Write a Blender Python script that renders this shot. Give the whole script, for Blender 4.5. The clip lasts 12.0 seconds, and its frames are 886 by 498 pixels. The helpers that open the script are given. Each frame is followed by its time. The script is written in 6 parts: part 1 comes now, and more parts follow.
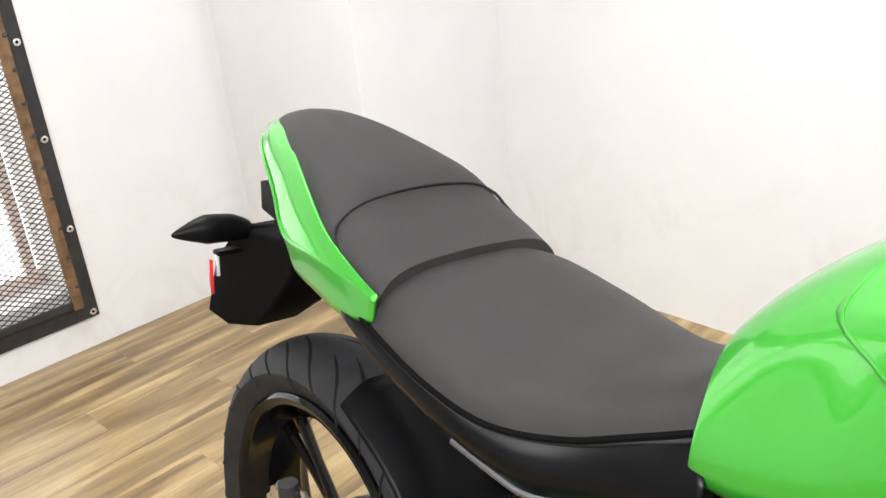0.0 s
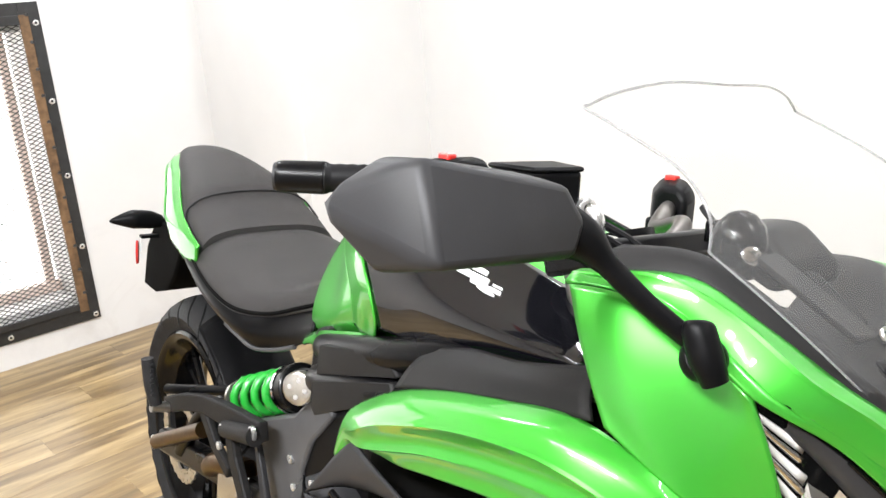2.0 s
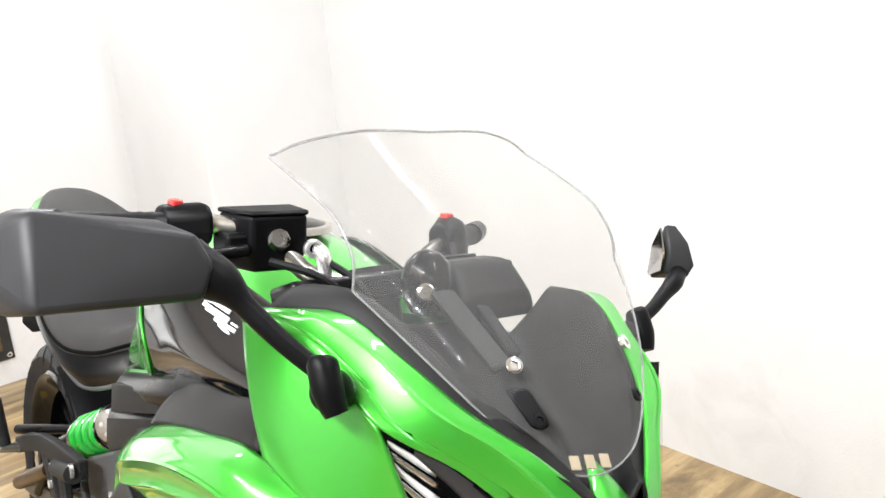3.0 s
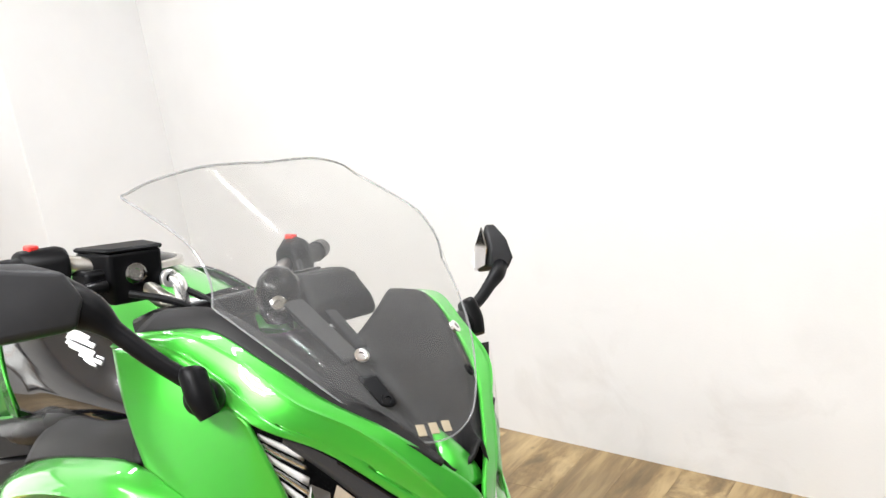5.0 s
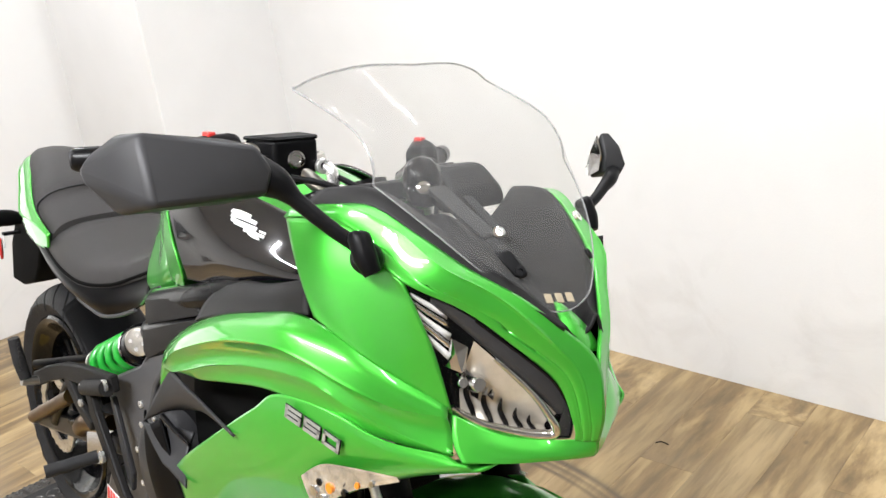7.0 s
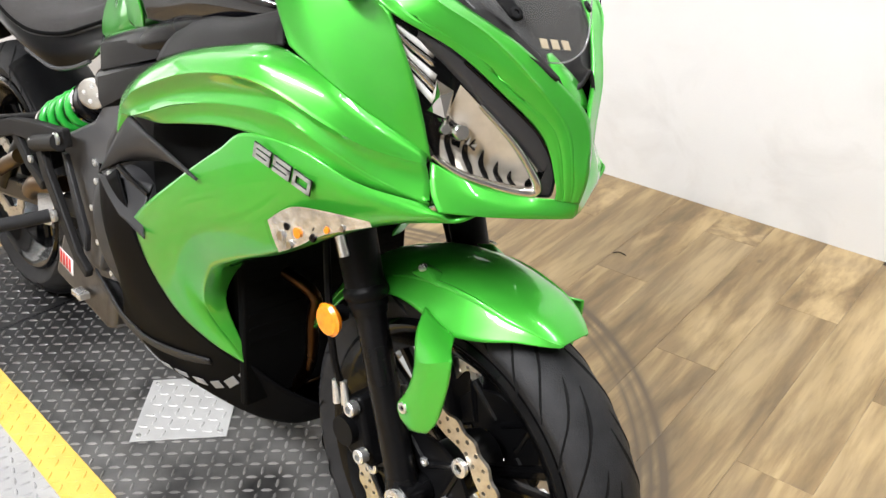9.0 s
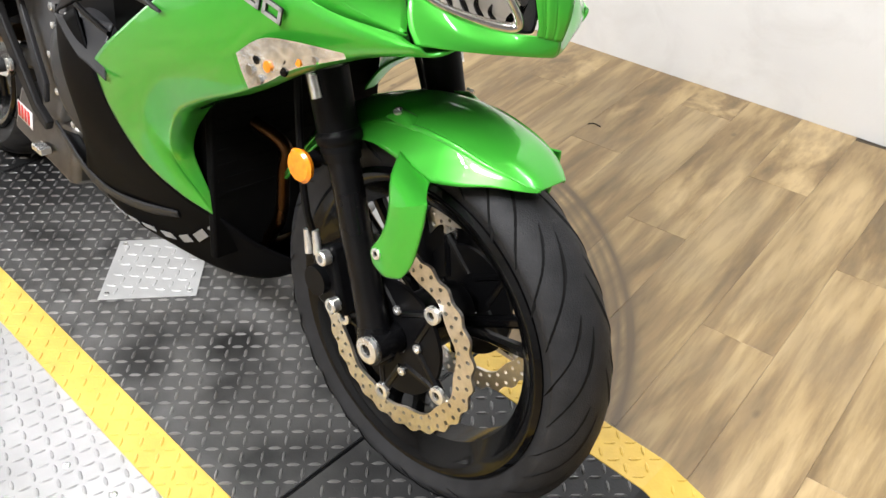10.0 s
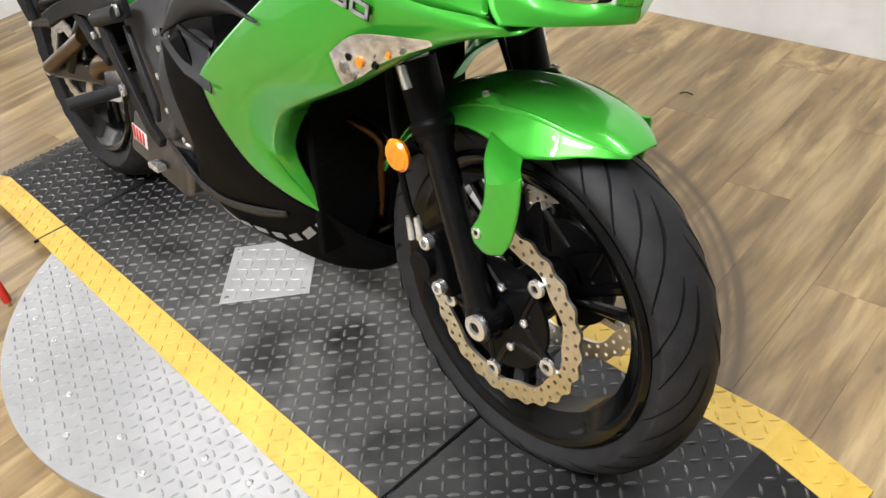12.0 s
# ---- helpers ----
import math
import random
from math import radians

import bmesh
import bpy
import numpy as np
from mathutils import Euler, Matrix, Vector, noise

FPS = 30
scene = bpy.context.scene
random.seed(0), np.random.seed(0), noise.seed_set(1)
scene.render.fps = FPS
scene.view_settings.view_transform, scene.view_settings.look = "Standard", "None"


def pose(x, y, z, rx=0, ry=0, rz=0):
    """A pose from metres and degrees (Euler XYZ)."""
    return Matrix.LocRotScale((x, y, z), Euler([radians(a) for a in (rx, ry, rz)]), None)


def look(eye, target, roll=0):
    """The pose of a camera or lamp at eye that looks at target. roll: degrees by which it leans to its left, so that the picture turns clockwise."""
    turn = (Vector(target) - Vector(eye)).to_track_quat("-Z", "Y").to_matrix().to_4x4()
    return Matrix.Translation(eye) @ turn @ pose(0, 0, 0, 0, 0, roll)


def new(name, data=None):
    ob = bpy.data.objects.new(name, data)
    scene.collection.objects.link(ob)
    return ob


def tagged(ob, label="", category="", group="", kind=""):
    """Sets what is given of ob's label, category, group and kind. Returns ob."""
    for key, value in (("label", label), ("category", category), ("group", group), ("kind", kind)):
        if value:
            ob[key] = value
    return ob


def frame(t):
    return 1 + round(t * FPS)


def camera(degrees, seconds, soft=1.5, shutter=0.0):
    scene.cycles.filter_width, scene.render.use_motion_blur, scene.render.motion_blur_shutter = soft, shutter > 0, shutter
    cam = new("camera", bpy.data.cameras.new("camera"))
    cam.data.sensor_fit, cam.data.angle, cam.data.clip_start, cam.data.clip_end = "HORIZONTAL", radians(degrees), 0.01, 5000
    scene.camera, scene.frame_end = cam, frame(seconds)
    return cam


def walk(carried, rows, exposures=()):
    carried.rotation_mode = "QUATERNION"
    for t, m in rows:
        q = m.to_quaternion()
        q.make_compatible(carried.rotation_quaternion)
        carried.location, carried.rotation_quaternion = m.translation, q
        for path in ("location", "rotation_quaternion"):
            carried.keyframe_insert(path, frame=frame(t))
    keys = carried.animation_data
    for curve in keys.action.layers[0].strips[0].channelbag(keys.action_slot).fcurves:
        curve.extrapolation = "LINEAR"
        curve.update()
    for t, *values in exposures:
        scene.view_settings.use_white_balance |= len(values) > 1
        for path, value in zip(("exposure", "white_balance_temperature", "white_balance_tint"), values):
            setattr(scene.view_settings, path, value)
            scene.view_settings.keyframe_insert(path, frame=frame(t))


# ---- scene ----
cam = camera(54.1, 12.0)
PATH = [
    (0, (0.93, -0.483, 1.236), (-0.523, 0.66, 0.473), -6.2),
    (0.5, (1.153, -0.507, 1.284), (-0.421, 0.492, 0.561), -4.7),
    (1, (1.357, -0.442, 1.278), (-0.344, 0.432, 0.692), -3.1),
    (1.5, (1.554, -0.479, 1.274), (-0.092, 0.468, 0.645), -4.1),
    (2, (1.764, -0.55, 1.28), (0.202, 0.551, 0.69), -4.5),
    (2.5, (1.907, -0.5, 1.298), (0.344, 0.624, 0.754), -4.3),
    (3, (1.966, -0.363, 1.281), (0.423, 0.795, 0.756), -5.1),
    (3.2, (1.977, -0.333, 1.296), (0.475, 0.867, 0.745), -5.3),
    (4.8, (2.046, -0.351, 1.285), (0.732, 1.058, 0.749), -8.9),
    (5, (2.065, -0.436, 1.301), (0.754, 0.98, 0.777), -8.5),
    (5.5, (2.081, -0.576, 1.299), (0.757, 0.773, 0.646), -6.8),
    (6, (2.091, -0.579, 1.308), (0.701, 0.722, 0.695), -6.3),
    (6.5, (2.112, -0.577, 1.303), (0.696, 0.707, 0.713), -8.5),
    (6.7, (2.115, -0.576, 1.302), (0.693, 0.693, 0.694), -8.3),
    (8.5, (2.086, -0.584, 1.215), (0.75, 0.608, 0.324), -4.6),
    (9, (2.079, -0.595, 1.19), (0.815, 0.587, 0.187), -2.8),
    (9.5, (2.083, -0.599, 1.158), (0.899, 0.563, 0.041), -1.7),
    (10, (2.08, -0.609, 1.133), (0.963, 0.518, -0.084), -0.7),
    (10.5, (2.084, -0.636, 1.111), (1.018, 0.469, -0.17), -0.5),
    (11, (2.103, -0.671, 1.094), (1.078, 0.436, -0.219), -0.0),
    (11.5, (2.112, -0.701, 1.106), (0.997, 0.349, -0.18), -3.7),
    (12, (2.11, -0.636, 1.137), (0.835, 0.319, -0.072), -10.5),
]
EXPOSURES = [(0.0, 0.05), (1.0, 0.12), (2.5, 0.2), (3.2, 0.15), (5.5, 0.0), (6.5, -0.05), (8.5, 0.06), (9.5, 0.03), (10.5, -0.05), (12.0, -0.24)]
walk(cam, [(t, look(eye, target, roll)) for t, eye, target, roll in PATH], EXPOSURES)

# ---- world and lights ----
world = bpy.data.worlds.new("world")
scene.world = world
world.use_nodes = True
world.node_tree.nodes["Background"].inputs[0].default_value = (0.8, 0.9, 1.0, 1)
world.node_tree.nodes["Background"].inputs[1].default_value = 0.1
FLOOR, CEIL = -0.055, 2.55


def area_lamp(name, eye, target, sx, sy, watts, colour=(0.975, 0.992, 1.03)):
    data = bpy.data.lights.new(name, "AREA")
    data.shape, data.size, data.size_y, data.energy, data.color = "RECTANGLE", sx, sy, watts, colour
    ob = new(name, data)
    ob.matrix_world = look(eye, target)
    return ob


def spot_lamp(name, eye, target, watts, size=0.03, angle=80, colour=(1, 0.97, 0.94)):
    data = bpy.data.lights.new(name, "SPOT")
    data.energy, data.shadow_soft_size, data.spot_size, data.spot_blend, data.color = watts, size, radians(angle), 0.6, colour
    ob = new(name, data)
    ob.matrix_world = look(eye, target)
    return ob


# tube lamps under the ceiling, three side by side over the walkway
for x, y, watts in ((0.2, -1.3, 7), (0.2, -1.42, 7), (0.2, -1.54, 7), (1.6, -1.4, 48), (1.6, -1.52, 48), (1.6, -1.64, 48), (2.6, 0.6, 22), (-1.0, 0.2, 30), (0.8, 1.1, 34)):
    area_lamp("ceiling_lamp", (x, y, CEIL - 0.03), (x, y + 0.001, 0), 1.2, 0.035, watts)
for x, y in ((0.6, -1.75), (0.75, -1.75), (2.3, -1.6), (2.3, -1.4)):
    spot_lamp("ceiling_spot", (x, y, CEIL - 0.05), (1.0, 0.1, 0.6), 34)


# ---- materials ----
def nodes_of(name):
    m = bpy.data.materials.new(name)
    m.use_nodes = True
    return m, m.node_tree.nodes, m.node_tree.links, m.node_tree.nodes["Principled BSDF"]


def material(name, colour, rough=0.5, metal=0.0, vary=0.12, grain=30.0, bump=0.0, bump_scale=200.0, coat=0.0, flakes=0.0,
             rough_vary=0.1, spec=0.5, stretch=(1, 1, 1), dark=None):
    """Colour mottled at two scales, roughness with smudges, and a fine relief."""
    m, nodes, links, bsdf = nodes_of(name)
    where = nodes.new("ShaderNodeTexCoord")
    mapping = nodes.new("ShaderNodeMapping")
    mapping.inputs["Scale"].default_value = stretch
    links.new(where.outputs["Object"], mapping.inputs["Vector"])
    coarse, fine = nodes.new("ShaderNodeTexNoise"), nodes.new("ShaderNodeTexNoise")
    coarse.inputs["Scale"].default_value, fine.inputs["Scale"].default_value = grain * 0.15, grain
    coarse.inputs["Detail"].default_value = fine.inputs["Detail"].default_value = 4
    for n in (coarse, fine):
        links.new(mapping.outputs[0], n.inputs["Vector"])
    both = nodes.new("ShaderNodeMath")
    both.operation = "ADD"
    links.new(coarse.outputs["Fac"], both.inputs[0])
    links.new(fine.outputs["Fac"], both.inputs[1])
    ramp = nodes.new("ShaderNodeValToRGB")
    ramp.color_ramp.elements[0].position, ramp.color_ramp.elements[1].position = 0.7, 1.3
    half = nodes.new("ShaderNodeMath")
    half.operation = "MULTIPLY"
    half.inputs[1].default_value = 1.0
    low = dark or tuple(c * (1 - vary) for c in colour)
    high = tuple(min(1, c * (1 + vary)) for c in colour)
    ramp.color_ramp.elements[0].position, ramp.color_ramp.elements[1].position = 0.35, 0.65
    half.inputs[1].default_value = 0.5
    links.new(both.outputs[0], half.inputs[0])
    links.new(half.outputs[0], ramp.inputs[0])
    ramp.color_ramp.elements[0].color, ramp.color_ramp.elements[1].color = (*low, 1), (*high, 1)
    links.new(ramp.outputs[0], bsdf.inputs["Base Color"])
    rr = nodes.new("ShaderNodeMapRange")
    rr.inputs["To Min"].default_value, rr.inputs["To Max"].default_value = max(0.02, rough - rough_vary), min(1, rough + rough_vary)
    links.new(coarse.outputs["Fac"], rr.inputs["Value"])
    links.new(rr.outputs[0], bsdf.inputs["Roughness"])
    bsdf.inputs["Metallic"].default_value = metal
    bsdf.inputs["Specular IOR Level"].default_value = spec
    bsdf.inputs["Coat Weight"].default_value = coat
    bsdf.inputs["Coat Roughness"].default_value = 0.03
    if flakes:
        bsdf.inputs["Metallic"].default_value = flakes
    if bump:
        tex = nodes.new("ShaderNodeTexNoise")
        tex.inputs["Scale"].default_value = bump_scale
        links.new(mapping.outputs[0], tex.inputs["Vector"])
        b = nodes.new("ShaderNodeBump")
        b.inputs["Strength"].default_value, b.inputs["Distance"].default_value = bump, 0.002
        links.new(tex.outputs["Fac"], b.inputs["Height"])
        links.new(b.outputs[0], bsdf.inputs["Normal"])
    return m


GREEN = material("green_paint", (0.052, 0.415, 0.037), 0.36, spec=0.3, vary=0.025, grain=14, coat=1.0, flakes=0.58, rough_vary=0.03)
SEAT = material("seat_vinyl", (0.027, 0.025, 0.0245), 0.48, spec=0.25, vary=0.12, grain=60, bump=0.5, bump_scale=1400, rough_vary=0.06)
PLASTIC = material("black_plastic", (0.0032, 0.0032, 0.0036), 0.42, spec=0.10, vary=0.15, grain=18)
SATIN = material("satin_black_plastic", (0.0028, 0.0028, 0.0032), 0.30, spec=0.16, vary=0.1, grain=18)
GREYPLASTIC = material("dark_grey_plastic", (0.024, 0.024, 0.0255), 0.47, spec=0.22, vary=0.1, grain=30, bump=0.04, bump_scale=700)
GLOSS = material("gloss_black", (0.0018, 0.0018, 0.0020), 0.16, vary=0.1, grain=60, coat=0.2, spec=0.15, rough_vary=0.03)
BLACKMETAL = material("black_enamel", (0.0026, 0.0026, 0.003), 0.30, spec=0.18, vary=0.15, grain=50, coat=0.1)
RUBBER = material("tyre_rubber", (0.017, 0.017, 0.018), 0.55, spec=0.18, vary=0.3, grain=40, bump=0.3, bump_scale=500)
STEEL = material("brushed_steel", (0.55, 0.53, 0.49), 0.32, metal=1.0, vary=0.12, grain=150)
DISCSTEEL = material("brake_disc_steel", (0.70, 0.665, 0.60), 0.34, metal=1.0, vary=0.15, grain=120)
CHROME = material("chrome", (0.78, 0.78, 0.78), 0.1, metal=1.0, vary=0.05, grain=50, rough_vary=0.04)
BOLT = material("zinc_bolt", (0.78, 0.78, 0.77), 0.28, metal=0.9, vary=0.1, grain=200)
SPRING = material("green_spring_paint", (0.018, 0.33, 0.035), 0.3, vary=0.06, grain=80, coat=0.6)
AMBER = material("amber_lens", (0.75, 0.22, 0.01), 0.15, vary=0.25, grain=120, coat=1.0)
RED = material("red_plastic", (0.55, 0.025, 0.02), 0.3, vary=0.1, grain=60, coat=0.3)
WHITE = material("white_plastic", (0.75, 0.75, 0.74), 0.35, vary=0.05, grain=60)
BADGE = material("silver_badge", (0.36, 0.37, 0.36), 0.3, metal=0.5, vary=0.1, grain=90)
DASHBLACK = material("soft_black_dash", (0.010, 0.0095, 0.0095), 0.55, spec=0.2, vary=0.12, grain=40, bump=0.1, bump_scale=800)
PIVOTGREY = material("grey_cast_cover", (0.060, 0.060, 0.062), 0.42, spec=0.35, vary=0.1, grain=40, bump=0.05, bump_scale=600)
COVERGLOSS = material("gloss_black_tank_cover", (0.0045, 0.0045, 0.006), 0.10, spec=0.6, vary=0.1, grain=40, coat=0.5, rough_vary=0.03)
# the shade down in the tread grooves, as the colour of surface strips
GROOVE = material("groove_shade", (0.006, 0.006, 0.006), 0.7, spec=0.1, vary=0.2, grain=60)
SCREENMARK = material("pale_gold_print", (0.30, 0.25, 0.17), 0.45, vary=0.05, grain=60)
GREYMARK = material("grey_decal", (0.20, 0.20, 0.20), 0.45, vary=0.1, grain=80)
DARKBRONZE = material("dark_heat_tinted_steel", (0.055, 0.026, 0.010), 0.3, metal=1.0, vary=0.3, grain=40)
# brown metal for the exhaust tip and for the stay's reflected floor
BRONZE = material("brown_tinted_steel", (0.12, 0.07, 0.03), 0.35, metal=1.0, vary=0.25, grain=40)
WALLPAINT = material("white_wall_paint", (0.70, 0.695, 0.685), 0.6, vary=0.025, grain=6, bump=0.25, bump_scale=160)
# tones of the unseen walls and ceiling, chosen for the light they return
EASTBOUNCE = material("dim_bounce_wall", (0.20, 0.195, 0.19), 0.7, vary=0.05, grain=5)
SOUTHBOUNCE = material("pale_bounce_wall", (0.55, 0.54, 0.53), 0.7, vary=0.05, grain=5)
CEILBOUNCE = material("ceiling_bounce", (0.70, 0.69, 0.68), 0.8, vary=0.03, grain=8)
MAT = material("black_checker_plate", (0.012, 0.012, 0.0125), 0.45, spec=0.3, vary=0.5, grain=14, rough_vary=0.16, bump=0.2, bump_scale=260, metal=0.25)
LUG = material("worn_plate_lugs", (0.12, 0.118, 0.115), 0.4, vary=0.45, grain=16, metal=0.7, rough_vary=0.12)


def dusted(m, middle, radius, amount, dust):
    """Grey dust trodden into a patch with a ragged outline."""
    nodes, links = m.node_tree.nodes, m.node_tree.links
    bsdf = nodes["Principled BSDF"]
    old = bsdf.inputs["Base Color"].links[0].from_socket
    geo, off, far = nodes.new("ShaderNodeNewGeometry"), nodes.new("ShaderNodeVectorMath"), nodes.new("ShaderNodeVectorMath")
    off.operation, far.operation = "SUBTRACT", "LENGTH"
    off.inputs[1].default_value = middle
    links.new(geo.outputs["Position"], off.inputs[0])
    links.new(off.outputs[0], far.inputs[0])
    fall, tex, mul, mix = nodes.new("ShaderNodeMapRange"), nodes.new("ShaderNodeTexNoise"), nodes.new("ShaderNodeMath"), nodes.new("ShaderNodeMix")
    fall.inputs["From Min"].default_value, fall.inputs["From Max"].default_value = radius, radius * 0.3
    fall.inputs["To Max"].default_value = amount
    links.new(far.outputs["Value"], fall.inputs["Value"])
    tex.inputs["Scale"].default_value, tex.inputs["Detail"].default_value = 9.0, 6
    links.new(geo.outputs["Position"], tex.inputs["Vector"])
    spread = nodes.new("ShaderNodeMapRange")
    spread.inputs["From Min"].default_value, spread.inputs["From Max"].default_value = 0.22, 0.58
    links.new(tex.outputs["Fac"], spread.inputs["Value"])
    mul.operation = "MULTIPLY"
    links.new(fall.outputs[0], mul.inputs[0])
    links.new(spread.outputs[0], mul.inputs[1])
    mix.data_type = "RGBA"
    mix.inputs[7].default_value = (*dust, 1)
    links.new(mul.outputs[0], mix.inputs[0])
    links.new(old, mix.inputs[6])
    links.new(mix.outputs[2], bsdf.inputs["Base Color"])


def smudged(m, scale, low, high, amount, tint):
    """Faint rubbed marks scattered over a painted wall, denser towards its foot."""
    nodes, links = m.node_tree.nodes, m.node_tree.links
    bsdf = nodes["Principled BSDF"]
    old = bsdf.inputs["Base Color"].links[0].from_socket
    geo, tex, pick_out, mix = nodes.new("ShaderNodeNewGeometry"), nodes.new("ShaderNodeTexNoise"), nodes.new("ShaderNodeMapRange"), nodes.new("ShaderNodeMix")
    tex.inputs["Scale"].default_value, tex.inputs["Detail"].default_value, tex.inputs["Roughness"].default_value, tex.inputs["Distortion"].default_value = scale, 5, 0.6, 0.8
    links.new(geo.outputs["Position"], tex.inputs["Vector"])
    pick_out.inputs["From Min"].default_value, pick_out.inputs["From Max"].default_value, pick_out.inputs["To Max"].default_value = low, high, amount
    links.new(tex.outputs["Fac"], pick_out.inputs["Value"])
    split, foot, mul = nodes.new("ShaderNodeSeparateXYZ"), nodes.new("ShaderNodeMapRange"), nodes.new("ShaderNodeMath")
    links.new(geo.outputs["Position"], split.inputs[0])
    foot.inputs["From Min"].default_value, foot.inputs["From Max"].default_value = 0.62, 0.15
    links.new(split.outputs["Z"], foot.inputs["Value"])
    mul.operation = "MULTIPLY"
    links.new(pick_out.outputs[0], mul.inputs[0])
    links.new(foot.outputs[0], mul.inputs[1])
    mix.data_type = "RGBA"
    mix.inputs[7].default_value = (*tint, 1)
    links.new(mul.outputs[0], mix.inputs[0])
    links.new(old, mix.inputs[6])
    links.new(mix.outputs[2], bsdf.inputs["Base Color"])


smudged(WALLPAINT, 3.2, 0.52, 0.74, 0.5, (0.52, 0.50, 0.475))
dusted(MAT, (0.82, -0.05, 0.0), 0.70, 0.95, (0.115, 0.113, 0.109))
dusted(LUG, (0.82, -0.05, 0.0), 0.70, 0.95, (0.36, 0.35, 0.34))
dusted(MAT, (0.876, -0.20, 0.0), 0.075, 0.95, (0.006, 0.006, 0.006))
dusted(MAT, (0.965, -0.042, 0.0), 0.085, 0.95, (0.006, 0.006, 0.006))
YELLOW = material("yellow_plate_paint", (0.62, 0.415, 0.070), 0.42, vary=0.09, grain=20, bump=0.2, bump_scale=200, dark=(0.50, 0.32, 0.045))
ALU = material("aluminium_plate", (0.40, 0.40, 0.40), 0.40, metal=0.6, vary=0.1, grain=18, rough_vary=0.12)
PATCH = material("bright_patch_plate", (0.52, 0.52, 0.515), 0.4, metal=0.4, vary=0.1, grain=18, rough_vary=0.1)
RUSTY = material("rusty_steel_edge", (0.17, 0.10, 0.05), 0.6, metal=0.3, vary=0.5, grain=40, bump=0.3, bump_scale=200)
FRAMEBLACK = material("black_frame_paint", (0.02, 0.02, 0.02), 0.45, vary=0.4, grain=30, bump=0.2, bump_scale=300)
COPPER = material("copper_brown_window_bar", (0.72, 0.42, 0.28), 0.45, vary=0.2, grain=30)
PALEBAR = material("pale_window_bar", (0.82, 0.68, 0.60), 0.5, vary=0.08, grain=30)
CARD = material("printed_sticker_red", (0.6, 0.04, 0.03), 0.4, vary=0.1, grain=60)
# strong tone contrast puts the foil's glints into its colour
SIGNALFOIL = material("signal_foil", (0.80, 0.79, 0.78), 0.16, metal=0.8, vary=0.6, grain=70, bump=1.0, bump_scale=75)
# near black, so that inner parts look as deep in shade as intended
INNERBLACK = material("dull_black_inner", (0.0022, 0.0022, 0.0022), 0.8, spec=0.06, vary=0.2, grain=40)
DARKSTEEL = material("dull_dark_steel", (0.16, 0.15, 0.14), 0.38, metal=1.0, vary=0.3, grain=30)
BELLYBLACK = material("dull_belly_black", (0.0020, 0.0020, 0.0023), 0.55, spec=0.03, vary=0.15, grain=20)
GRIP = material("grip_rubber", (0.0055, 0.0055, 0.006), 0.5, spec=0.14, vary=0.2, grain=40)
LAMPGREY = material("smoked_lamp_grey", (0.030, 0.029, 0.030), 0.4, spec=0.3, vary=0.08, grain=50)
PALEFOIL = material("pale_lamp_foil", (0.62, 0.57, 0.50), 0.24, metal=0.55, vary=0.12, grain=60)
REFLECTOR = material("headlight_reflector", (0.85, 0.84, 0.82), 0.08, metal=1.0, vary=0.03, grain=30, rough_vary=0.03)


def clear(name, colour, rough=0.02, alpha=0.25):
    """Thin clear plastic: mostly let through, with a true gloss."""
    m, nodes, links, bsdf = nodes_of(name)
    bsdf.inputs["Base Color"].default_value = (*colour, 1)
    bsdf.inputs["Roughness"].default_value = rough
    clearer = nodes.new("ShaderNodeBsdfTransparent")
    clearer.inputs[0].default_value = (0.97, 0.97, 0.96, 1)
    mix = nodes.new("ShaderNodeMixShader")
    mix.inputs[0].default_value = alpha
    links.new(clearer.outputs[0], mix.inputs[1])
    links.new(bsdf.outputs[0], mix.inputs[2])
    links.new(mix.outputs[0], nodes["Material Output"].inputs[0])
    return m


SCREEN = clear("clear_screen", (0.24, 0.24, 0.24), 0.04, 0.11)
SCREENEDGE = clear("screen_edge", (0.30, 0.30, 0.31), 0.1, 0.5)
LENS = clear("clear_lens", (0.02, 0.02, 0.02), 0.01, 0.09)


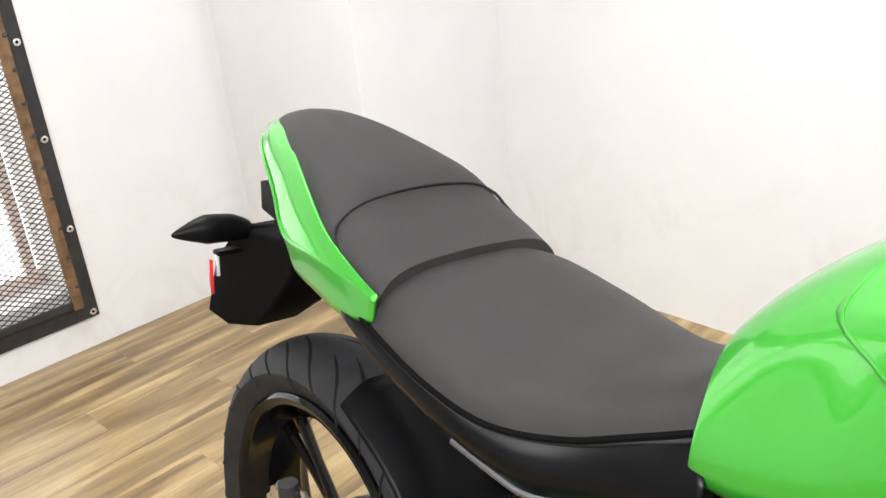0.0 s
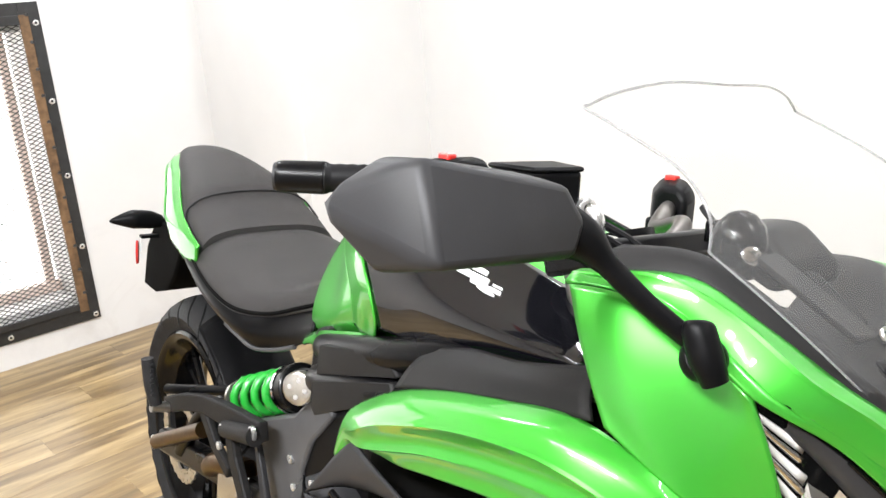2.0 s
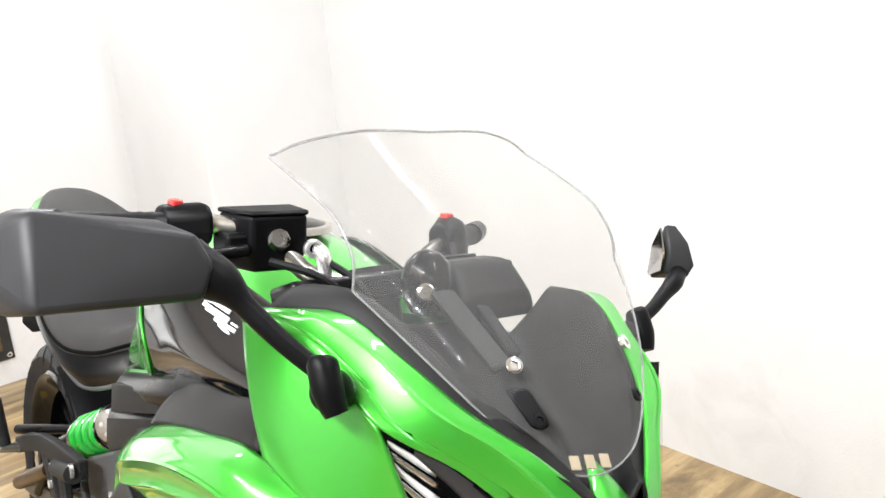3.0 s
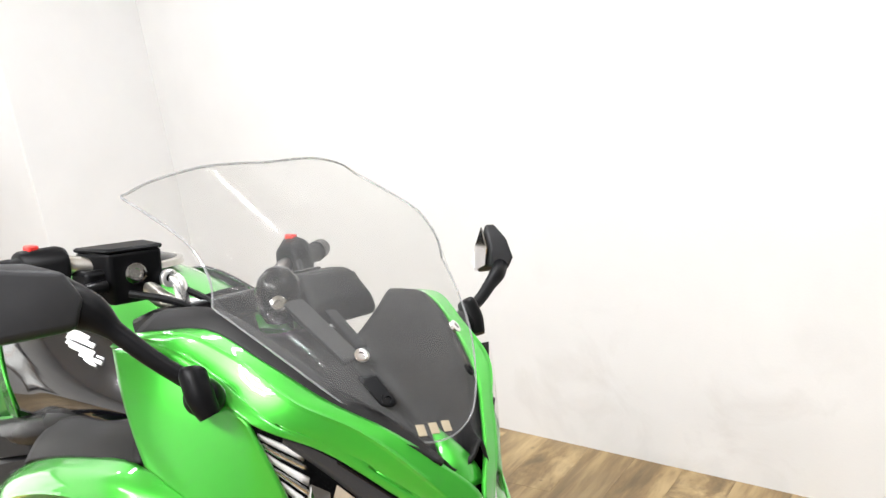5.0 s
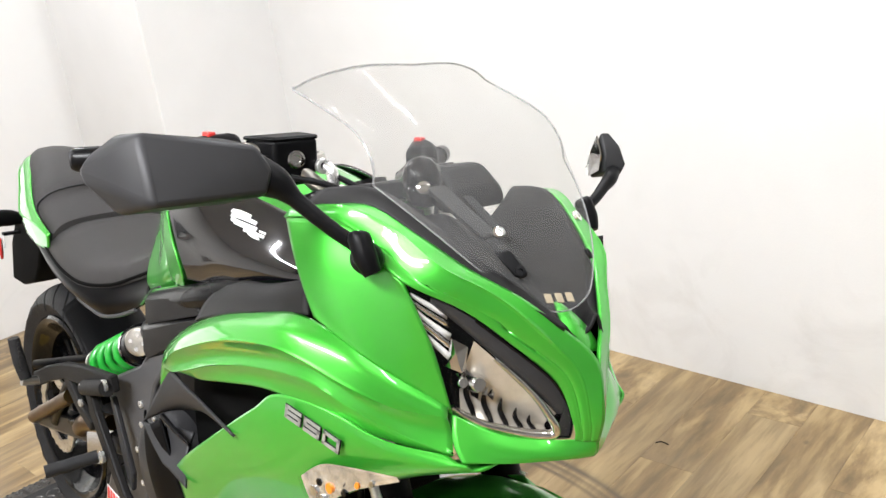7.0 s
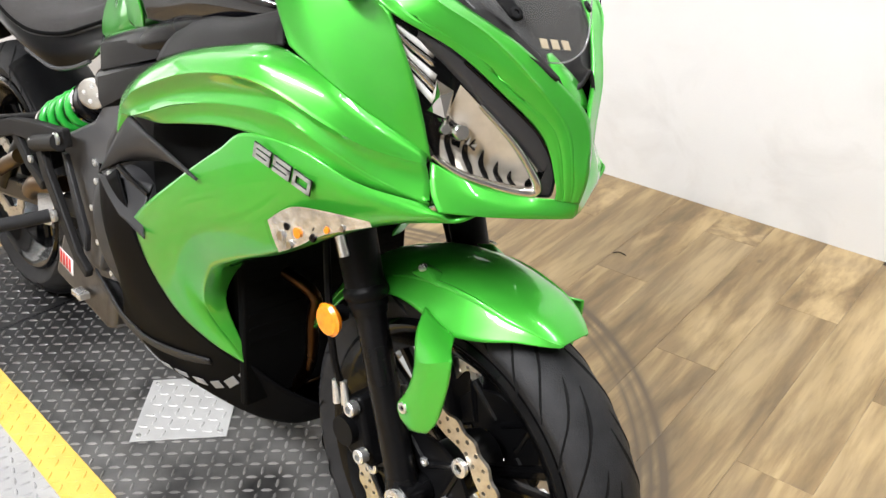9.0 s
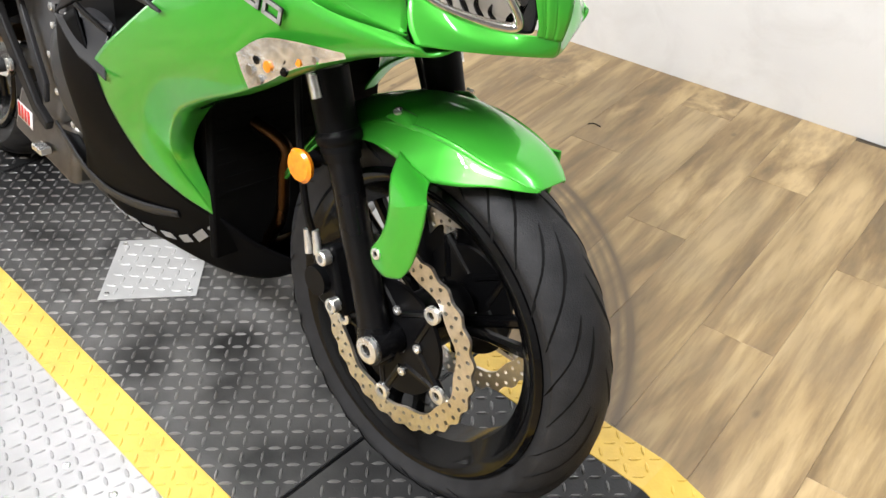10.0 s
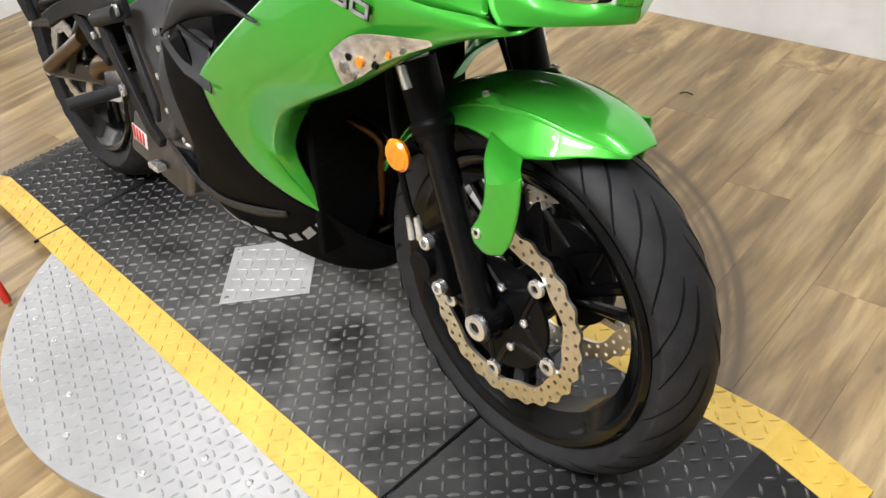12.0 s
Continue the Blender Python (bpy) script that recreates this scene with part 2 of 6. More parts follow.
def wood_material():
    m, nodes, links, bsdf = nodes_of("vinyl_oak_plank")
    where, info = nodes.new("ShaderNodeTexCoord"), nodes.new("ShaderNodeObjectInfo")
    shift = nodes.new("ShaderNodeVectorMath")
    shift.operation = "SCALE"
    shift.inputs[0].default_value = (13.0, 31.0, 7.0)
    links.new(info.outputs["Random"], shift.inputs["Scale"])
    add = nodes.new("ShaderNodeVectorMath")
    links.new(where.outputs["Object"], add.inputs[0])
    links.new(shift.outputs[0], add.inputs[1])
    stretch = nodes.new("ShaderNodeMapping")
    stretch.inputs["Scale"].default_value = (7.0, 0.80, 1.0)
    links.new(add.outputs[0], stretch.inputs[0])
    big, fine, knots = nodes.new("ShaderNodeTexNoise"), nodes.new("ShaderNodeTexNoise"), nodes.new("ShaderNodeTexNoise")
    big.inputs["Scale"].default_value, big.inputs["Detail"].default_value, big.inputs["Distortion"].default_value = 2.4, 6, 0.5
    fine.inputs["Scale"].default_value, fine.inputs["Detail"].default_value, fine.inputs["Roughness"].default_value = 7.0, 8, 0.68
    knots.inputs["Scale"].default_value, knots.inputs["Detail"].default_value = 3.2, 2
    for n in (big, fine):
        links.new(stretch.outputs[0], n.inputs["Vector"])
    links.new(add.outputs[0], knots.inputs["Vector"])
    ramp = nodes.new("ShaderNodeValToRGB")
    e = ramp.color_ramp.elements
    e[0].position, e[0].color = 0.31, (0.150, 0.102, 0.049, 1)
    e[1].position, e[1].color = 0.66, (0.420, 0.305, 0.155, 1)
    mid = e.new(0.45)
    mid.color = (0.235, 0.158, 0.073, 1)
    mid = e.new(0.55)
    mid.color = (0.330, 0.234, 0.112, 1)
    links.new(big.outputs["Fac"], ramp.inputs[0])
    streak = nodes.new("ShaderNodeValToRGB")
    streak.color_ramp.elements[0].position, streak.color_ramp.elements[0].color = 0.36, (0.55, 0.52, 0.5, 1)
    streak.color_ramp.elements[1].position, streak.color_ramp.elements[1].color = 0.55, (1.05, 1.05, 1.05, 1)
    links.new(fine.outputs["Fac"], streak.inputs[0])
    mul = nodes.new("ShaderNodeMix")
    mul.data_type, mul.blend_type = "RGBA", "MULTIPLY"
    mul.inputs[0].default_value = 0.55
    links.new(ramp.outputs[0], mul.inputs[6])
    links.new(streak.outputs[0], mul.inputs[7])
    grey = nodes.new("ShaderNodeMix")
    grey.data_type = "RGBA"
    grey.inputs[7].default_value = (0.195, 0.147, 0.088, 1)
    fac = nodes.new("ShaderNodeMapRange")
    fac.inputs["From Min"].default_value, fac.inputs["From Max"].default_value = 0.5, 0.75
    fac.inputs["To Max"].default_value = 0.35
    links.new(knots.outputs["Fac"], fac.inputs["Value"])
    links.new(fac.outputs[0], grey.inputs[0])
    links.new(mul.outputs[2], grey.inputs[6])
    tone = nodes.new("ShaderNodeHueSaturation")
    v = nodes.new("ShaderNodeMapRange")
    v.inputs["To Min"].default_value, v.inputs["To Max"].default_value = 0.93, 1.07
    links.new(info.outputs["Random"], v.inputs["Value"])
    links.new(v.outputs[0], tone.inputs["Value"])
    links.new(grey.outputs[2], tone.inputs["Color"])
    # round scuffs left by the turning ramps
    geo = nodes.new("ShaderNodeNewGeometry")
    flat = nodes.new("ShaderNodeVectorMath")
    flat.operation = "SUBTRACT"
    flat.inputs[1].default_value = (0.68, 0.0, FLOOR)
    links.new(geo.outputs["Position"], flat.inputs[0])
    length = nodes.new("ShaderNodeVectorMath")
    length.operation = "LENGTH"
    links.new(flat.outputs[0], length.inputs[0])
    wobble = nodes.new("ShaderNodeTexNoise")
    wobble.inputs["Scale"].default_value = 5.0
    links.new(geo.outputs["Position"], wobble.inputs["Vector"])
    rings = nodes.new("ShaderNodeValToRGB")
    r = rings.color_ramp.elements
    r[0].position, r[0].color = 0.0, (0, 0, 0, 1)
    r[1].position, r[1].color = 1.0, (0, 0, 0, 1)
    for p, c in ((0.30, 0.0), (0.34, 0.55), (0.37, 0.15), (0.42, 0.5), (0.45, 0.1), (0.50, 0.75), (0.54, 0.2), (0.58, 0.0)):
        r.new(p).color = (c, c, c, 1)
    rr = nodes.new("ShaderNodeMapRange")
    rr.inputs["From Min"].default_value, rr.inputs["From Max"].default_value = 0.80, 1.10
    links.new(length.outputs["Value"], rr.inputs["Value"])
    links.new(rr.outputs[0], rings.inputs[0])
    soft = nodes.new("ShaderNodeMath")
    soft.operation = "MULTIPLY"
    soft.use_clamp = True
    boost = nodes.new("ShaderNodeMath")
    boost.operation = "MULTIPLY"
    boost.inputs[1].default_value = 3.2
    links.new(rings.outputs[0], boost.inputs[0])
    links.new(boost.outputs[0], soft.inputs[0])
    links.new(wobble.outputs["Fac"], soft.inputs[1])
    scuff = nodes.new("ShaderNodeMix")
    scuff.data_type = "RGBA"
    scuff.inputs[7].default_value = (0.105, 0.073, 0.04, 1)
    links.new(soft.outputs[0], scuff.inputs[0])
    knot, dark, spotted = nodes.new("ShaderNodeTexVoronoi"), nodes.new("ShaderNodeMapRange"), nodes.new("ShaderNodeMix")
    squash = nodes.new("ShaderNodeMapping")
    squash.inputs["Scale"].default_value = (1.7, 1.0, 1.0)
    links.new(add.outputs[0], squash.inputs[0])
    links.new(squash.outputs[0], knot.inputs["Vector"])
    knot.inputs["Scale"].default_value = 4.5
    dark.inputs["From Min"].default_value, dark.inputs["From Max"].default_value = 0.075, 0.03
    dark.inputs["To Max"].default_value = 0.55
    links.new(knot.outputs["Distance"], dark.inputs["Value"])
    spotted.data_type = "RGBA"
    spotted.inputs[7].default_value = (0.09, 0.062, 0.035, 1)
    links.new(dark.outputs[0], spotted.inputs[0])
    links.new(tone.outputs[0], spotted.inputs[6])
    links.new(spotted.outputs[2], scuff.inputs[6])
    links.new(scuff.outputs[2], bsdf.inputs["Base Color"])
    rough = nodes.new("ShaderNodeMapRange")
    rough.inputs["To Min"].default_value, rough.inputs["To Max"].default_value = 0.26, 0.40
    links.new(fine.outputs["Fac"], rough.inputs["Value"])
    links.new(rough.outputs[0], bsdf.inputs["Roughness"])
    b = nodes.new("ShaderNodeBump")
    b.inputs["Strength"].default_value, b.inputs["Distance"].default_value = 0.25, 0.001
    links.new(fine.outputs["Fac"], b.inputs["Height"])
    links.new(b.outputs[0], bsdf.inputs["Normal"])
    return m


WOOD = wood_material()


def glow(name, colour, strength):
    m, nodes, links, bsdf = nodes_of(name)
    bsdf.inputs["Emission Color"].default_value = (*colour, 1)
    bsdf.inputs["Emission Strength"].default_value = strength
    return m


DAYLIGHT = glow("daylight_backdrop", (1.0, 1.0, 1.0), 4.0)


# ---- building helpers ----
def part(name, bm, mat, parent=None, label="", smooth=True, bevel=0.0, solid=0.0, segments=2, sharp=38):
    bmesh.ops.recalc_face_normals(bm, faces=bm.faces)
    mesh = bpy.data.meshes.new(name)
    bm.to_mesh(mesh)
    bm.free()
    mesh.materials.append(mat)
    if smooth:
        mesh.shade_smooth()
        mesh.set_sharp_from_angle(angle=radians(sharp))
    ob = new(name, mesh)
    ob.parent = parent
    if solid:
        mod = ob.modifiers.new("thickness", "SOLIDIFY")
        mod.thickness, mod.offset = abs(solid), 0.0
    if bevel:
        mod = ob.modifiers.new("edge", "BEVEL")
        mod.width, mod.segments, mod.limit_method, mod.angle_limit = bevel, segments, "ANGLE", radians(35)
        mod.harden_normals = False
    if label:
        ob["label"] = label
    return ob


def empty(name, label, category, where=None, group="", kind=""):
    ob = new(name)
    ob.empty_display_size = 0.05
    if where is not None:
        ob.matrix_world = where
    return tagged(ob, label, category, group, kind)


def box(bm, x0, x1, y0, y1, z0, z1):
    v = [bm.verts.new(p) for p in ((x0, y0, z0), (x1, y0, z0), (x1, y1, z0), (x0, y1, z0), (x0, y0, z1), (x1, y0, z1), (x1, y1, z1), (x0, y1, z1))]
    for f in ((3, 2, 1, 0), (4, 5, 6, 7), (0, 1, 5, 4), (1, 2, 6, 5), (2, 3, 7, 6), (3, 0, 4, 7)):
        bm.faces.new([v[i] for i in f])
    return v


def boxed(*b):
    bm = bmesh.new()
    box(bm, *b)
    return bm


def spline(points, n):
    """n steps between each two points of a smooth curve through them."""
    p = [Vector(q) for q in points]
    out = []
    for i in range(len(p) - 1):
        a, b, c, d = p[max(i - 1, 0)], p[i], p[i + 1], p[min(i + 2, len(p) - 1)]
        for k in range(n):
            t = k / n
            out.append(0.5 * (2 * b + (c - a) * t + (2 * a - 5 * b + 4 * c - d) * t * t + (3 * b - a - 3 * c + d) * t ** 3))
    return out + [p[-1]]


def sheet(grid, nu=5, nv=5, bm=None):
    """A smooth skin through rows of control points."""
    bm = bm or bmesh.new()
    rows = [spline(r, nu) for r in grid]
    cols = [spline([r[i] for r in rows], nv) for i in range(len(rows[0]))]
    v = [[bm.verts.new(p) for p in c] for c in cols]
    for i in range(len(v) - 1):
        for j in range(len(v[0]) - 1):
            bm.faces.new((v[i][j], v[i + 1][j], v[i + 1][j + 1], v[i][j + 1]))
    bmesh.ops.remove_doubles(bm, verts=bm.verts, dist=1e-5)
    return bm


def mirrored(grid):
    return [[(x, -y, z) for x, y, z in r] for r in grid]


def ring_loft(rings, nu=4, caps=True, around=3):
    """Rings of the same count of points, closed round, joined along a smooth way."""
    bm = bmesh.new()
    rings = [spline([*r, r[0]], around)[:-1] for r in rings]
    ways = [spline([r[i] for r in rings], nu) for i in range(len(rings[0]))]
    v = [[bm.verts.new(w[k]) for w in ways] for k in range(len(ways[0]))]
    n = len(v[0])
    for a, b in zip(v, v[1:]):
        for i in range(n):
            bm.faces.new((a[i], a[(i + 1) % n], b[(i + 1) % n], b[i]))
    if caps:
        bm.faces.new(v[0][::-1])
        bm.faces.new(v[-1])
    return bm


def half_rings(sections):
    """Rings from half profiles (x, [(y, z) from the top's middle to the bottom])."""
    rings = []
    for x, prof in sections:
        right = [(x, -y, z) for y, z in prof]
        left = [(x, y, z) for y, z in reversed(prof) if y > 0]
        rings.append(right + left)
    return rings


def tube(points, radius, n=5, sides=12, bm=None, caps=True):
    bm = bm or bmesh.new()
    way = spline(points, n) if len(points) > 2 else [Vector(p) for p in points]
    rad = radius if isinstance(radius, (list, tuple)) else [radius] * len(points)
    count = len(way) - 1
    up, rings = Vector((0.13, 0.31, 0.94)), []
    for i, p in enumerate(way):
        d = (way[min(i + 1, count)] - way[max(i - 1, 0)]).normalized()
        side = d.cross(up)
        side = side.normalized() if side.length > 0.05 else d.cross(Vector((1, 0, 0))).normalized()
        up = side.cross(d).normalized()
        f = i / count * (len(rad) - 1)
        k = min(int(f), len(rad) - 2)
        r = rad[k] + (rad[k + 1] - rad[k]) * (f - k)
        rings.append([bm.verts.new(p + r * (math.cos(a) * side + math.sin(a) * up)) for a in (2 * math.pi * j / sides for j in range(sides))])
    for a, b in zip(rings, rings[1:]):
        for i in range(sides):
            bm.faces.new((a[i], a[(i + 1) % sides], b[(i + 1) % sides], b[i]))
    if caps:
        bm.faces.new(rings[0][::-1])
        bm.faces.new(rings[-1])
    return bm


def lathe(profile, centre, segments=64, bm=None, axis="y", closed=False, wave=None, caps=True):
    """profile: (offset along the axis, radius)."""
    bm = bm or bmesh.new()
    c = Vector(centre)
    rings = []
    for o, r in profile:
        ring = []
        for k in range(segments):
            a = 2 * math.pi * k / segments
            q = r + (wave(a, o, r) if wave else 0.0)
            p = (q * math.cos(a), o, q * math.sin(a)) if axis == "y" else (q * math.cos(a), q * math.sin(a), o) if axis == "z" else (o, q * math.cos(a), q * math.sin(a))
            ring.append(bm.verts.new(c + Vector(p)))
        rings.append(ring)
    pairs = list(zip(rings, rings[1:])) + ([(rings[-1], rings[0])] if closed else [])
    for a, b in pairs:
        for i in range(segments):
            bm.faces.new((a[i], a[(i + 1) % segments], b[(i + 1) % segments], b[i]))
    if caps and not closed:
        for ring, (o, r) in ((rings[0][::-1], profile[0]), (rings[-1], profile[-1])):
            if r > 1e-4:
                bm.faces.new(ring)
    return bm


def slab(outline, y0, y1, bm=None, axis="y"):
    """An outline in x and z, drawn out from y0 to y1."""
    bm = bm or bmesh.new()
    at = (lambda p, o: (p[0], o, p[1])) if axis == "y" else (lambda p, o: (p[0], p[1], o))
    a, b = [bm.verts.new(at(p, y0)) for p in outline], [bm.verts.new(at(p, y1)) for p in outline]
    bm.faces.new(a)
    bm.faces.new(b[::-1])
    for i in range(len(a)):
        j = (i + 1) % len(a)
        bm.faces.new((a[j], a[i], b[i], b[j]))
    return bm


def ribbon(points, y0, y1, bm=None):
    """A flat bar along points (x, z, width), drawn out from y0 to y1."""
    bm = bm or bmesh.new()
    rows = []
    for i, (x, z, w) in enumerate(points):
        a, b = points[max(i - 1, 0)], points[min(i + 1, len(points) - 1)]
        n = Vector((-(b[1] - a[1]), b[0] - a[0])).normalized() * w / 2
        rows.append([bm.verts.new(p) for p in ((x + n.x, y0, z + n.y), (x + n.x, y1, z + n.y), (x - n.x, y1, z - n.y), (x - n.x, y0, z - n.y))])
    for p, q in zip(rows, rows[1:]):
        for i in range(4):
            bm.faces.new((p[i], p[(i + 1) % 4], q[(i + 1) % 4], q[i]))
    bm.faces.new(rows[0][::-1])
    bm.faces.new(rows[-1])
    return bm


def hull(points):
    bm = bmesh.new()
    for p in points:
        bm.verts.new(p)
    out = bmesh.ops.convex_hull(bm, input=bm.verts)
    bmesh.ops.delete(bm, geom=[g for g in out["geom_interior"] if isinstance(g, bmesh.types.BMVert)], context="VERTS")
    bmesh.ops.dissolve_limit(bm, angle_limit=radians(4), verts=bm.verts, edges=bm.edges)
    return bm


def rod(a, b, r, sides=14, bm=None):
    return tube([a, b], r, sides=sides, bm=bm)


def bolt_head(where, r, parent, mat=None, name="bolt", way=(0, -1, 0), depth=0.006):
    """A round bolt head with a hexagonal socket."""
    d = Vector(way).normalized()
    bm = bmesh.new()
    side = d.orthogonal().normalized()
    up = d.cross(side)
    rings = []
    for off, rad, n in ((0, r, 18), (depth, r, 18), (depth * 1.15, r * 0.85, 18), (depth * 1.15, r * 0.5, 18), (depth * 0.5, r * 0.45, 18)):
        rings.append([bm.verts.new(d * off + rad * (math.cos(a) * side + math.sin(a) * up)) for a in (2 * math.pi * k / n for k in range(n))])
    for a, b in zip(rings, rings[1:]):
        for i in range(18):
            bm.faces.new((a[i], a[(i + 1) % 18], b[(i + 1) % 18], b[i]))
    bm.faces.new(rings[0][::-1])
    bm.faces.new(rings[-1])
    ob = part(name, bm, mat or BOLT, parent)
    ob.location = Vector(where)
    if r > 0.007 and mat is None:
        hole = bmesh.new()
        hole.faces.new([hole.verts.new(Vector(where) + d * depth * 0.62 + r * 0.44 * (math.cos(a) * side + math.sin(a) * up)) for a in (math.pi * k / 3 for k in range(6))])
        part("socket", hole, GLOSS, parent, smooth=False, solid=0.001)
    return ob


# ---- the room ----
def wall(name, a, b, z0, z1, thick, label, hole=None, paint=WALLPAINT):
    """A wall whose inner face runs from a to b, thick to the left of that way. hole: (u0, u1, z0, z1) along it."""
    a, b = Vector((*a, 0)), Vector((*b, 0))
    d = (b - a).normalized()
    n = Vector((-d.y, d.x, 0)) * thick
    size = (b - a).length
    bm = bmesh.new()
    spans = [(0, size, z0, z1)] if not hole else [(0, hole[0], z0, z1), (hole[1], size, z0, z1), (hole[0], hole[1], z0, hole[2]), (hole[0], hole[1], hole[3], z1)]
    for u0, u1, lo, hi in spans:
        v = [bm.verts.new(p) for p in (a + d * u0 + Vector((0, 0, lo)), a + d * u1 + Vector((0, 0, lo)), a + d * u1 + n + Vector((0, 0, lo)), a + d * u0 + n + Vector((0, 0, lo)),
                                       a + d * u0 + Vector((0, 0, hi)), a + d * u1 + Vector((0, 0, hi)), a + d * u1 + n + Vector((0, 0, hi)), a + d * u0 + n + Vector((0, 0, hi)))]
        for f in ((3, 2, 1, 0), (4, 5, 6, 7), (0, 1, 5, 4), (1, 2, 6, 5), (2, 3, 7, 6), (3, 0, 4, 7)):
            bm.faces.new([v[i] for i in f])
    bmesh.ops.remove_doubles(bm, verts=bm.verts, dist=1e-4)
    return tagged(part(name, bm, paint, smooth=False), label, "wall", kind="structure")


WEST = lambda y: -1.845 - 0.095 * y
NORTH = lambda x: 1.553 + 0.038 * x
# window's place along the west wall, as y
WIN_R, WIN_L, WIN_LO, WIN_HI = 0.16, -1.15, 0.125, 1.245
wy0, wy1 = -3.2, 2.2
wlen = math.hypot(wy1 - wy0, WEST(wy1) - WEST(wy0))
stretchy = wlen / (wy1 - wy0)
wall("wall_west", (WEST(wy0), wy0), (WEST(wy1), wy1), FLOOR, CEIL, 0.22, "off-white painted wall with a guarded window",
     ((WIN_L - wy0) * stretchy, (WIN_R - wy0) * stretchy, WIN_LO, WIN_HI))
wall("wall_north", (4.4, NORTH(4.4)), (-2.3, NORTH(-2.3)), FLOOR, CEIL, -0.2, "off-white painted plaster wall, lightly scuffed")
# added walls out of view: south bounces fill light, east keeps it low
wall("wall_south", (-1.9, -3.2), (4.4, -3.2), FLOOR, CEIL, -0.2, "unseen pale wall, toned to throw light back", paint=SOUTHBOUNCE)
wall("wall_east", (4.4, -3.4), (4.4, 2.0), FLOOR, CEIL, -0.2, "unseen grey wall, toned to hold fill light down", paint=EASTBOUNCE)
bm = slab([(-1.124, 0.898), (-1.19, NORTH(-1.19) + 0.05), (-2.1, NORTH(-2.1) + 0.05), (-2.1, 0.86)], FLOOR, CEIL, axis="z")
tagged(part("wall_pier", bm, WALLPAINT, smooth=False, bevel=0.004), "off-white boxed-out wall pier in the corner", "wall", kind="structure")
tagged(part("ceiling", boxed(-2.4, 4.6, -3.4, 2.2, CEIL, CEIL + 0.1), CEILBOUNCE, smooth=False), "unseen pale ceiling, toned to brighten upward faces", "ceiling", kind="structure")
SUBFLOOR = material("dark_floor_joint", (0.06, 0.045, 0.03), 0.8)
floor = tagged(part("floor", boxed(-2.4, 4.6, -3.4, 2.2, FLOOR - 0.1, FLOOR - 0.003), SUBFLOOR, smooth=False),
               "worn wood-look plank floor with round scuff marks", "floor", kind="structure")

# window guard on the west wall, in the wall's own axes: x along the wall, y out of it
TURN = math.atan2(1, -0.095) - math.pi / 2
GUARD = Matrix.Translation((WEST(0), 0, 0)) @ Matrix.Rotation(TURN, 4, "Z") @ Matrix.Rotation(radians(90), 4, "Z")


window = empty("window_1", "bright window behind a black steel mesh guard", "window", GUARD, kind="structure")


def wbox(name, x0, x1, y0, y1, z0, z1, mat, label="", bevel=0.003):
    return part(name, boxed(x0, x1, min(-y0, -y1), max(-y0, -y1), z0, z1), mat, window, label, smooth=False, bevel=bevel)


for z in (WIN_LO - 0.001, WIN_HI - 0.03):
    wbox("window_sill" if z < 0.5 else "window_head", WIN_L, WIN_R, -0.19, -0.02, z, z + 0.031, WHITE, "white painted reveal")
wbox("window_bar", WIN_L, WIN_R, -0.2, -0.165, WIN_LO + 0.03, WIN_LO + 0.075, PALEBAR, "pale pinkish window frame bar")
for x in (WIN_R - 0.055, -0.415, -0.95):
    wbox("window_bar", x, x + 0.035, -0.2, -0.165, WIN_LO + 0.075, WIN_HI - 0.03, COPPER if x < 0 else PALEBAR, "copper-brown window frame bar" if x < 0 else "pale pinkish window frame bar")
pane = wbox("pane", WIN_L, WIN_R, -0.212, -0.206, WIN_LO, WIN_HI, LENS, "clear window pane", 0)
pane.visible_shadow = False
backdrop = tagged(part("backdrop", boxed(-3.4, 2.4, 1.35, 1.4, -1.6, 3.2), DAYLIGHT, smooth=False), "blown-out daylight outside the window", "daylight", kind="structure")
backdrop.matrix_world = GUARD

guard = empty("window_guard", "black steel window guard with diamond mesh and bolts", "window guard", GUARD)
FW = 0.075
for nm, x0, x1, z0, z1 in (("frame_side", WIN_R, WIN_R + FW, WIN_LO - FW, WIN_HI + FW), ("frame_side", WIN_L - FW, WIN_L, WIN_LO - FW, WIN_HI + FW),
                           ("frame_rail", WIN_L, WIN_R, WIN_LO - FW, WIN_LO), ("frame_rail", WIN_L, WIN_R, WIN_HI, WIN_HI + FW)):
    part(nm, boxed(x0, x1, -0.012, -0.0005, z0, z1), FRAMEBLACK, guard, smooth=False, bevel=0.002)
for nm, x0, x1, z0, z1 in (("edge_bar", WIN_R - 0.004, WIN_R + 0.032, WIN_LO - 0.03, WIN_HI + 0.03), ("edge_bar", WIN_L - 0.032, WIN_L + 0.004, WIN_LO - 0.03, WIN_HI + 0.03),
                           ("edge_bar", WIN_L + 0.004, WIN_R - 0.004, WIN_LO - 0.022, WIN_LO + 0.006), ("edge_bar", WIN_L + 0.004, WIN_R - 0.004, WIN_HI - 0.006, WIN_HI + 0.03)):
    part(nm, boxed(x0, x1, -0.022, -0.0125, z0, z1), RUSTY if x1 - x0 < 0.1 else FRAMEBLACK, guard, "rust-stained steel edge bar", smooth=False, bevel=0.003)
for z in np.arange(WIN_LO - 0.055, WIN_HI + 0.06, 0.2933):
    for x in (WIN_R + 0.055, WIN_L - 0.055):
        bolt_head((x, -0.012, float(z)), 0.011, guard, way=(0, -1, 0))
for x in (-0.12, -0.45, -0.8):
    for z in (WIN_LO - 0.05, WIN_HI + 0.05):
        bolt_head((x, -0.012, z), 0.011, guard, way=(0, -1, 0))
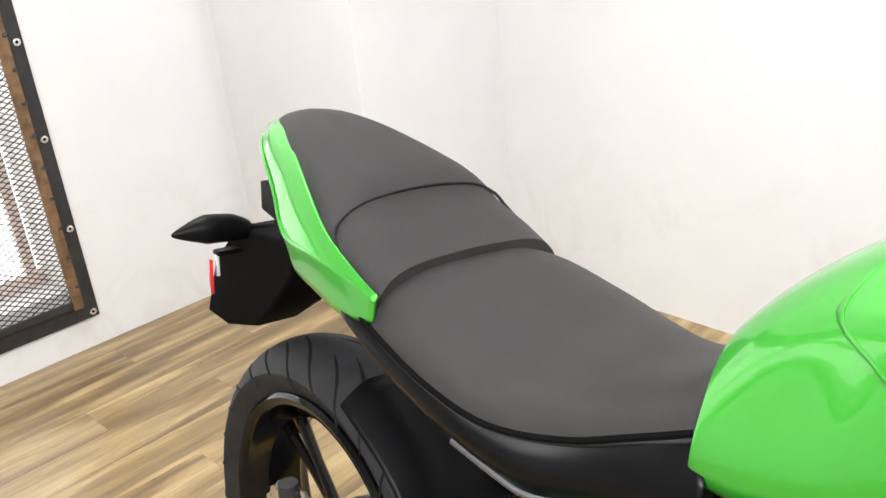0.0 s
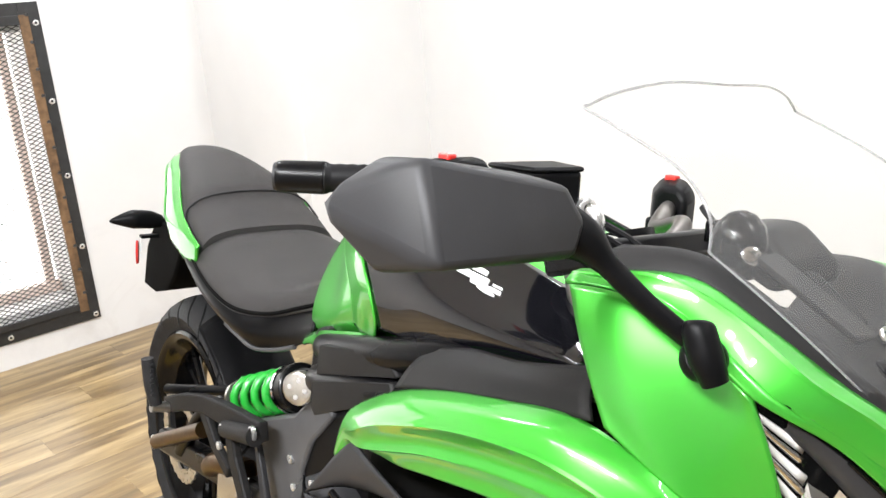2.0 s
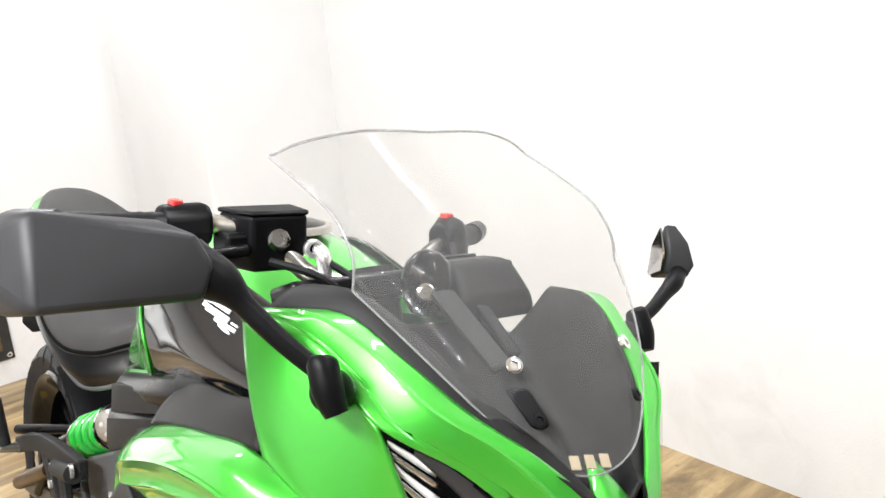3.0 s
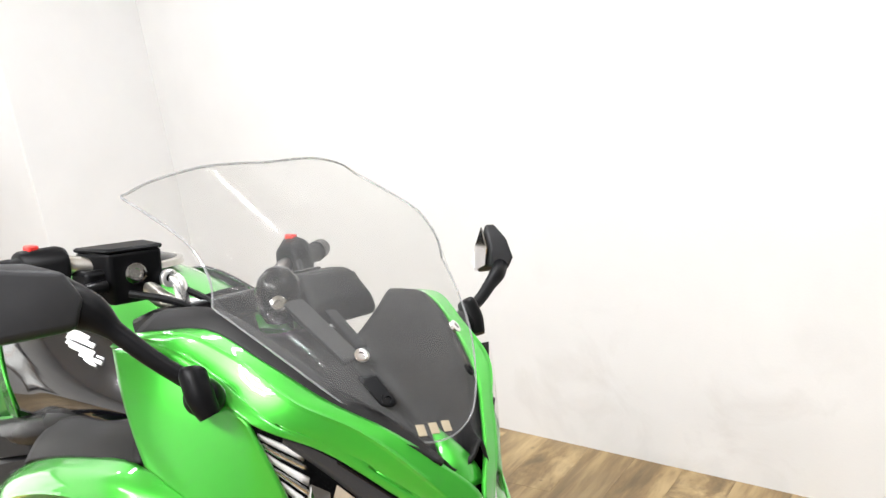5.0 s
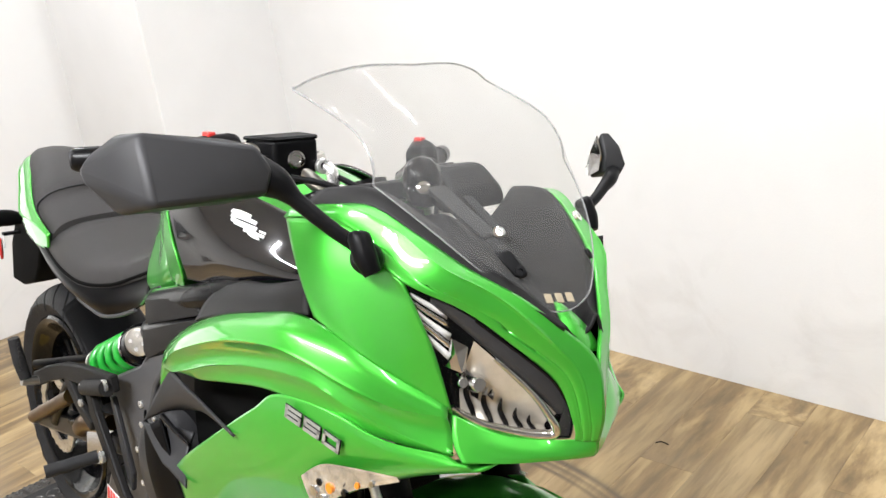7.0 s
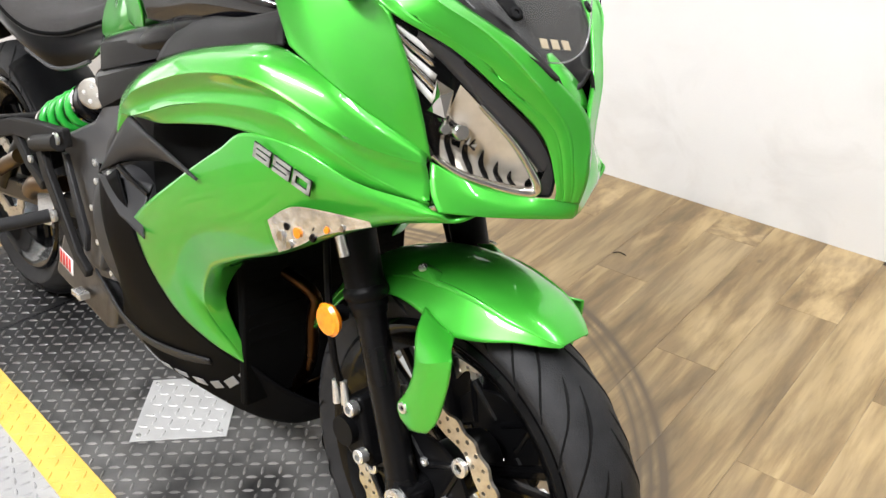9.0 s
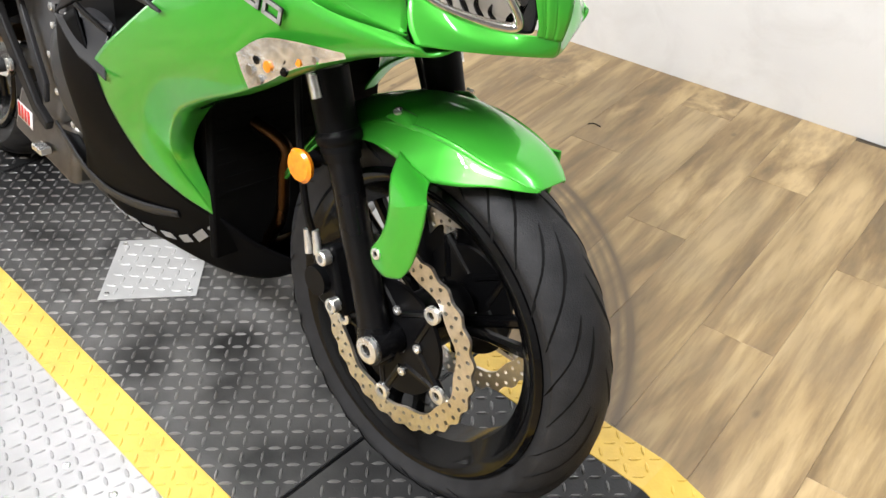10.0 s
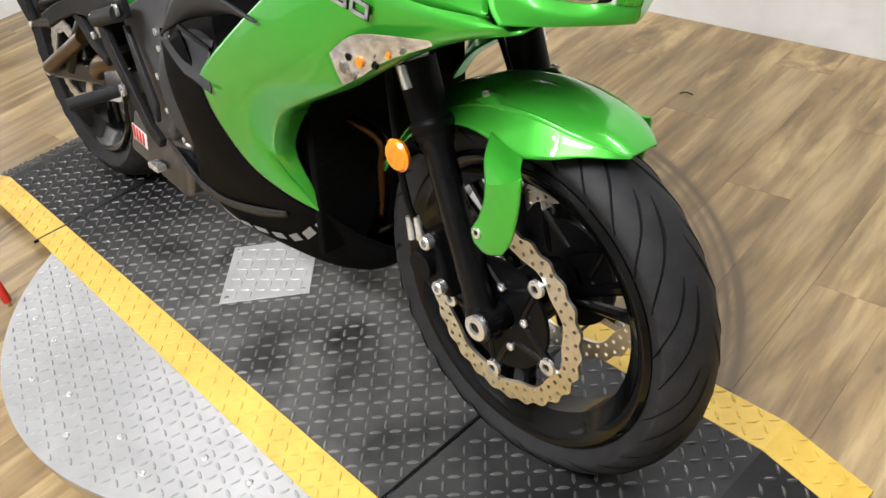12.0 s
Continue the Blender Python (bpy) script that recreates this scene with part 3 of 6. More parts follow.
# small welded lumps along the edge bar
for k in range(12):
    part("weld", lathe([(-0.006, 0.004), (-0.003, 0.009), (0.004, 0.007), (0.006, 0.002)], (WIN_R + 0.026, -0.021, WIN_LO + 0.05 + 0.1 * k), 8, axis="z"), FRAMEBLACK, guard)
# expanded metal: two sets of slanting strands that stop at the opening
bm = bmesh.new()
slope, half = 0.52, 0.0015
w, hgt = WIN_R - WIN_L, WIN_HI - WIN_LO
for sign in (1, -1):
    for c in np.arange(-w * slope, hgt + w * slope, 0.0175):
        # z = c + sign * slope * x, with x from 0 to w
        xs = sorted(x for x in ((0 - c) / (sign * slope), (hgt - c) / (sign * slope)))
        x0, x1 = max(0, xs[0]), min(w, xs[1])
        if x1 - x0 < 0.004:
            continue
        p, q = Vector((WIN_L + x0, 0, WIN_LO + c + sign * slope * x0)), Vector((WIN_L + x1, 0, WIN_LO + c + sign * slope * x1))
        across = Vector((-(q - p).z, 0, (q - p).x)).normalized() * half
        y0, y1 = -0.004 - 0.0006 * sign, -0.0065 - 0.0006 * sign
        v = [bm.verts.new((e.x, y, e.z)) for y in (y0, y1) for e in (p - across, q - across, q + across, p + across)]
        for f in ((0, 1, 2, 3), (7, 6, 5, 4), (0, 4, 5, 1), (1, 5, 6, 2), (2, 6, 7, 3), (3, 7, 4, 0)):
            bm.faces.new([v[i] for i in f])
part("mesh", bm, FRAMEBLACK, guard, "dark diamond expanded-metal mesh", smooth=False)

# ---- turntable and checker-plate runway ----
PX0, PX1, PY0, PY1, YW = -0.49, 1.846, -0.32, 0.286, 0.074
HINGES, BENDS = (0.045, 1.306), (-0.34, 1.70)


def deck(x):
    """Height of the runway at x: level, with a short ramp to the floor at each end."""
    lo = FLOOR + 0.006
    if x > BENDS[1]:
        return (lo) * (x - BENDS[1]) / (PX1 - BENDS[1])
    if x < BENDS[0]:
        return (lo) * (BENDS[0] - x) / (BENDS[0] - PX0)
    return 0.0


def lugs(name, spots, height, mat, parent, size=0.0115, width=0.0028, label=""):
    """Raised lugs of checker plate: (x, y, z, turn)."""
    verts, faces = [], []
    for x, y, z, a in spots:
        ca, sa, b = math.cos(a), math.sin(a), len(verts)
        for lx, ly, lz in ((-size, 0, 0), (-size * 0.5, -width, 0), (size * 0.5, -width, 0), (size, 0, 0), (size * 0.5, width, 0), (-size * 0.5, width, 0),
                           (-size * 0.55, 0, height), (-size * 0.35, -width * 0.5, height), (size * 0.35, -width * 0.5, height), (size * 0.55, 0, height), (size * 0.35, width * 0.5, height), (-size * 0.35, width * 0.5, height)):
            verts.append((x + lx * ca - ly * sa, y + lx * sa + ly * ca, z + lz))
        faces += [tuple(b + 6 + i for i in range(6))] + [(b + i, b + (i + 1) % 6, b + 6 + (i + 1) % 6, b + 6 + i) for i in range(6)]
    mesh = bpy.data.meshes.new(name)
    mesh.from_pydata(verts, [], faces)
    mesh.materials.append(mat)
    ob = new(name, mesh)
    ob.parent = parent
    return tagged(ob, label, kind="stuff")


def lug_spots(inside, step, x0, x1, y0, y1, z=lambda x, y: 0.0, turn=0.0):
    c, s, out = math.cos(turn), math.sin(turn), []
    r = max(x1 - x0, y1 - y0)
    mx, my = (x0 + x1) / 2, (y0 + y1) / 2
    n = int(r / step) + 2
    for i in range(-n, n):
        for j in range(-n, n):
            u, v = i * step, j * step
            x, y = mx + u * c - v * s, my + u * s + v * c
            if x0 < x < x1 and y0 < y < y1 and inside(x, y):
                out.append((x, y, z(x, y), turn + math.pi / 4 * (1 if (i + j) % 2 else -1)))
    return out


table = empty("turntable", "round aluminium checker-plate turntable on the floor", "turntable", pose(0.68, 0.06, 0))
RT = 0.667
part("top_plate", lathe([(-0.012, RT), (-0.004, RT), (-0.003, RT - 0.003), (-0.003, 0.001)], (0, 0, 0), 128, axis="z"), ALU, table, "bright aluminium checker plate")
part("rim", lathe([(FLOOR, RT - 0.012), (FLOOR + 0.004, RT - 0.006), (-0.0125, RT - 0.006), (-0.0125, RT - 0.05)], (0, 0, 0), 128, axis="z"), material("wood_wrapped_rim", (0.34, 0.26, 0.16), 0.5, vary=0.2, grain=20), table, "wood-coloured edge")
lugs("lug", lug_spots(lambda x, y: math.hypot(x, y) < RT - 0.012 and y + 0.06 < PY0 + 0.004, 0.0235, -RT, RT, -RT, RT, lambda x, y: -0.003, 0.5), 0.0022, ALU, table, 0.0115, 0.0030)
for k in range(14):
    a = -0.45 - k * 0.17
    x, y = (RT - 0.06 - 0.05 * (k % 2)) * math.cos(a), (RT - 0.06 - 0.05 * (k % 2)) * math.sin(a)
    if y + 0.06 < PY0 - 0.02:
        bolt_head((x, y, -0.003), 0.006, table, way=(0, 0, 1), depth=0.0025, name="screw")
lever = empty("floor_lock_pin", "short red-handled lock pin standing beside the turntable", "lock pin", pose(0.165, -0.462, FLOOR))
part("handle", lathe([(0.012, 0.004), (0.014, 0.010), (0.03, 0.011), (0.055, 0.0095), (0.07, 0.010), (0.075, 0.006)], (0, 0, 0), 20, axis="z"), RED, lever, "red plastic grip")
part("shank", lathe([(0, 0.005), (0.013, 0.004)], (0, 0, 0), 12, axis="z"), STEEL, lever)

runway = empty("runway", "black checker-plate runway with yellow edges and hinged ramps", "runway")
xs = [PX0, BENDS[0], HINGES[0] - 0.004, HINGES[0] + 0.004, HINGES[1] - 0.004, HINGES[1] + 0.004, BENDS[1], PX1]
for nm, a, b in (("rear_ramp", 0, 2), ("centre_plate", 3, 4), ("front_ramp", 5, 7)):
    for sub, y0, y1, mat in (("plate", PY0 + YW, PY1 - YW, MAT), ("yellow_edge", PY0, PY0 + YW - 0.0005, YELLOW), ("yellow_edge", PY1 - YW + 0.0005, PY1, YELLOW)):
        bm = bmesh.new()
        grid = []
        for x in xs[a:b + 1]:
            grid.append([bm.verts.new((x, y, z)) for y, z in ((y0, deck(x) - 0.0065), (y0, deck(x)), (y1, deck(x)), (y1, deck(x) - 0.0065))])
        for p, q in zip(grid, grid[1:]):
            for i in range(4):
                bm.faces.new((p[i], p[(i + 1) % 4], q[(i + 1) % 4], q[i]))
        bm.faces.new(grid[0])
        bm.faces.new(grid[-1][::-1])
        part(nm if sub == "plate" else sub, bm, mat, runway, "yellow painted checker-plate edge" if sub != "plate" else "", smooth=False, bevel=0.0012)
for x in HINGES:
    part("hinge_rod", rod((x, PY0 - 0.012, -0.004), (x, PY1 + 0.012, -0.004), 0.004), BLACKMETAL, runway, "black hinge rod")
for y in (PY0 + 0.02, PY1 - 0.05):
    part("side_rail", boxed(-0.3, 1.66, y, y + 0.03, FLOOR, -0.007), BLACKMETAL, runway, smooth=False)
clear_of = lambda x: min(abs(x - h) for h in (*HINGES, *BENDS)) > 0.014
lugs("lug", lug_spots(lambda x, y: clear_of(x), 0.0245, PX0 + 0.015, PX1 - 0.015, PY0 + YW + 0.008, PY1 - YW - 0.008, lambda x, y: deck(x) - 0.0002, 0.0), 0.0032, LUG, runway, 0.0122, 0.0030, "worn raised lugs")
lugs("yellow_lug", lug_spots(lambda x, y: clear_of(x) and not (PY0 + YW - 0.008 < y < PY1 - YW + 0.008), 0.0245, PX0 + 0.015, PX1 - 0.015, PY0 + 0.008, PY1 - 0.008, lambda x, y: deck(x) - 0.0002, 0.0), 0.0020, YELLOW, runway, 0.0122, 0.0030)
patch = empty("floor_patch_plate", "square bright aluminium checker-plate patch screwed to the runway", "metal plate", Matrix.Translation((0.653, -0.0205, 0.0022)) @ Matrix.Rotation(radians(47.7), 4, "Z"))
part("plate", boxed(-0.098, 0.098, -0.098, 0.098, -0.0007, 0.0024), PATCH, patch, smooth=False, bevel=0.001)
lugs("lug", lug_spots(lambda x, y: True, 0.0245, -0.088, 0.088, -0.088, 0.088, lambda x, y: 0.0022, 0.6), 0.0022, PATCH, patch, 0.0120, 0.0032)
for x in (-0.083, 0.083):
    for y in (-0.083, 0.083):
        bolt_head((x, y, 0.0024), 0.0055, patch, way=(0, 0, 1), depth=0.002, name="screw")


# ---- the motorcycle, in its own axes: x ahead from the rear axle, y to its left, z up from the contact line ----
LEAN = -9.0
bike = empty("motorcycle", "lime-green and black sport motorcycle leaning on its side stand", "motorcycle", pose(0, 0, 0, LEAN, 0, 0))
FRONT, REAR = (1.408, 0, 0.294), (-0.07, 0, 0.316)


def tyre_bm(centre, radius, width, bead):
    """A round-shouldered tyre with a smooth tread."""
    rows, profile = 48, []
    for k in range(rows + 1):
        a = math.pi * (k / rows) - math.pi / 2
        o = math.sin(a) * width / 2
        crown = math.cos(a) ** 0.72 if math.cos(a) > 0 else 0
        profile.append((o * (1 if abs(a) < 1.2 else 1 - 0.95 * (abs(a) - 1.2)), bead + (radius - bead) * crown))

    return lathe(profile, centre, 240, caps=False)


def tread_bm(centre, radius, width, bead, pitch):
    """Dark S-shaped strips on the tread, left and right of the middle, for its shaded grooves."""
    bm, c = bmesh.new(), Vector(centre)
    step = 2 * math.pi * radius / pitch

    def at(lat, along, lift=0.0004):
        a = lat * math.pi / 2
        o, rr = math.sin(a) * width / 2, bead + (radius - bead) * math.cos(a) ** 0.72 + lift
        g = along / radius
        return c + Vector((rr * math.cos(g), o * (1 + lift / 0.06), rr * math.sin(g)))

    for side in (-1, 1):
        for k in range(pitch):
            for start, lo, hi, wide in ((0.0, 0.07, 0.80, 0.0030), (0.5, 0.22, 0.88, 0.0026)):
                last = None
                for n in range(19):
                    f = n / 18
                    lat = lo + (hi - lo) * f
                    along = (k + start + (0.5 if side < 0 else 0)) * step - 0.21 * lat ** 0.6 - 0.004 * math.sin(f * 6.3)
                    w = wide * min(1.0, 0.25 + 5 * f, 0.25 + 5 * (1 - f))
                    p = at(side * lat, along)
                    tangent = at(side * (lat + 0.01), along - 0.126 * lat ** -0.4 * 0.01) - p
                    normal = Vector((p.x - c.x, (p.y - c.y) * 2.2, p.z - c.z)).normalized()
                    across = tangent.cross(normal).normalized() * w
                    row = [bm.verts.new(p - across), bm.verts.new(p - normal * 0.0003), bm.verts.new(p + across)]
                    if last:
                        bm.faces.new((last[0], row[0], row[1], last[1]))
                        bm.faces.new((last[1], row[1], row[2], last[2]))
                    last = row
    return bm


def wheel(name, centre, radius, width, bead, spokes, hub, pitch, label):
    w = empty(name, "", "")
    w.parent = bike
    w["label"] = label
    x, y, z = centre
    tyre = part("tyre", tyre_bm(centre, radius, width, bead - 0.006), RUBBER, w, "black grooved sport tyre")
    part("tread_groove_strip", tread_bm(centre, radius, width, bead - 0.006, pitch), GROOVE, tyre, "dark strips laid on for the shaded tread grooves", smooth=False)
    rw = width * 0.385
    part("rim", lathe([(-rw, bead + 0.004), (-rw - 0.005, bead - 0.003), (-rw - 0.003, bead - 0.012), (-rw + 0.004, bead - 0.020), (-rw * 0.8, bead - 0.024), (-rw * 0.5, bead - 0.044), (rw * 0.5, bead - 0.044),
                       (rw * 0.8, bead - 0.024), (rw - 0.004, bead - 0.020), (rw + 0.003, bead - 0.012), (rw + 0.005, bead - 0.003), (rw, bead + 0.004)], centre, 128, closed=True), GLOSS, w, "gloss black cast rim")
    part("hub", lathe([(-hub, 0.022), (-hub, 0.038), (-hub * 0.5, 0.044), (hub * 0.5, 0.044), (hub, 0.038), (hub, 0.022)], centre, 40), BLACKMETAL, w)
    for k in range(spokes):
        a = 2 * math.pi * k / spokes + 0.35
        for fork in (-0.13, 0.13):
            p = Vector((x + 0.036 * math.cos(a), y, z + 0.036 * math.sin(a)))
            q = Vector((x + (bead - 0.042) * math.cos(a + fork), y, z + (bead - 0.042) * math.sin(a + fork)))
            part("spoke", tube([p, p.lerp(q, 0.5), q], [0.011, 0.0085, 0.011], n=3, sides=8), GLOSS, w)
    return w


front = wheel("front_wheel", FRONT, 0.2935, 0.118, 0.231, 3, 0.05, 15, "black cast front wheel with petal brake discs")
rear = wheel("rear_wheel", REAR, 0.319, 0.162, 0.238, 3, 0.06, 14, "black cast rear wheel")


def petal_disc(centre, outer, inner, sectors, thick, hole=0.0034):
    """A wavy brake ring drilled through in two rows."""
    bm = bmesh.new()
    cx, cy, cz = centre
    bands = ((inner, (inner + outer) / 2), ((inner + outer) / 2, outer))
    for row, (r0, r1) in enumerate(bands):
        for k in range(sectors):
            a0, a1 = 2 * math.pi * k / sectors, 2 * math.pi * (k + 1) / sectors
            am = (a0 + a1) / 2

            def at(r, a):
                wav = 0.0
                if r > outer - 1e-6:
                    wav = 0.0028 * math.cos(a * 26)
                if r < inner + 1e-6:
                    wav = -0.003 * math.cos(a * 10)
                return Vector((cx + (r + wav) * math.cos(a), cy, cz + (r + wav) * math.sin(a)))

            rm = (r0 + r1) / 2
            edge = [at(r0, a0), at(r0, am), at(r0, a1), at(rm, a1), at(r1, a1), at(r1, am), at(r1, a0), at(rm, a0)]
            holed = (k + row) % 2 == 0
            v = [bm.verts.new(p) for p in edge]
            if not holed:
                bm.faces.new(v)
                continue
            mid = at(rm, am)
            rad, tan = Vector((math.cos(am), 0, math.sin(am))), Vector((-math.sin(am), 0, math.cos(am)))
            h = []
            for i in range(8):
                b = math.atan2((edge[i] - mid).dot(tan), (edge[i] - mid).dot(rad))
                h.append(bm.verts.new(mid + hole * (math.cos(b) * rad + math.sin(b) * tan)))
            for i in range(8):
                bm.faces.new((v[i], v[(i + 1) % 8], h[(i + 1) % 8], h[i]))
    bmesh.ops.remove_doubles(bm, verts=bm.verts, dist=1e-5)
    return bm


def brake_rotor(side):
    y = side * 0.0735
    c = (FRONT[0], y, FRONT[2])
    disc = part("brake_disc", petal_disc(c, 0.146, 0.116, 84, 0.005), DISCSTEEL, front, "drilled petal brake disc", smooth=False, solid=0.005)
    for k in range(5):
        a = radians(48 - 72 * k)
        mid = Vector((c[0], y, c[2])) + 0.103 * Vector((math.cos(a), 0, math.sin(a)))
        for s in (-1, 1):
            p = Vector((c[0], y, c[2])) + 0.045 * Vector((math.cos(a + s * 0.5), 0, math.sin(a + s * 0.5)))
            part("carrier_arm", rod(p, mid, 0.0065, 8), BLACKMETAL, disc)
        lug = Vector((c[0], y, c[2])) + 0.118 * Vector((math.cos(a), 0, math.sin(a)))
        part("disc_lug", rod(mid, lug, 0.004, 8), DISCSTEEL, disc)
        bolt_head(mid + Vector((0, side * 0.004, 0)), 0.0130, disc, way=(0, side, 0), depth=0.006)
        b = a + 0.62
        bolt_head(Vector((c[0], y + side * 0.006, c[2])) + 0.05 * Vector((math.cos(b), 0, math.sin(b))), 0.0065, disc, way=(0, side, 0), depth=0.004)
    part("carrier_ring", lathe([(-0.003, 0.026), (-0.003, 0.088), (0.003, 0.088), (0.003, 0.026)], c, 48, closed=True), PLASTIC, disc)


for side in (-1, 1):
    brake_rotor(side)

# fork
AX, AZ = 1.398, 0.300
FORK = Vector((1.27 - AX, 0, 0.66 - AZ)).normalized()


def on_fork(d, y, ahead=0.0):
    p = Vector((AX, y, AZ)) + FORK * d
    return Vector((p.x + ahead * FORK.z, y, p.z - ahead * FORK.x))


for side in (-1, 1):
    y = side * 0.102
    leg = part("fork_leg", tube([on_fork(-0.035, y), on_fork(0.0, y), on_fork(0.04, y), on_fork(0.24, y), on_fork(0.25, y), on_fork(0.265, y)], [0.020, 0.026, 0.0215, 0.021, 0.024, 0.026], n=4, sides=24), BLACKMETAL, bike, "satin black lower fork leg")
    part("dust_seal", rod(on_fork(0.262, y), on_fork(0.305, y), 0.027, 24), PLASTIC, leg)
    part("stanchion", rod(on_fork(0.29, y), on_fork(0.75, y), 0.0205, 24), STEEL, leg, "bright fork tube")
    part("fork_cover", tube([on_fork(0.268, y), on_fork(0.276, y), on_fork(0.284, y), on_fork(0.290, y), on_fork(0.296, y), on_fork(0.368, y)], [0.025, 0.0305, 0.031, 0.028, 0.027, 0.0285], n=3, sides=28), PLASTIC, leg, "black fork shroud")
    part("fork_clip", tube([on_fork(0.335, y + side * 0.027, 0.006), on_fork(0.366, y + side * 0.029, 0.006)], [0.0075, 0.0065], sides=14), BOLT, leg, "bright cable end on the fork")
    part("axle_boss", rod((FRONT[0], side * 0.075, FRONT[2]), (FRONT[0], side * 0.122, FRONT[2]), 0.024, 28), BLACKMETAL, leg)
    bolt_head((FRONT[0], side * 0.122, FRONT[2]), 0.0195, leg, way=(0, side, 0), depth=0.007, name="axle_nut")
    part("reflector_plate", tube([on_fork(0.25, side * 0.108, -0.05), on_fork(0.25, side * 0.128, -0.05)], [0.012, 0.012]), PLASTIC, leg)
    ref = part("side_reflector", lathe([(0.0, 0.022), (side * 0.006, 0.024), (side * 0.010, 0.020), (side * 0.011, 0.001)], on_fork(0.250, side * 0.137, -0.040), 32), AMBER, leg, "round amber reflector")
    caliper = part("brake_caliper", hull([on_fork(d, y + side * o, -a) for d, a in ((0.02, 0.05), (0.13, 0.048), (0.12, 0.098), (0.04, 0.105)) for o in (-0.05, 0.012)]), PLASTIC, leg, "black brake caliper", bevel=0.008)
    part("caliper_cap", rod(on_fork(0.078, y + side * 0.010, -0.085), on_fork(0.078, y + side * 0.024, -0.085), 0.022, 24), PLASTIC, caliper)
    for d in (0.045, 0.115):
        bolt_head(on_fork(d, y + side * 0.014, -0.056), 0.011, caliper, way=(0, side, 0), depth=0.012)
    part("brake_hose", tube([on_fork(0.125, y, -0.09), on_fork(0.18, y + side * 0.02, -0.075), on_fork(0.3, y + side * 0.015, -0.06), on_fork(0.5, y * 0.8, -0.05)], 0.0055, n=6, sides=8), PLASTIC, leg)
    for o in (0.0, 0.013):
        part("hose_fitting", tube([on_fork(0.115, y + side * 0.012, -0.1 + o * 1.5), on_fork(0.15, y + side * 0.012, -0.095 + o * 1.5)], [0.0065, 0.005], sides=10), BOLT, leg)
for d, r in ((0.56, 0.03), (0.72, 0.03)):
    part("triple_clamp", hull([on_fork(d + e, s * 0.13, a) for e in (0, 0.03) for s in (-1, 1) for a in (-0.03, 0.03)]), BLACKMETAL, bike, bevel=0.006)

# front fender
def fend(deg, y, r):
    a = radians(deg)
    return (FRONT[0] + r * math.cos(a), y, FRONT[2] + r * math.sin(a))


# station, crest radius, shoulder, crease and lower edge as (y, radius)
FEND = ((60.0, 0.325, (0.014, 0.325), (0.022, 0.324), (0.026, 0.322)), (62.5, 0.328, (0.020, 0.327), (0.034, 0.322), (0.042, 0.315)),
        (67, 0.330, (0.028, 0.328), (0.047, 0.319), (0.061, 0.303)), (72, 0.330, (0.032, 0.327), (0.056, 0.315), (0.078, 0.286)),
        (78, 0.329, (0.034, 0.325), (0.060, 0.312), (0.086, 0.271)), (84, 0.328, (0.036, 0.324), (0.063, 0.310), (0.088, 0.263)),
        (92, 0.327, (0.038, 0.323), (0.065, 0.308), (0.086, 0.270)), (106, 0.325, (0.038, 0.321), (0.067, 0.303), (0.081, 0.280)),
        (126, 0.324, (0.038, 0.319), (0.067, 0.300), (0.076, 0.286)), (152, 0.323, (0.036, 0.318), (0.062, 0.300), (0.070, 0.290)))
rows = [[fend(d, -e[0], e[1]), fend(d, -k[0], k[1]), fend(d, -k[0], k[1]), fend(d, -h[0], h[1]), fend(d, 0, c), fend(d, h[0], h[1]), fend(d, k[0], k[1]), fend(d, k[0], k[1]), fend(d, e[0], e[1])]
        for d, c, h, k, e in FEND]
fender = part("front_fender", sheet(rows, 5, 5), GREEN, bike, "lime-green front mudguard with creased sides", solid=0.004, sharp=20)
for side in (-1, 1):
    top = [[(1.398, side * 0.084, 0.574), (1.428, side * 0.090, 0.566), (1.454, side * 0.087, 0.556)],
           [(1.414, side * 0.112, 0.556), (1.446, side * 0.116, 0.556), (1.474, side * 0.112, 0.557)],
           [(1.433, side * 0.130, 0.529), (1.462, side * 0.134, 0.541), (1.490, side * 0.127, 0.555)]]
    low = [top[2], [(1.431, side * 0.131, 0.505), (1.460, side * 0.135, 0.512), (1.489, side * 0.128, 0.528)],
           [(1.421, side * 0.131, 0.478), (1.452, side * 0.135, 0.482), (1.483, side * 0.128, 0.492)],
           [(1.408, side * 0.131, 0.455), (1.441, side * 0.134, 0.456), (1.474, side * 0.128, 0.460)],
           [(1.413, side * 0.130, 0.437), (1.436, side * 0.132, 0.431), (1.460, side * 0.128, 0.438)]]
    bm = sheet(low, 5, 4, sheet(top, 5, 4))
    wing = part("fender_bracket", bm, GREEN, fender, solid=0.004, sharp=20)
    bolt_head((1.422, side * 0.134, 0.458), 0.0075, wing, way=(0, side, 0.1), depth=0.004)
    boss = fend(96, side * 0.060, 0.312)
    part("fender_boss", hull([(boss[0] + a, boss[1] + side * b, boss[2] + c) for a, b, c in ((-0.022, -0.012, 0.008), (0.026, -0.012, 0.006), (0.034, 0.010, -0.006), (-0.024, 0.012, -0.004), (0.0, 0.002, 0.012))]), GREEN, fender, bevel=0.003)
    bolt_head((boss[0] - 0.004, boss[1] + side * 0.006, boss[2] + 0.009), 0.006, fender, way=(0, side * 0.5, 0.9), depth=0.003)

# ---- fairing ----
def creased(grid, *where):
    """The control rows with the named points doubled, so that the skin folds there."""
    return [[p for i, p in enumerate(row) for _ in range(2 if i in where else 1)] for row in grid]


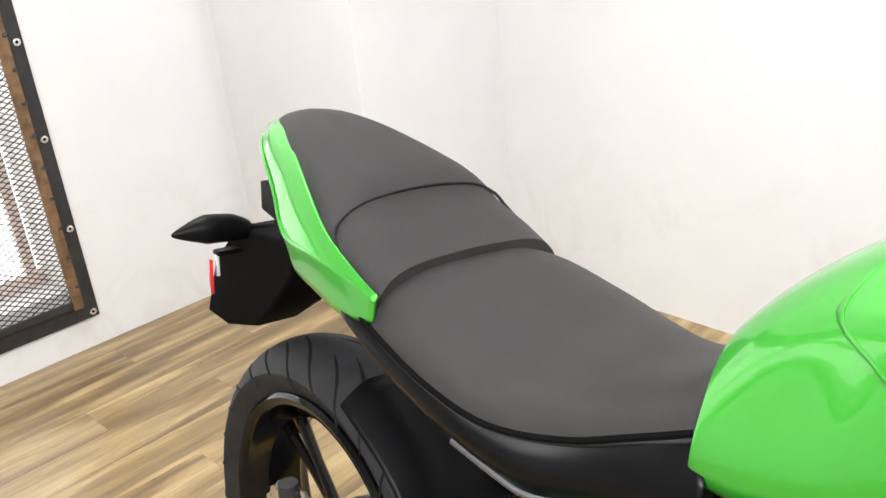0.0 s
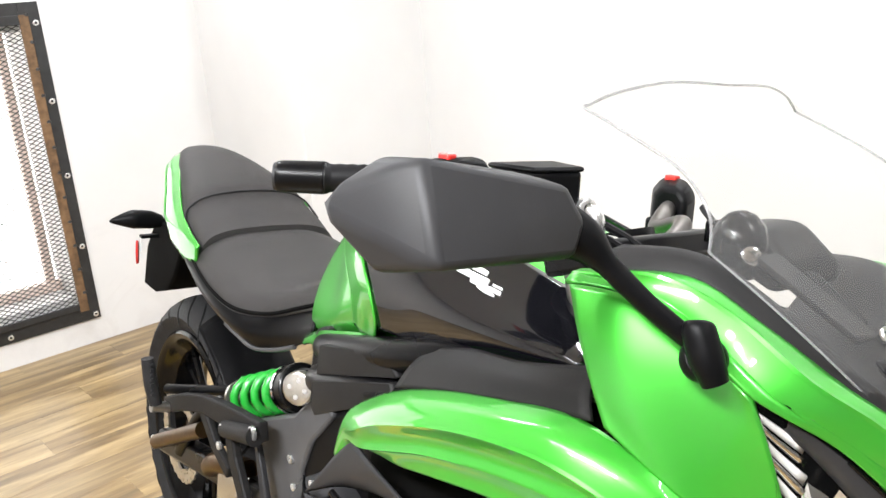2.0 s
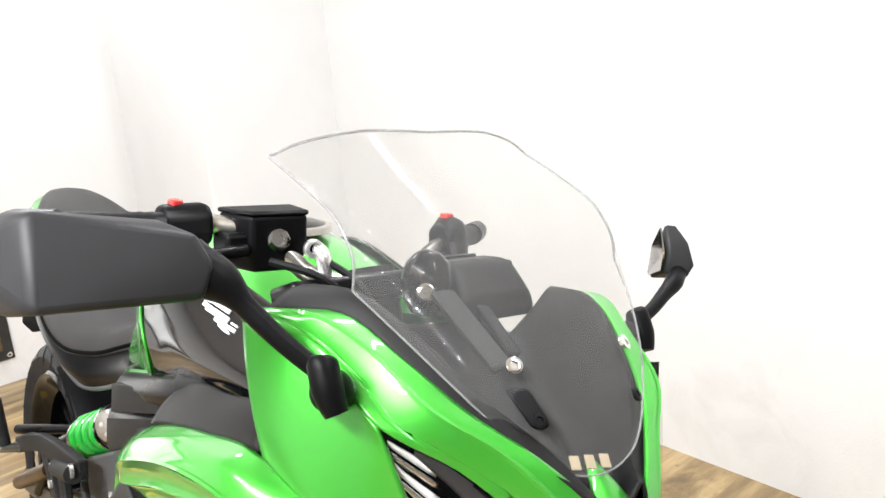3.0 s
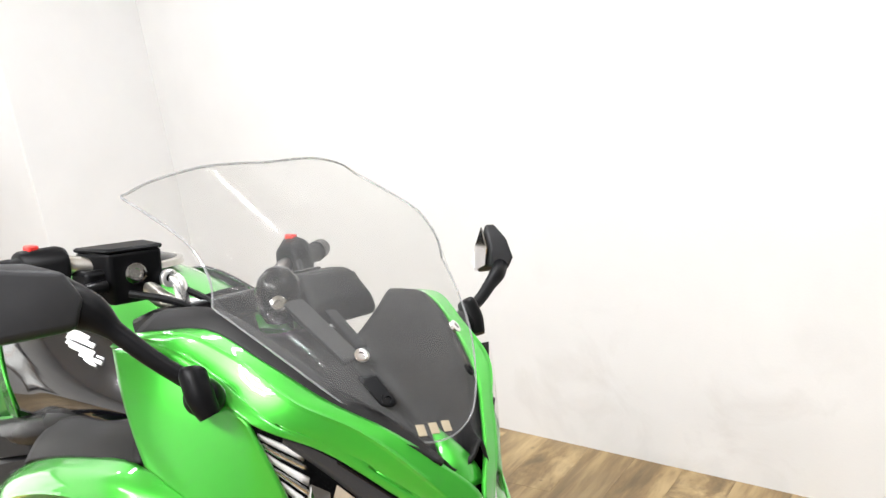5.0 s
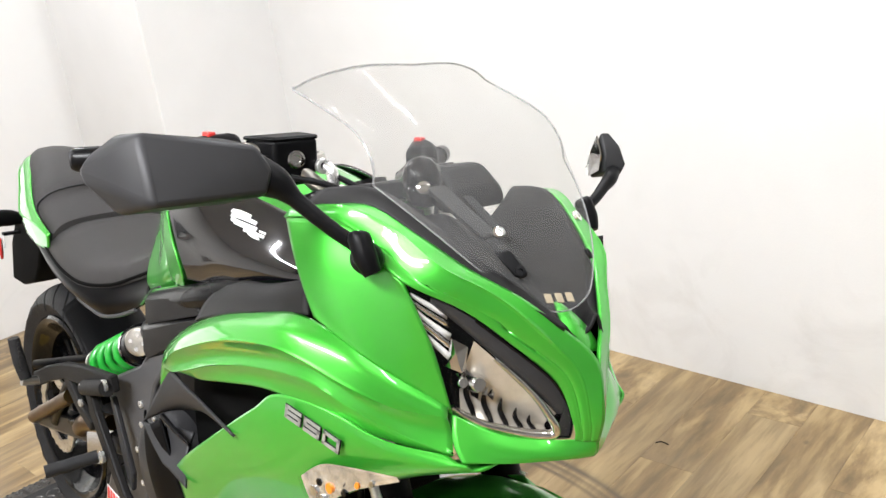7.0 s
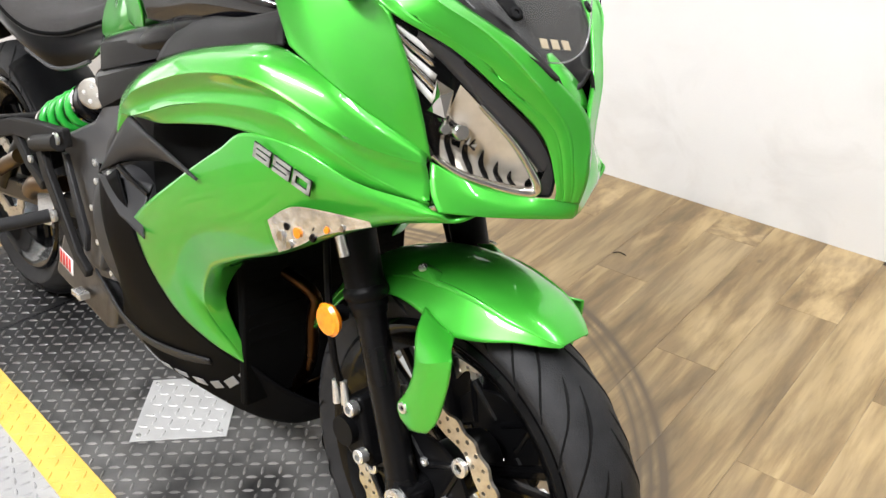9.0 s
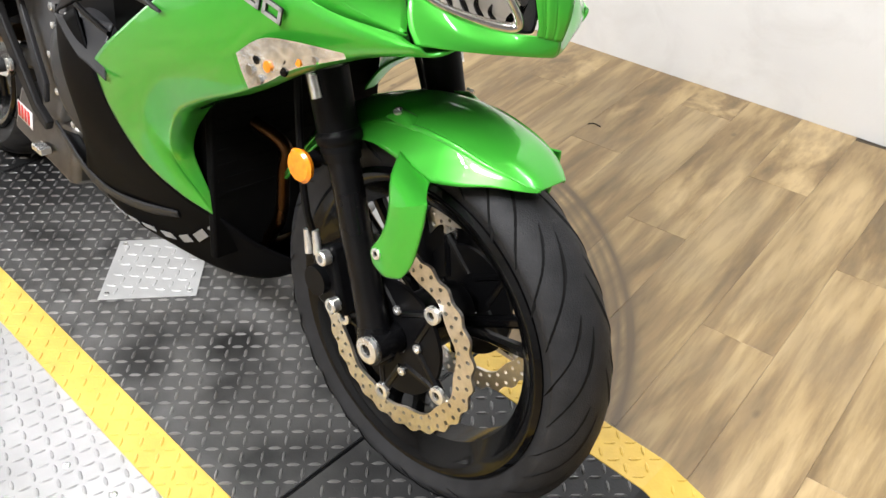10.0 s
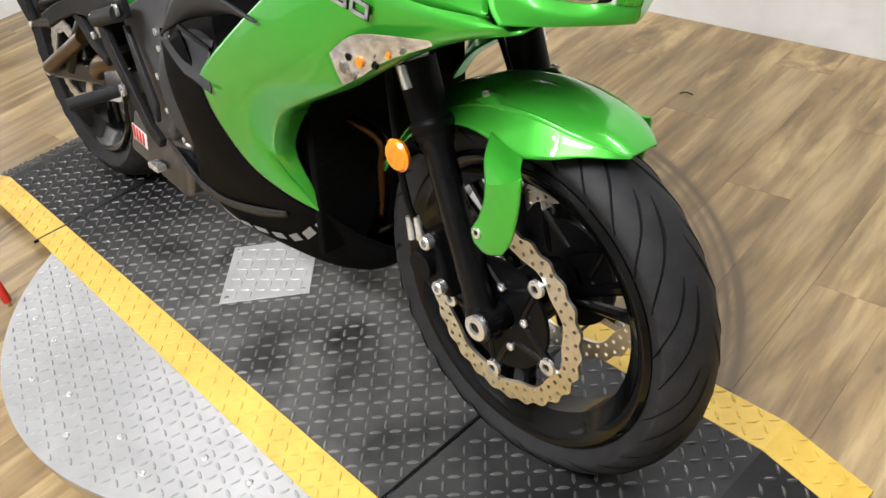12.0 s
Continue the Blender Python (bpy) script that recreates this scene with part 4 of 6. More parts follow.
LOWER = [[(0.923, -0.234, 0.570), (0.945, -0.228, 0.510), (0.985, -0.205, 0.435), (1.028, -0.172, 0.385), (1.061, -0.138, 0.352)],
         [(0.975, -0.240, 0.610), (0.985, -0.236, 0.560), (0.997, -0.222, 0.505), (1.02, -0.195, 0.44), (1.052, -0.155, 0.385)],
         [(1.05, -0.245, 0.660), (1.045, -0.243, 0.620), (1.04, -0.236, 0.58), (1.036, -0.222, 0.53), (1.035, -0.190, 0.465)],
         [(1.13, -0.248, 0.712), (1.12, -0.248, 0.682), (1.11, -0.244, 0.645), (1.10, -0.235, 0.605), (1.085, -0.210, 0.545)],
         [(1.20, -0.248, 0.757), (1.195, -0.249, 0.725), (1.19, -0.247, 0.69), (1.18, -0.240, 0.65), (1.165, -0.220, 0.596)],
         [(1.249, -0.245, 0.788), (1.252, -0.247, 0.755), (1.254, -0.245, 0.722), (1.256, -0.238, 0.685), (1.256, -0.222, 0.640)],
         [(1.340, -0.237, 0.793), (1.340, -0.237, 0.772), (1.340, -0.234, 0.748), (1.340, -0.226, 0.722), (1.340, -0.212, 0.690)],
         [(1.402, -0.207, 0.766), (1.406, -0.206, 0.758), (1.410, -0.203, 0.750), (1.415, -0.197, 0.740), (1.42, -0.188, 0.728)],
         [(1.455, -0.156, 0.746), (1.459, -0.155, 0.745), (1.464, -0.154, 0.743), (1.470, -0.152, 0.741), (1.477, -0.148, 0.739)]]
# each row from the top edge over the soft crease and the sharp lower ridge to the tucked-in lower edge
ARCH = [[(0.858, -0.214, 0.690), (0.862, -0.218, 0.689), (0.866, -0.221, 0.688), (0.869, -0.222, 0.688), (0.872, -0.223, 0.687), (0.875, -0.221, 0.686), (0.878, -0.218, 0.685)],
        [(0.878, -0.218, 0.732), (0.884, -0.222, 0.731), (0.893, -0.226, 0.728), (0.898, -0.227, 0.727), (0.903, -0.228, 0.725), (0.907, -0.226, 0.723), (0.910, -0.222, 0.721)],
        [(0.905, -0.216, 0.764), (0.928, -0.231, 0.762), (0.948, -0.243, 0.756), (0.953, -0.240, 0.747), (0.958, -0.241, 0.739), (0.961, -0.234, 0.736), (0.963, -0.226, 0.733)],
        [(0.990, -0.218, 0.812), (1.002, -0.240, 0.804), (1.012, -0.253, 0.789), (1.014, -0.243, 0.772), (1.018, -0.244, 0.759), (1.024, -0.238, 0.751), (1.030, -0.234, 0.744)],
        [(1.092, -0.222, 0.849), (1.116, -0.249, 0.847), (1.137, -0.262, 0.834), (1.117, -0.247, 0.808), (1.100, -0.248, 0.788), (1.106, -0.241, 0.777), (1.112, -0.240, 0.764)],
        [(1.192, -0.226, 0.874), (1.222, -0.252, 0.871), (1.245, -0.264, 0.857), (1.230, -0.248, 0.833), (1.215, -0.250, 0.815), (1.212, -0.243, 0.800), (1.212, -0.243, 0.785)],
        [(1.280, -0.228, 0.891), (1.303, -0.250, 0.880), (1.318, -0.259, 0.858), (1.318, -0.245, 0.842), (1.320, -0.248, 0.826), (1.316, -0.242, 0.810), (1.312, -0.241, 0.792)],
        [(1.342, -0.222, 0.880), (1.364, -0.229, 0.860), (1.378, -0.230, 0.829), (1.375, -0.220, 0.814), (1.371, -0.225, 0.800), (1.366, -0.223, 0.788), (1.362, -0.226, 0.780)],
        [(1.388, -0.200, 0.849), (1.404, -0.200, 0.828), (1.412, -0.194, 0.804), (1.411, -0.187, 0.788), (1.411, -0.190, 0.770), (1.405, -0.194, 0.766), (1.400, -0.196, 0.762)],
        [(1.443, -0.142, 0.797), (1.446, -0.147, 0.795), (1.449, -0.150, 0.790), (1.452, -0.146, 0.770), (1.459, -0.151, 0.749), (1.456, -0.150, 0.746), (1.452, -0.149, 0.743)]]
COWL = [[(1.257, -0.223, 1.003), (1.278, -0.230, 0.968), (1.299, -0.234, 0.934), (1.320, -0.235, 0.899)],
        [(1.305, -0.209, 1.003), (1.325, -0.2215, 0.955), (1.350, -0.222, 0.905), (1.378, -0.208, 0.858)],
        [(1.362, -0.192, 0.978), (1.382, -0.1945, 0.935), (1.404, -0.183, 0.878), (1.422, -0.164, 0.815)],
        [(1.415, -0.181, 0.945), (1.426, -0.171, 0.912), (1.437, -0.155, 0.860), (1.446, -0.139, 0.790)]]
BROW = [[(1.250, -0.222, 1.003), (1.250, -0.214, 1.010), (1.252, -0.206, 1.012), (1.254, -0.197, 1.010)],
        [(1.305, -0.209, 1.004), (1.320, -0.198, 1.008), (1.328, -0.188, 1.020), (1.335, -0.166, 1.020)],
        [(1.362, -0.192, 0.979), (1.376, -0.179, 0.981), (1.385, -0.165, 0.996), (1.395, -0.142, 0.990)],
        [(1.415, -0.181, 0.946), (1.429, -0.164, 0.945), (1.440, -0.147, 0.960), (1.448, -0.112, 0.953)],
        [(1.456, -0.129, 0.912), (1.466, -0.117, 0.911), (1.478, -0.102, 0.927), (1.488, -0.072, 0.921)],
        [(1.490, -0.083, 0.867), (1.500, -0.072, 0.869), (1.512, -0.062, 0.883), (1.518, -0.036, 0.885)],
        [(1.518, -0.041, 0.820), (1.527, -0.035, 0.826), (1.536, -0.025, 0.833), (1.544, 0.000, 0.841)],
        [(1.531, -0.026, 0.766), (1.536, -0.022, 0.772), (1.544, -0.014, 0.774), (1.553, 0.000, 0.781)],
        [(1.531, -0.024, 0.748), (1.536, -0.018, 0.747), (1.541, -0.010, 0.745), (1.546, 0.000, 0.743)]]
CHIN = [[(1.444, -0.139, 0.789), (1.450, -0.145, 0.774), (1.459, -0.149, 0.756), (1.471, -0.148, 0.740)],
        [(1.482, -0.100, 0.764), (1.488, -0.108, 0.753), (1.494, -0.108, 0.742), (1.500, -0.100, 0.734)],
        [(1.508, -0.056, 0.751), (1.515, -0.060, 0.742), (1.520, -0.058, 0.735), (1.522, -0.050, 0.729)],
        [(1.530, -0.024, 0.748), (1.534, -0.024, 0.738), (1.536, -0.022, 0.730), (1.536, -0.018, 0.726)],
        [(1.545, 0.000, 0.744), (1.545, 0.000, 0.736), (1.543, 0.000, 0.728), (1.540, 0.000, 0.724)]]
def settled(grid, s):
    """The left top edge of the cowl sits a little lower and further in."""
    if s < 0:
        return grid
    sink = lambda z: min(1.0, max(0.0, (z - 0.82) / 0.10))
    return [[(x, y * (1 - 0.03 * sink(z)), z - 0.026 * sink(z)) for x, y, z in row] for row in grid]


for side, pick in (("right", lambda g: g), ("left", mirrored)):
    s = -1 if side == "right" else 1
    rolled = []
    for k, r in enumerate(LOWER):
        (x, y, z), f = r[-1], (0.05, 0.35, 0.7, 1)[min(k, 3)]
        rolled.append([*r, (x + 0.003 * f, y + 0.010 * f, z - 0.008 * f), (x + 0.009 * f, y + 0.026 * f, z - 0.008 * f), (x + 0.014 * f, y + 0.048 * f, z - 0.002 * f)])
    part("side_fairing", sheet(pick(rolled if s < 0 else rolled[2:]), 5, 5), GREEN, bike, "lime-green lower side fairing with a rolled lip", solid=0.004)
    part("upper_fairing", sheet(pick(creased(ARCH, 2, 4)), 4, 5), GREEN, bike, "lime-green arched side fairing with creases", solid=0.004, sharp=24)
    part("cowl_side", sheet(settled(pick(COWL), s), 6, 6), GREEN, bike, solid=0.004)
    part("cowl_brow", sheet(settled(pick(creased(BROW, 1, 2)), s), 4, 5), GREEN, bike, "lime-green nose cowl above the headlight", solid=0.004, sharp=22)
    part("cowl_chin", sheet(pick(CHIN), 5, 5), GREEN, bike, solid=0.004)
    # headlight
    light = empty("headlight", "", "")
    light.parent = bike
    light["label"] = "clear angular headlight with chrome reflectors"
    up = [(1.416, -0.178, 0.944), (1.456, -0.127, 0.909), (1.490, -0.082, 0.864), (1.518, -0.040, 0.817), (1.529, -0.024, 0.772)]
    mid = [(1.426, -0.172, 0.918), (1.458, -0.140, 0.849), (1.492, -0.096, 0.804), (1.516, -0.056, 0.773), (1.529, -0.028, 0.758)]
    low = [(1.434, -0.164, 0.880), (1.446, -0.140, 0.793), (1.482, -0.100, 0.766), (1.508, -0.056, 0.753), (1.528, -0.028, 0.751)]
    part("lens", sheet(pick([up, mid, low]), 5, 5), LENS, light, "clear curved headlight lens").visible_shadow = False
    rows3 = [spline(r, 10) for r in (up, mid, low)]

    def hl(u, v, d=0.0):
        """A place in the lamp: u from its tip to the nose, v from its upper to its lower edge, d metres behind the lens."""
        i = u * (len(rows3[0]) - 1)
        k = min(int(i), len(rows3[0]) - 2)
        a3 = [r[k].lerp(r[k + 1], i - k) for r in rows3]
        p = a3[0].lerp(a3[1], v * 2) if v < 0.5 else a3[1].lerp(a3[2], v * 2 - 1)
        return (p.x - d * 0.75, -s * (p.y + d * 0.3), p.z - d * 0.1)

    skin = lambda cells: [[hl(*c) for c in row] for row in cells]
    part("housing", sheet(skin([[(u, 0.0, 0.001), (u, 0.08, 0.03), (u, 0.5, 0.085 - 0.05 * u), (u, 0.92, 0.03), (u, 1.0, 0.001)] for u in (0.0, 0.15, 0.4, 0.7, 0.9, 1.0)]), 4, 4), GLOSS, light, "dark headlight housing")
    part("bezel", sheet(skin([[(u, 0.01, 0.003), (u, 0.05 + 0.22 * u, 0.005), (u, 0.08 + 0.24 * u, 0.014)] for u in (0.12, 0.22, 0.35, 0.5, 0.66, 0.85)]), 3, 4), LAMPGREY, light, "smoked dark upper bezel")
    part("bezel", sheet(skin([[(u, 0.01, 0.003), (u, 0.5, 0.004), (u, 0.99, 0.003)] for u in (0.85, 0.90, 0.95, 1.0)]), 4, 4), LAMPGREY, light, "smoked dark bezel")
    # pale ribs that run down from the tip
    for k in range(5):
        v = 0.16 + 0.17 * k
        part("reflector_rib", sheet(skin([[(0.015, v, 0.006), (0.10, v * 0.72, 0.010), (0.20 + 0.01 * k, v * 0.52, 0.016)],
                                          [(0.015, v + 0.09, 0.010), (0.10, v * 0.72 + 0.075, 0.014), (0.20 + 0.01 * k, v * 0.52 + 0.07, 0.020)]]), 3, 2), WHITE if k % 2 == 0 else REFLECTOR, light, "pale reflector rib", solid=0.002)
    part("reflector_step", hull([hl(u, v, d) for u, v, d in ((0.22, 0.30, 0.014), (0.30, 0.26, 0.014), (0.31, 0.55, 0.018), (0.21, 0.62, 0.018), (0.24, 0.40, 0.008), (0.28, 0.52, 0.008))]), REFLECTOR, light, smooth=False)
    part("reflector", sheet(skin([[(u, 0.10 + 0.24 * u, 0.012), (u, 0.42 + 0.05 * u, 0.030), (u, 0.70, 0.034), (u, 0.95, 0.012)] for u in (0.32, 0.46, 0.58, 0.70, 0.83)]), 4, 4), PALEFOIL, light, "chrome reflector bowl")
    # dark leaf-shaped slots in the bowl
    for k in range(6):
        u, top = 0.24 + 0.088 * k, 0.46 + 0.012 * k
        leaf = [[(u - 0.004, top, 0.024), (u + 0.004, top + 0.01, 0.024)], [(u + 0.002, 0.68, 0.029), (u + 0.034, 0.68, 0.029)], [(u + 0.022, 0.80, 0.022), (u + 0.058, 0.80, 0.022)], [(u + 0.050, 0.93, 0.010), (u + 0.066, 0.93, 0.010)]]
        part("reflector_slot", sheet(skin(leaf), 3, 4), GLOSS, light, "dark slot in the reflector", solid=0.002)
    part("chrome_rim", tube([hl(0.26, 0.95, 0.006), hl(0.42, 0.95, 0.006), hl(0.64, 0.94, 0.006), hl(0.79, 0.91, 0.006), hl(0.84, 0.80, 0.006), hl(0.85, 0.62, 0.006), hl(0.79, 0.42, 0.006), hl(0.62, 0.27, 0.008), hl(0.42, 0.20, 0.010)], [0.003, 0.005, 0.006, 0.007, 0.007, 0.006, 0.005, 0.004, 0.003], n=5, sides=10), CHROME, light, "pale reflector rim")
    part("lens_edge", tube([hl(u, v, 0.0005) for u, v in ((0.3, 0.015), (0.5, 0.015), (0.7, 0.015), (0.85, 0.02), (0.95, 0.04), (0.99, 0.3), (0.99, 0.7), (0.95, 0.96), (0.8, 0.98))], 0.0016, n=4, sides=8), GLOSS, light, "dark lens seal")
    dice = random.Random(5)
    for k in range(11):
        u, v = 0.25 + 0.20 * dice.random(), 0.40 + 0.26 * dice.random()
        r = 0.05 + 0.05 * dice.random()
        part("reflector_facet", hull([hl(u + r * 0.5 * (dice.random() - 0.5), v + r * 2.2 * (dice.random() - 0.5), 0.010 + 0.022 * dice.random()) for _ in range(6)]), REFLECTOR if k % 3 else CHROME, light, "chrome reflector facet", smooth=False)
    for u, v, r in ((0.37, 0.50, 0.011), (0.30, 0.60, 0.008)):
        p, q = Vector(hl(u, v, 0.034)), Vector(hl(u, v, 0.010))
        part("bulb", tube([p, p.lerp(q, 0.7), q], [r, r, r * 0.7], n=3, sides=10), CHROME, light, "chrome bulb shield")
    # flush turn signal
    ts = [[(1.286, -0.230, 0.686), (1.322, -0.226, 0.712), (1.362, -0.220, 0.722), (1.425, -0.194, 0.722)],
          [(1.292, -0.228, 0.668), (1.324, -0.223, 0.690), (1.364, -0.216, 0.706), (1.426, -0.193, 0.719)],
          [(1.300, -0.224, 0.648), (1.328, -0.217, 0.664), (1.367, -0.211, 0.690), (1.427, -0.192, 0.716)]]
    ts = [[(x, y, z + 0.006) for x, y, z in row] for row in ts]
    sig = part("front_turn_signal", sheet(pick([[(x, y - 0.017, z) for x, y, z in r] for r in ts]), 4, 4), LENS, bike, "clear flush turn signal with amber bulbs")
    part("signal_back", sheet(pick([[(x, y - 0.012, z) for x, y, z in r] for r in ts]), 4, 4), SIGNALFOIL, sig, "silver backing with light and dark glints in its colour")
    for f, r in ((0.30, 0.0065), (0.60, 0.0045)):
        p = Vector(ts[1][0]).lerp(Vector(ts[1][3]), f)
        p = Vector((p.x, -s * (p.y - 0.013), p.z))
        part("signal_bulb", lathe([(-0.004, r), (0.0, r), (0.004, r * 0.6), (0.005, 0.001)], p, 18), AMBER, sig, "orange bulb")
    # bright and black beads stand for the sparkle of the lens facets
    for f, v, rr in ((0.10, 0.5, 0.007), (0.20, 0.2, 0.005), (0.42, 0.75, 0.006), (0.46, 0.25, 0.0055), (0.74, 0.5, 0.005), (0.16, 0.85, 0.005)):
        top, low3 = Vector(ts[0][0]).lerp(Vector(ts[0][3]), f), Vector(ts[2][0]).lerp(Vector(ts[2][3]), f)
        p = top.lerp(low3, v)
        part("signal_facet", lathe([(-0.003, rr), (0.001, rr), (0.003, rr * 0.6), (0.0035, 0.001)], (p.x, s * (abs(p.y) + 0.013), p.z), 6), CHROME if f < 0.2 or f > 0.7 else GLOSS, sig, smooth=False)
    # black vent fins behind the green panel
    fin = pick([[(0.907, -0.222, 0.726), (0.970, -0.231, 0.717), (1.033, -0.238, 0.711), (1.156, -0.257, 0.705)],
                [(0.852, -0.224, 0.666), (0.920, -0.224, 0.680), (0.990, -0.224, 0.686), (1.060, -0.232, 0.692)],
                [(0.796, -0.226, 0.604), (0.860, -0.212, 0.638), (0.925, -0.202, 0.657), (0.985, -0.200, 0.672)]])
    part("vent_fin", sheet(fin, 5, 4), GREYPLASTIC, bike, "dark grey vent blade", solid=0.004)
    fin = pick([[(0.796, -0.227, 0.603), (0.850, -0.222, 0.612), (0.892, -0.212, 0.618), (0.932, -0.204, 0.621)],
                [(0.842, -0.233, 0.580), (0.880, -0.229, 0.584), (0.910, -0.226, 0.587), (0.938, -0.222, 0.588)],
                [(0.892, -0.240, 0.566), (0.920, -0.242, 0.565), (0.950, -0.245, 0.563), (0.981, -0.248, 0.561)]])
    part("vent_fin", sheet(fin, 5, 4), GREYPLASTIC, bike, "dark grey vent blade", solid=0.004)
    part("vent_blade", tube(pick([[(0.862, -0.222, 0.632), (0.91, -0.228, 0.628), (0.97, -0.232, 0.622)]])[0], [0.005, 0.004, 0.003], sides=8), SATIN, bike)
    # black sheet in place of the shade inside the vent opening
    part("vent_back", sheet(pick([[(0.88, -0.165, 0.74), (1.05, -0.185, 0.78), (1.25, -0.20, 0.80)], [(0.86, -0.165, 0.63), (1.02, -0.18, 0.64), (1.2, -0.20, 0.72)], [(0.88, -0.17, 0.50), (0.98, -0.18, 0.52), (1.1, -0.20, 0.60)]]), 4, 4), INNERBLACK, bike)
    # black belly pan below the green
    BELLY = [[(0.745, -0.200, 0.600), (0.77, -0.212, 0.595), (0.82, -0.225, 0.605), (0.865, -0.226, 0.630)],
             [(0.735, -0.196, 0.530), (0.775, -0.216, 0.520), (0.84, -0.228, 0.535), (0.915, -0.232, 0.562)],
             [(0.745, -0.192, 0.460), (0.79, -0.210, 0.450), (0.86, -0.222, 0.465), (0.945, -0.225, 0.505)],
             [(0.745, -0.180, 0.360), (0.80, -0.190, 0.360), (0.895, -0.200, 0.385), (0.985, -0.202, 0.432)],
             [(0.715, -0.165, 0.285), (0.81, -0.165, 0.285), (0.93, -0.165, 0.325), (1.028, -0.170, 0.383)],
             [(0.745, -0.140, 0.238), (0.85, -0.160, 0.256), (0.96, -0.134, 0.266), (1.062, -0.132, 0.348)],
             [(0.85, -0.128, 0.226), (0.93, -0.124, 0.226), (1.022, -0.097, 0.220), (1.098, -0.086, 0.300)],
             [(0.92, -0.060, 0.208), (0.99, -0.060, 0.206), (1.065, -0.050, 0.202), (1.128, -0.035, 0.264)],
             [(0.92, -0.001, 0.204), (0.99, -0.001, 0.200), (1.070, -0.001, 0.196), (1.138, -0.001, 0.250)]]
    belly = part("belly_pan", sheet(pick(BELLY), 6, 5), BELLYBLACK, bike, "satin black belly fairing", solid=0.004)
    part("belly_tail", sheet(pick([[(0.60, -0.165, 0.345), (0.66, -0.172, 0.330), (0.72, -0.172, 0.30), (0.80, -0.168, 0.285)], [(0.59, -0.158, 0.325), (0.66, -0.162, 0.295), (0.72, -0.158, 0.262), (0.79, -0.146, 0.240)], [(0.61, -0.13, 0.31), (0.67, -0.13, 0.275), (0.74, -0.12, 0.24), (0.83, -0.112, 0.205)]]), 5, 4), GREYPLASTIC, belly, "grey lower lip", solid=0.004)
    part("belly_strip", sheet(pick([[(0.715, -0.1705, 0.300), (0.80, -0.1735, 0.295), (0.90, -0.171, 0.312), (0.99, -0.158, 0.330)], [(0.715, -0.1665, 0.283), (0.80, -0.168, 0.277), (0.90, -0.160, 0.290), (0.985, -0.150, 0.315)]]), 5, 3), GREYPLASTIC, belly, "grey lower lip", solid=0.003)

def on_skin(grid, u, v, lift=0.0, way=(0, -1, -0.35)):
    """A place on a skin: u along its rows, v in rows, lifted off it along a way."""
    cols = [spline([r[i] for r in grid], 20)[round(v * 20)] for i in range(len(grid[0]))]
    line = spline(cols, 30)
    p = line[round(u * (len(line) - 1))]
    return tuple(p + Vector(way) * lift)


# lettering on the belly pan stands as plain slanting bars
for k in range(8):
    u0 = 0.10 + 0.108 * k
    v = 4.75 + 0.05 * k
    g = [[on_skin(BELLY, u0 + 0.012, v, 0.004), on_skin(BELLY, u0 + 0.082, v, 0.004)], [on_skin(BELLY, u0, v + 0.20, 0.004), on_skin(BELLY, u0 + 0.070, v + 0.20, 0.004)]]
    part("belly_mark", sheet(g, 2, 3), GREYMARK, bike, "plain grey lettering bar", smooth=False, solid=0.0012)


def facing(origin, right, up):
    r = Vector(right).normalized()
    n = r.cross(Vector(up)).normalized()
    u = n.cross(r)
    m = Matrix((r, u, n)).transposed().to_4x4()
    m.translation = Vector(origin)
    return m


# ---- screen, dash ----
def mirror_row(row):
    return row + [(x, -y, z) for x, y, z in reversed(row[:-1])]


SCR = [mirror_row([(1.352, -0.168, 1.045), (1.405, -0.140, 1.003), (1.450, -0.106, 0.957), (1.483, -0.066, 0.914), (1.496, -0.032, 0.898), (1.500, 0.000, 0.894)]),
       mirror_row([(1.348, -0.166, 1.074), (1.385, -0.139, 1.038), (1.420, -0.110, 1.005), (1.450, -0.070, 0.978), (1.464, -0.034, 0.967), (1.469, 0.000, 0.963)]),
       mirror_row([(1.319, -0.167, 1.108), (1.345, -0.142, 1.085), (1.367, -0.116, 1.067), (1.388, -0.076, 1.058), (1.402, -0.037, 1.052), (1.407, 0.000, 1.050)]),
       mirror_row([(1.264, -0.170, 1.134), (1.285, -0.147, 1.127), (1.302, -0.121, 1.124), (1.316, -0.081, 1.125), (1.325, -0.040, 1.123), (1.328, 0.000, 1.122)]),
       mirror_row([(1.207, -0.173, 1.157), (1.212, -0.150, 1.168), (1.219, -0.123, 1.176), (1.226, -0.083, 1.183), (1.230, -0.040, 1.184), (1.231, 0.000, 1.183)])]
SCR = [[(x, y * (1 - 0.05 * k / 4 * (y > 0)), z - 0.008 * k / 4) for x, y, z in row] for k, row in enumerate(SCR)]
screen = part("windscreen", sheet(SCR, 5, 6), SCREEN, bike, "clear curved plastic windscreen", solid=0.003)
screen.visible_shadow = False
edge = spline(SCR[0], 3)
outline = spline([r[0] for r in SCR], 4) + spline(SCR[-1], 3) + spline([r[-1] for r in reversed(SCR)], 4)
part("screen_edge", tube([tuple(p) for p in outline[::2]], 0.0014, n=3, sides=6), SCREENEDGE, screen, "grey polished screen edge")
part("screen_edge", tube([tuple(p) for p in edge[::2]], 0.0011, n=3, sides=6), SCREENEDGE, screen)
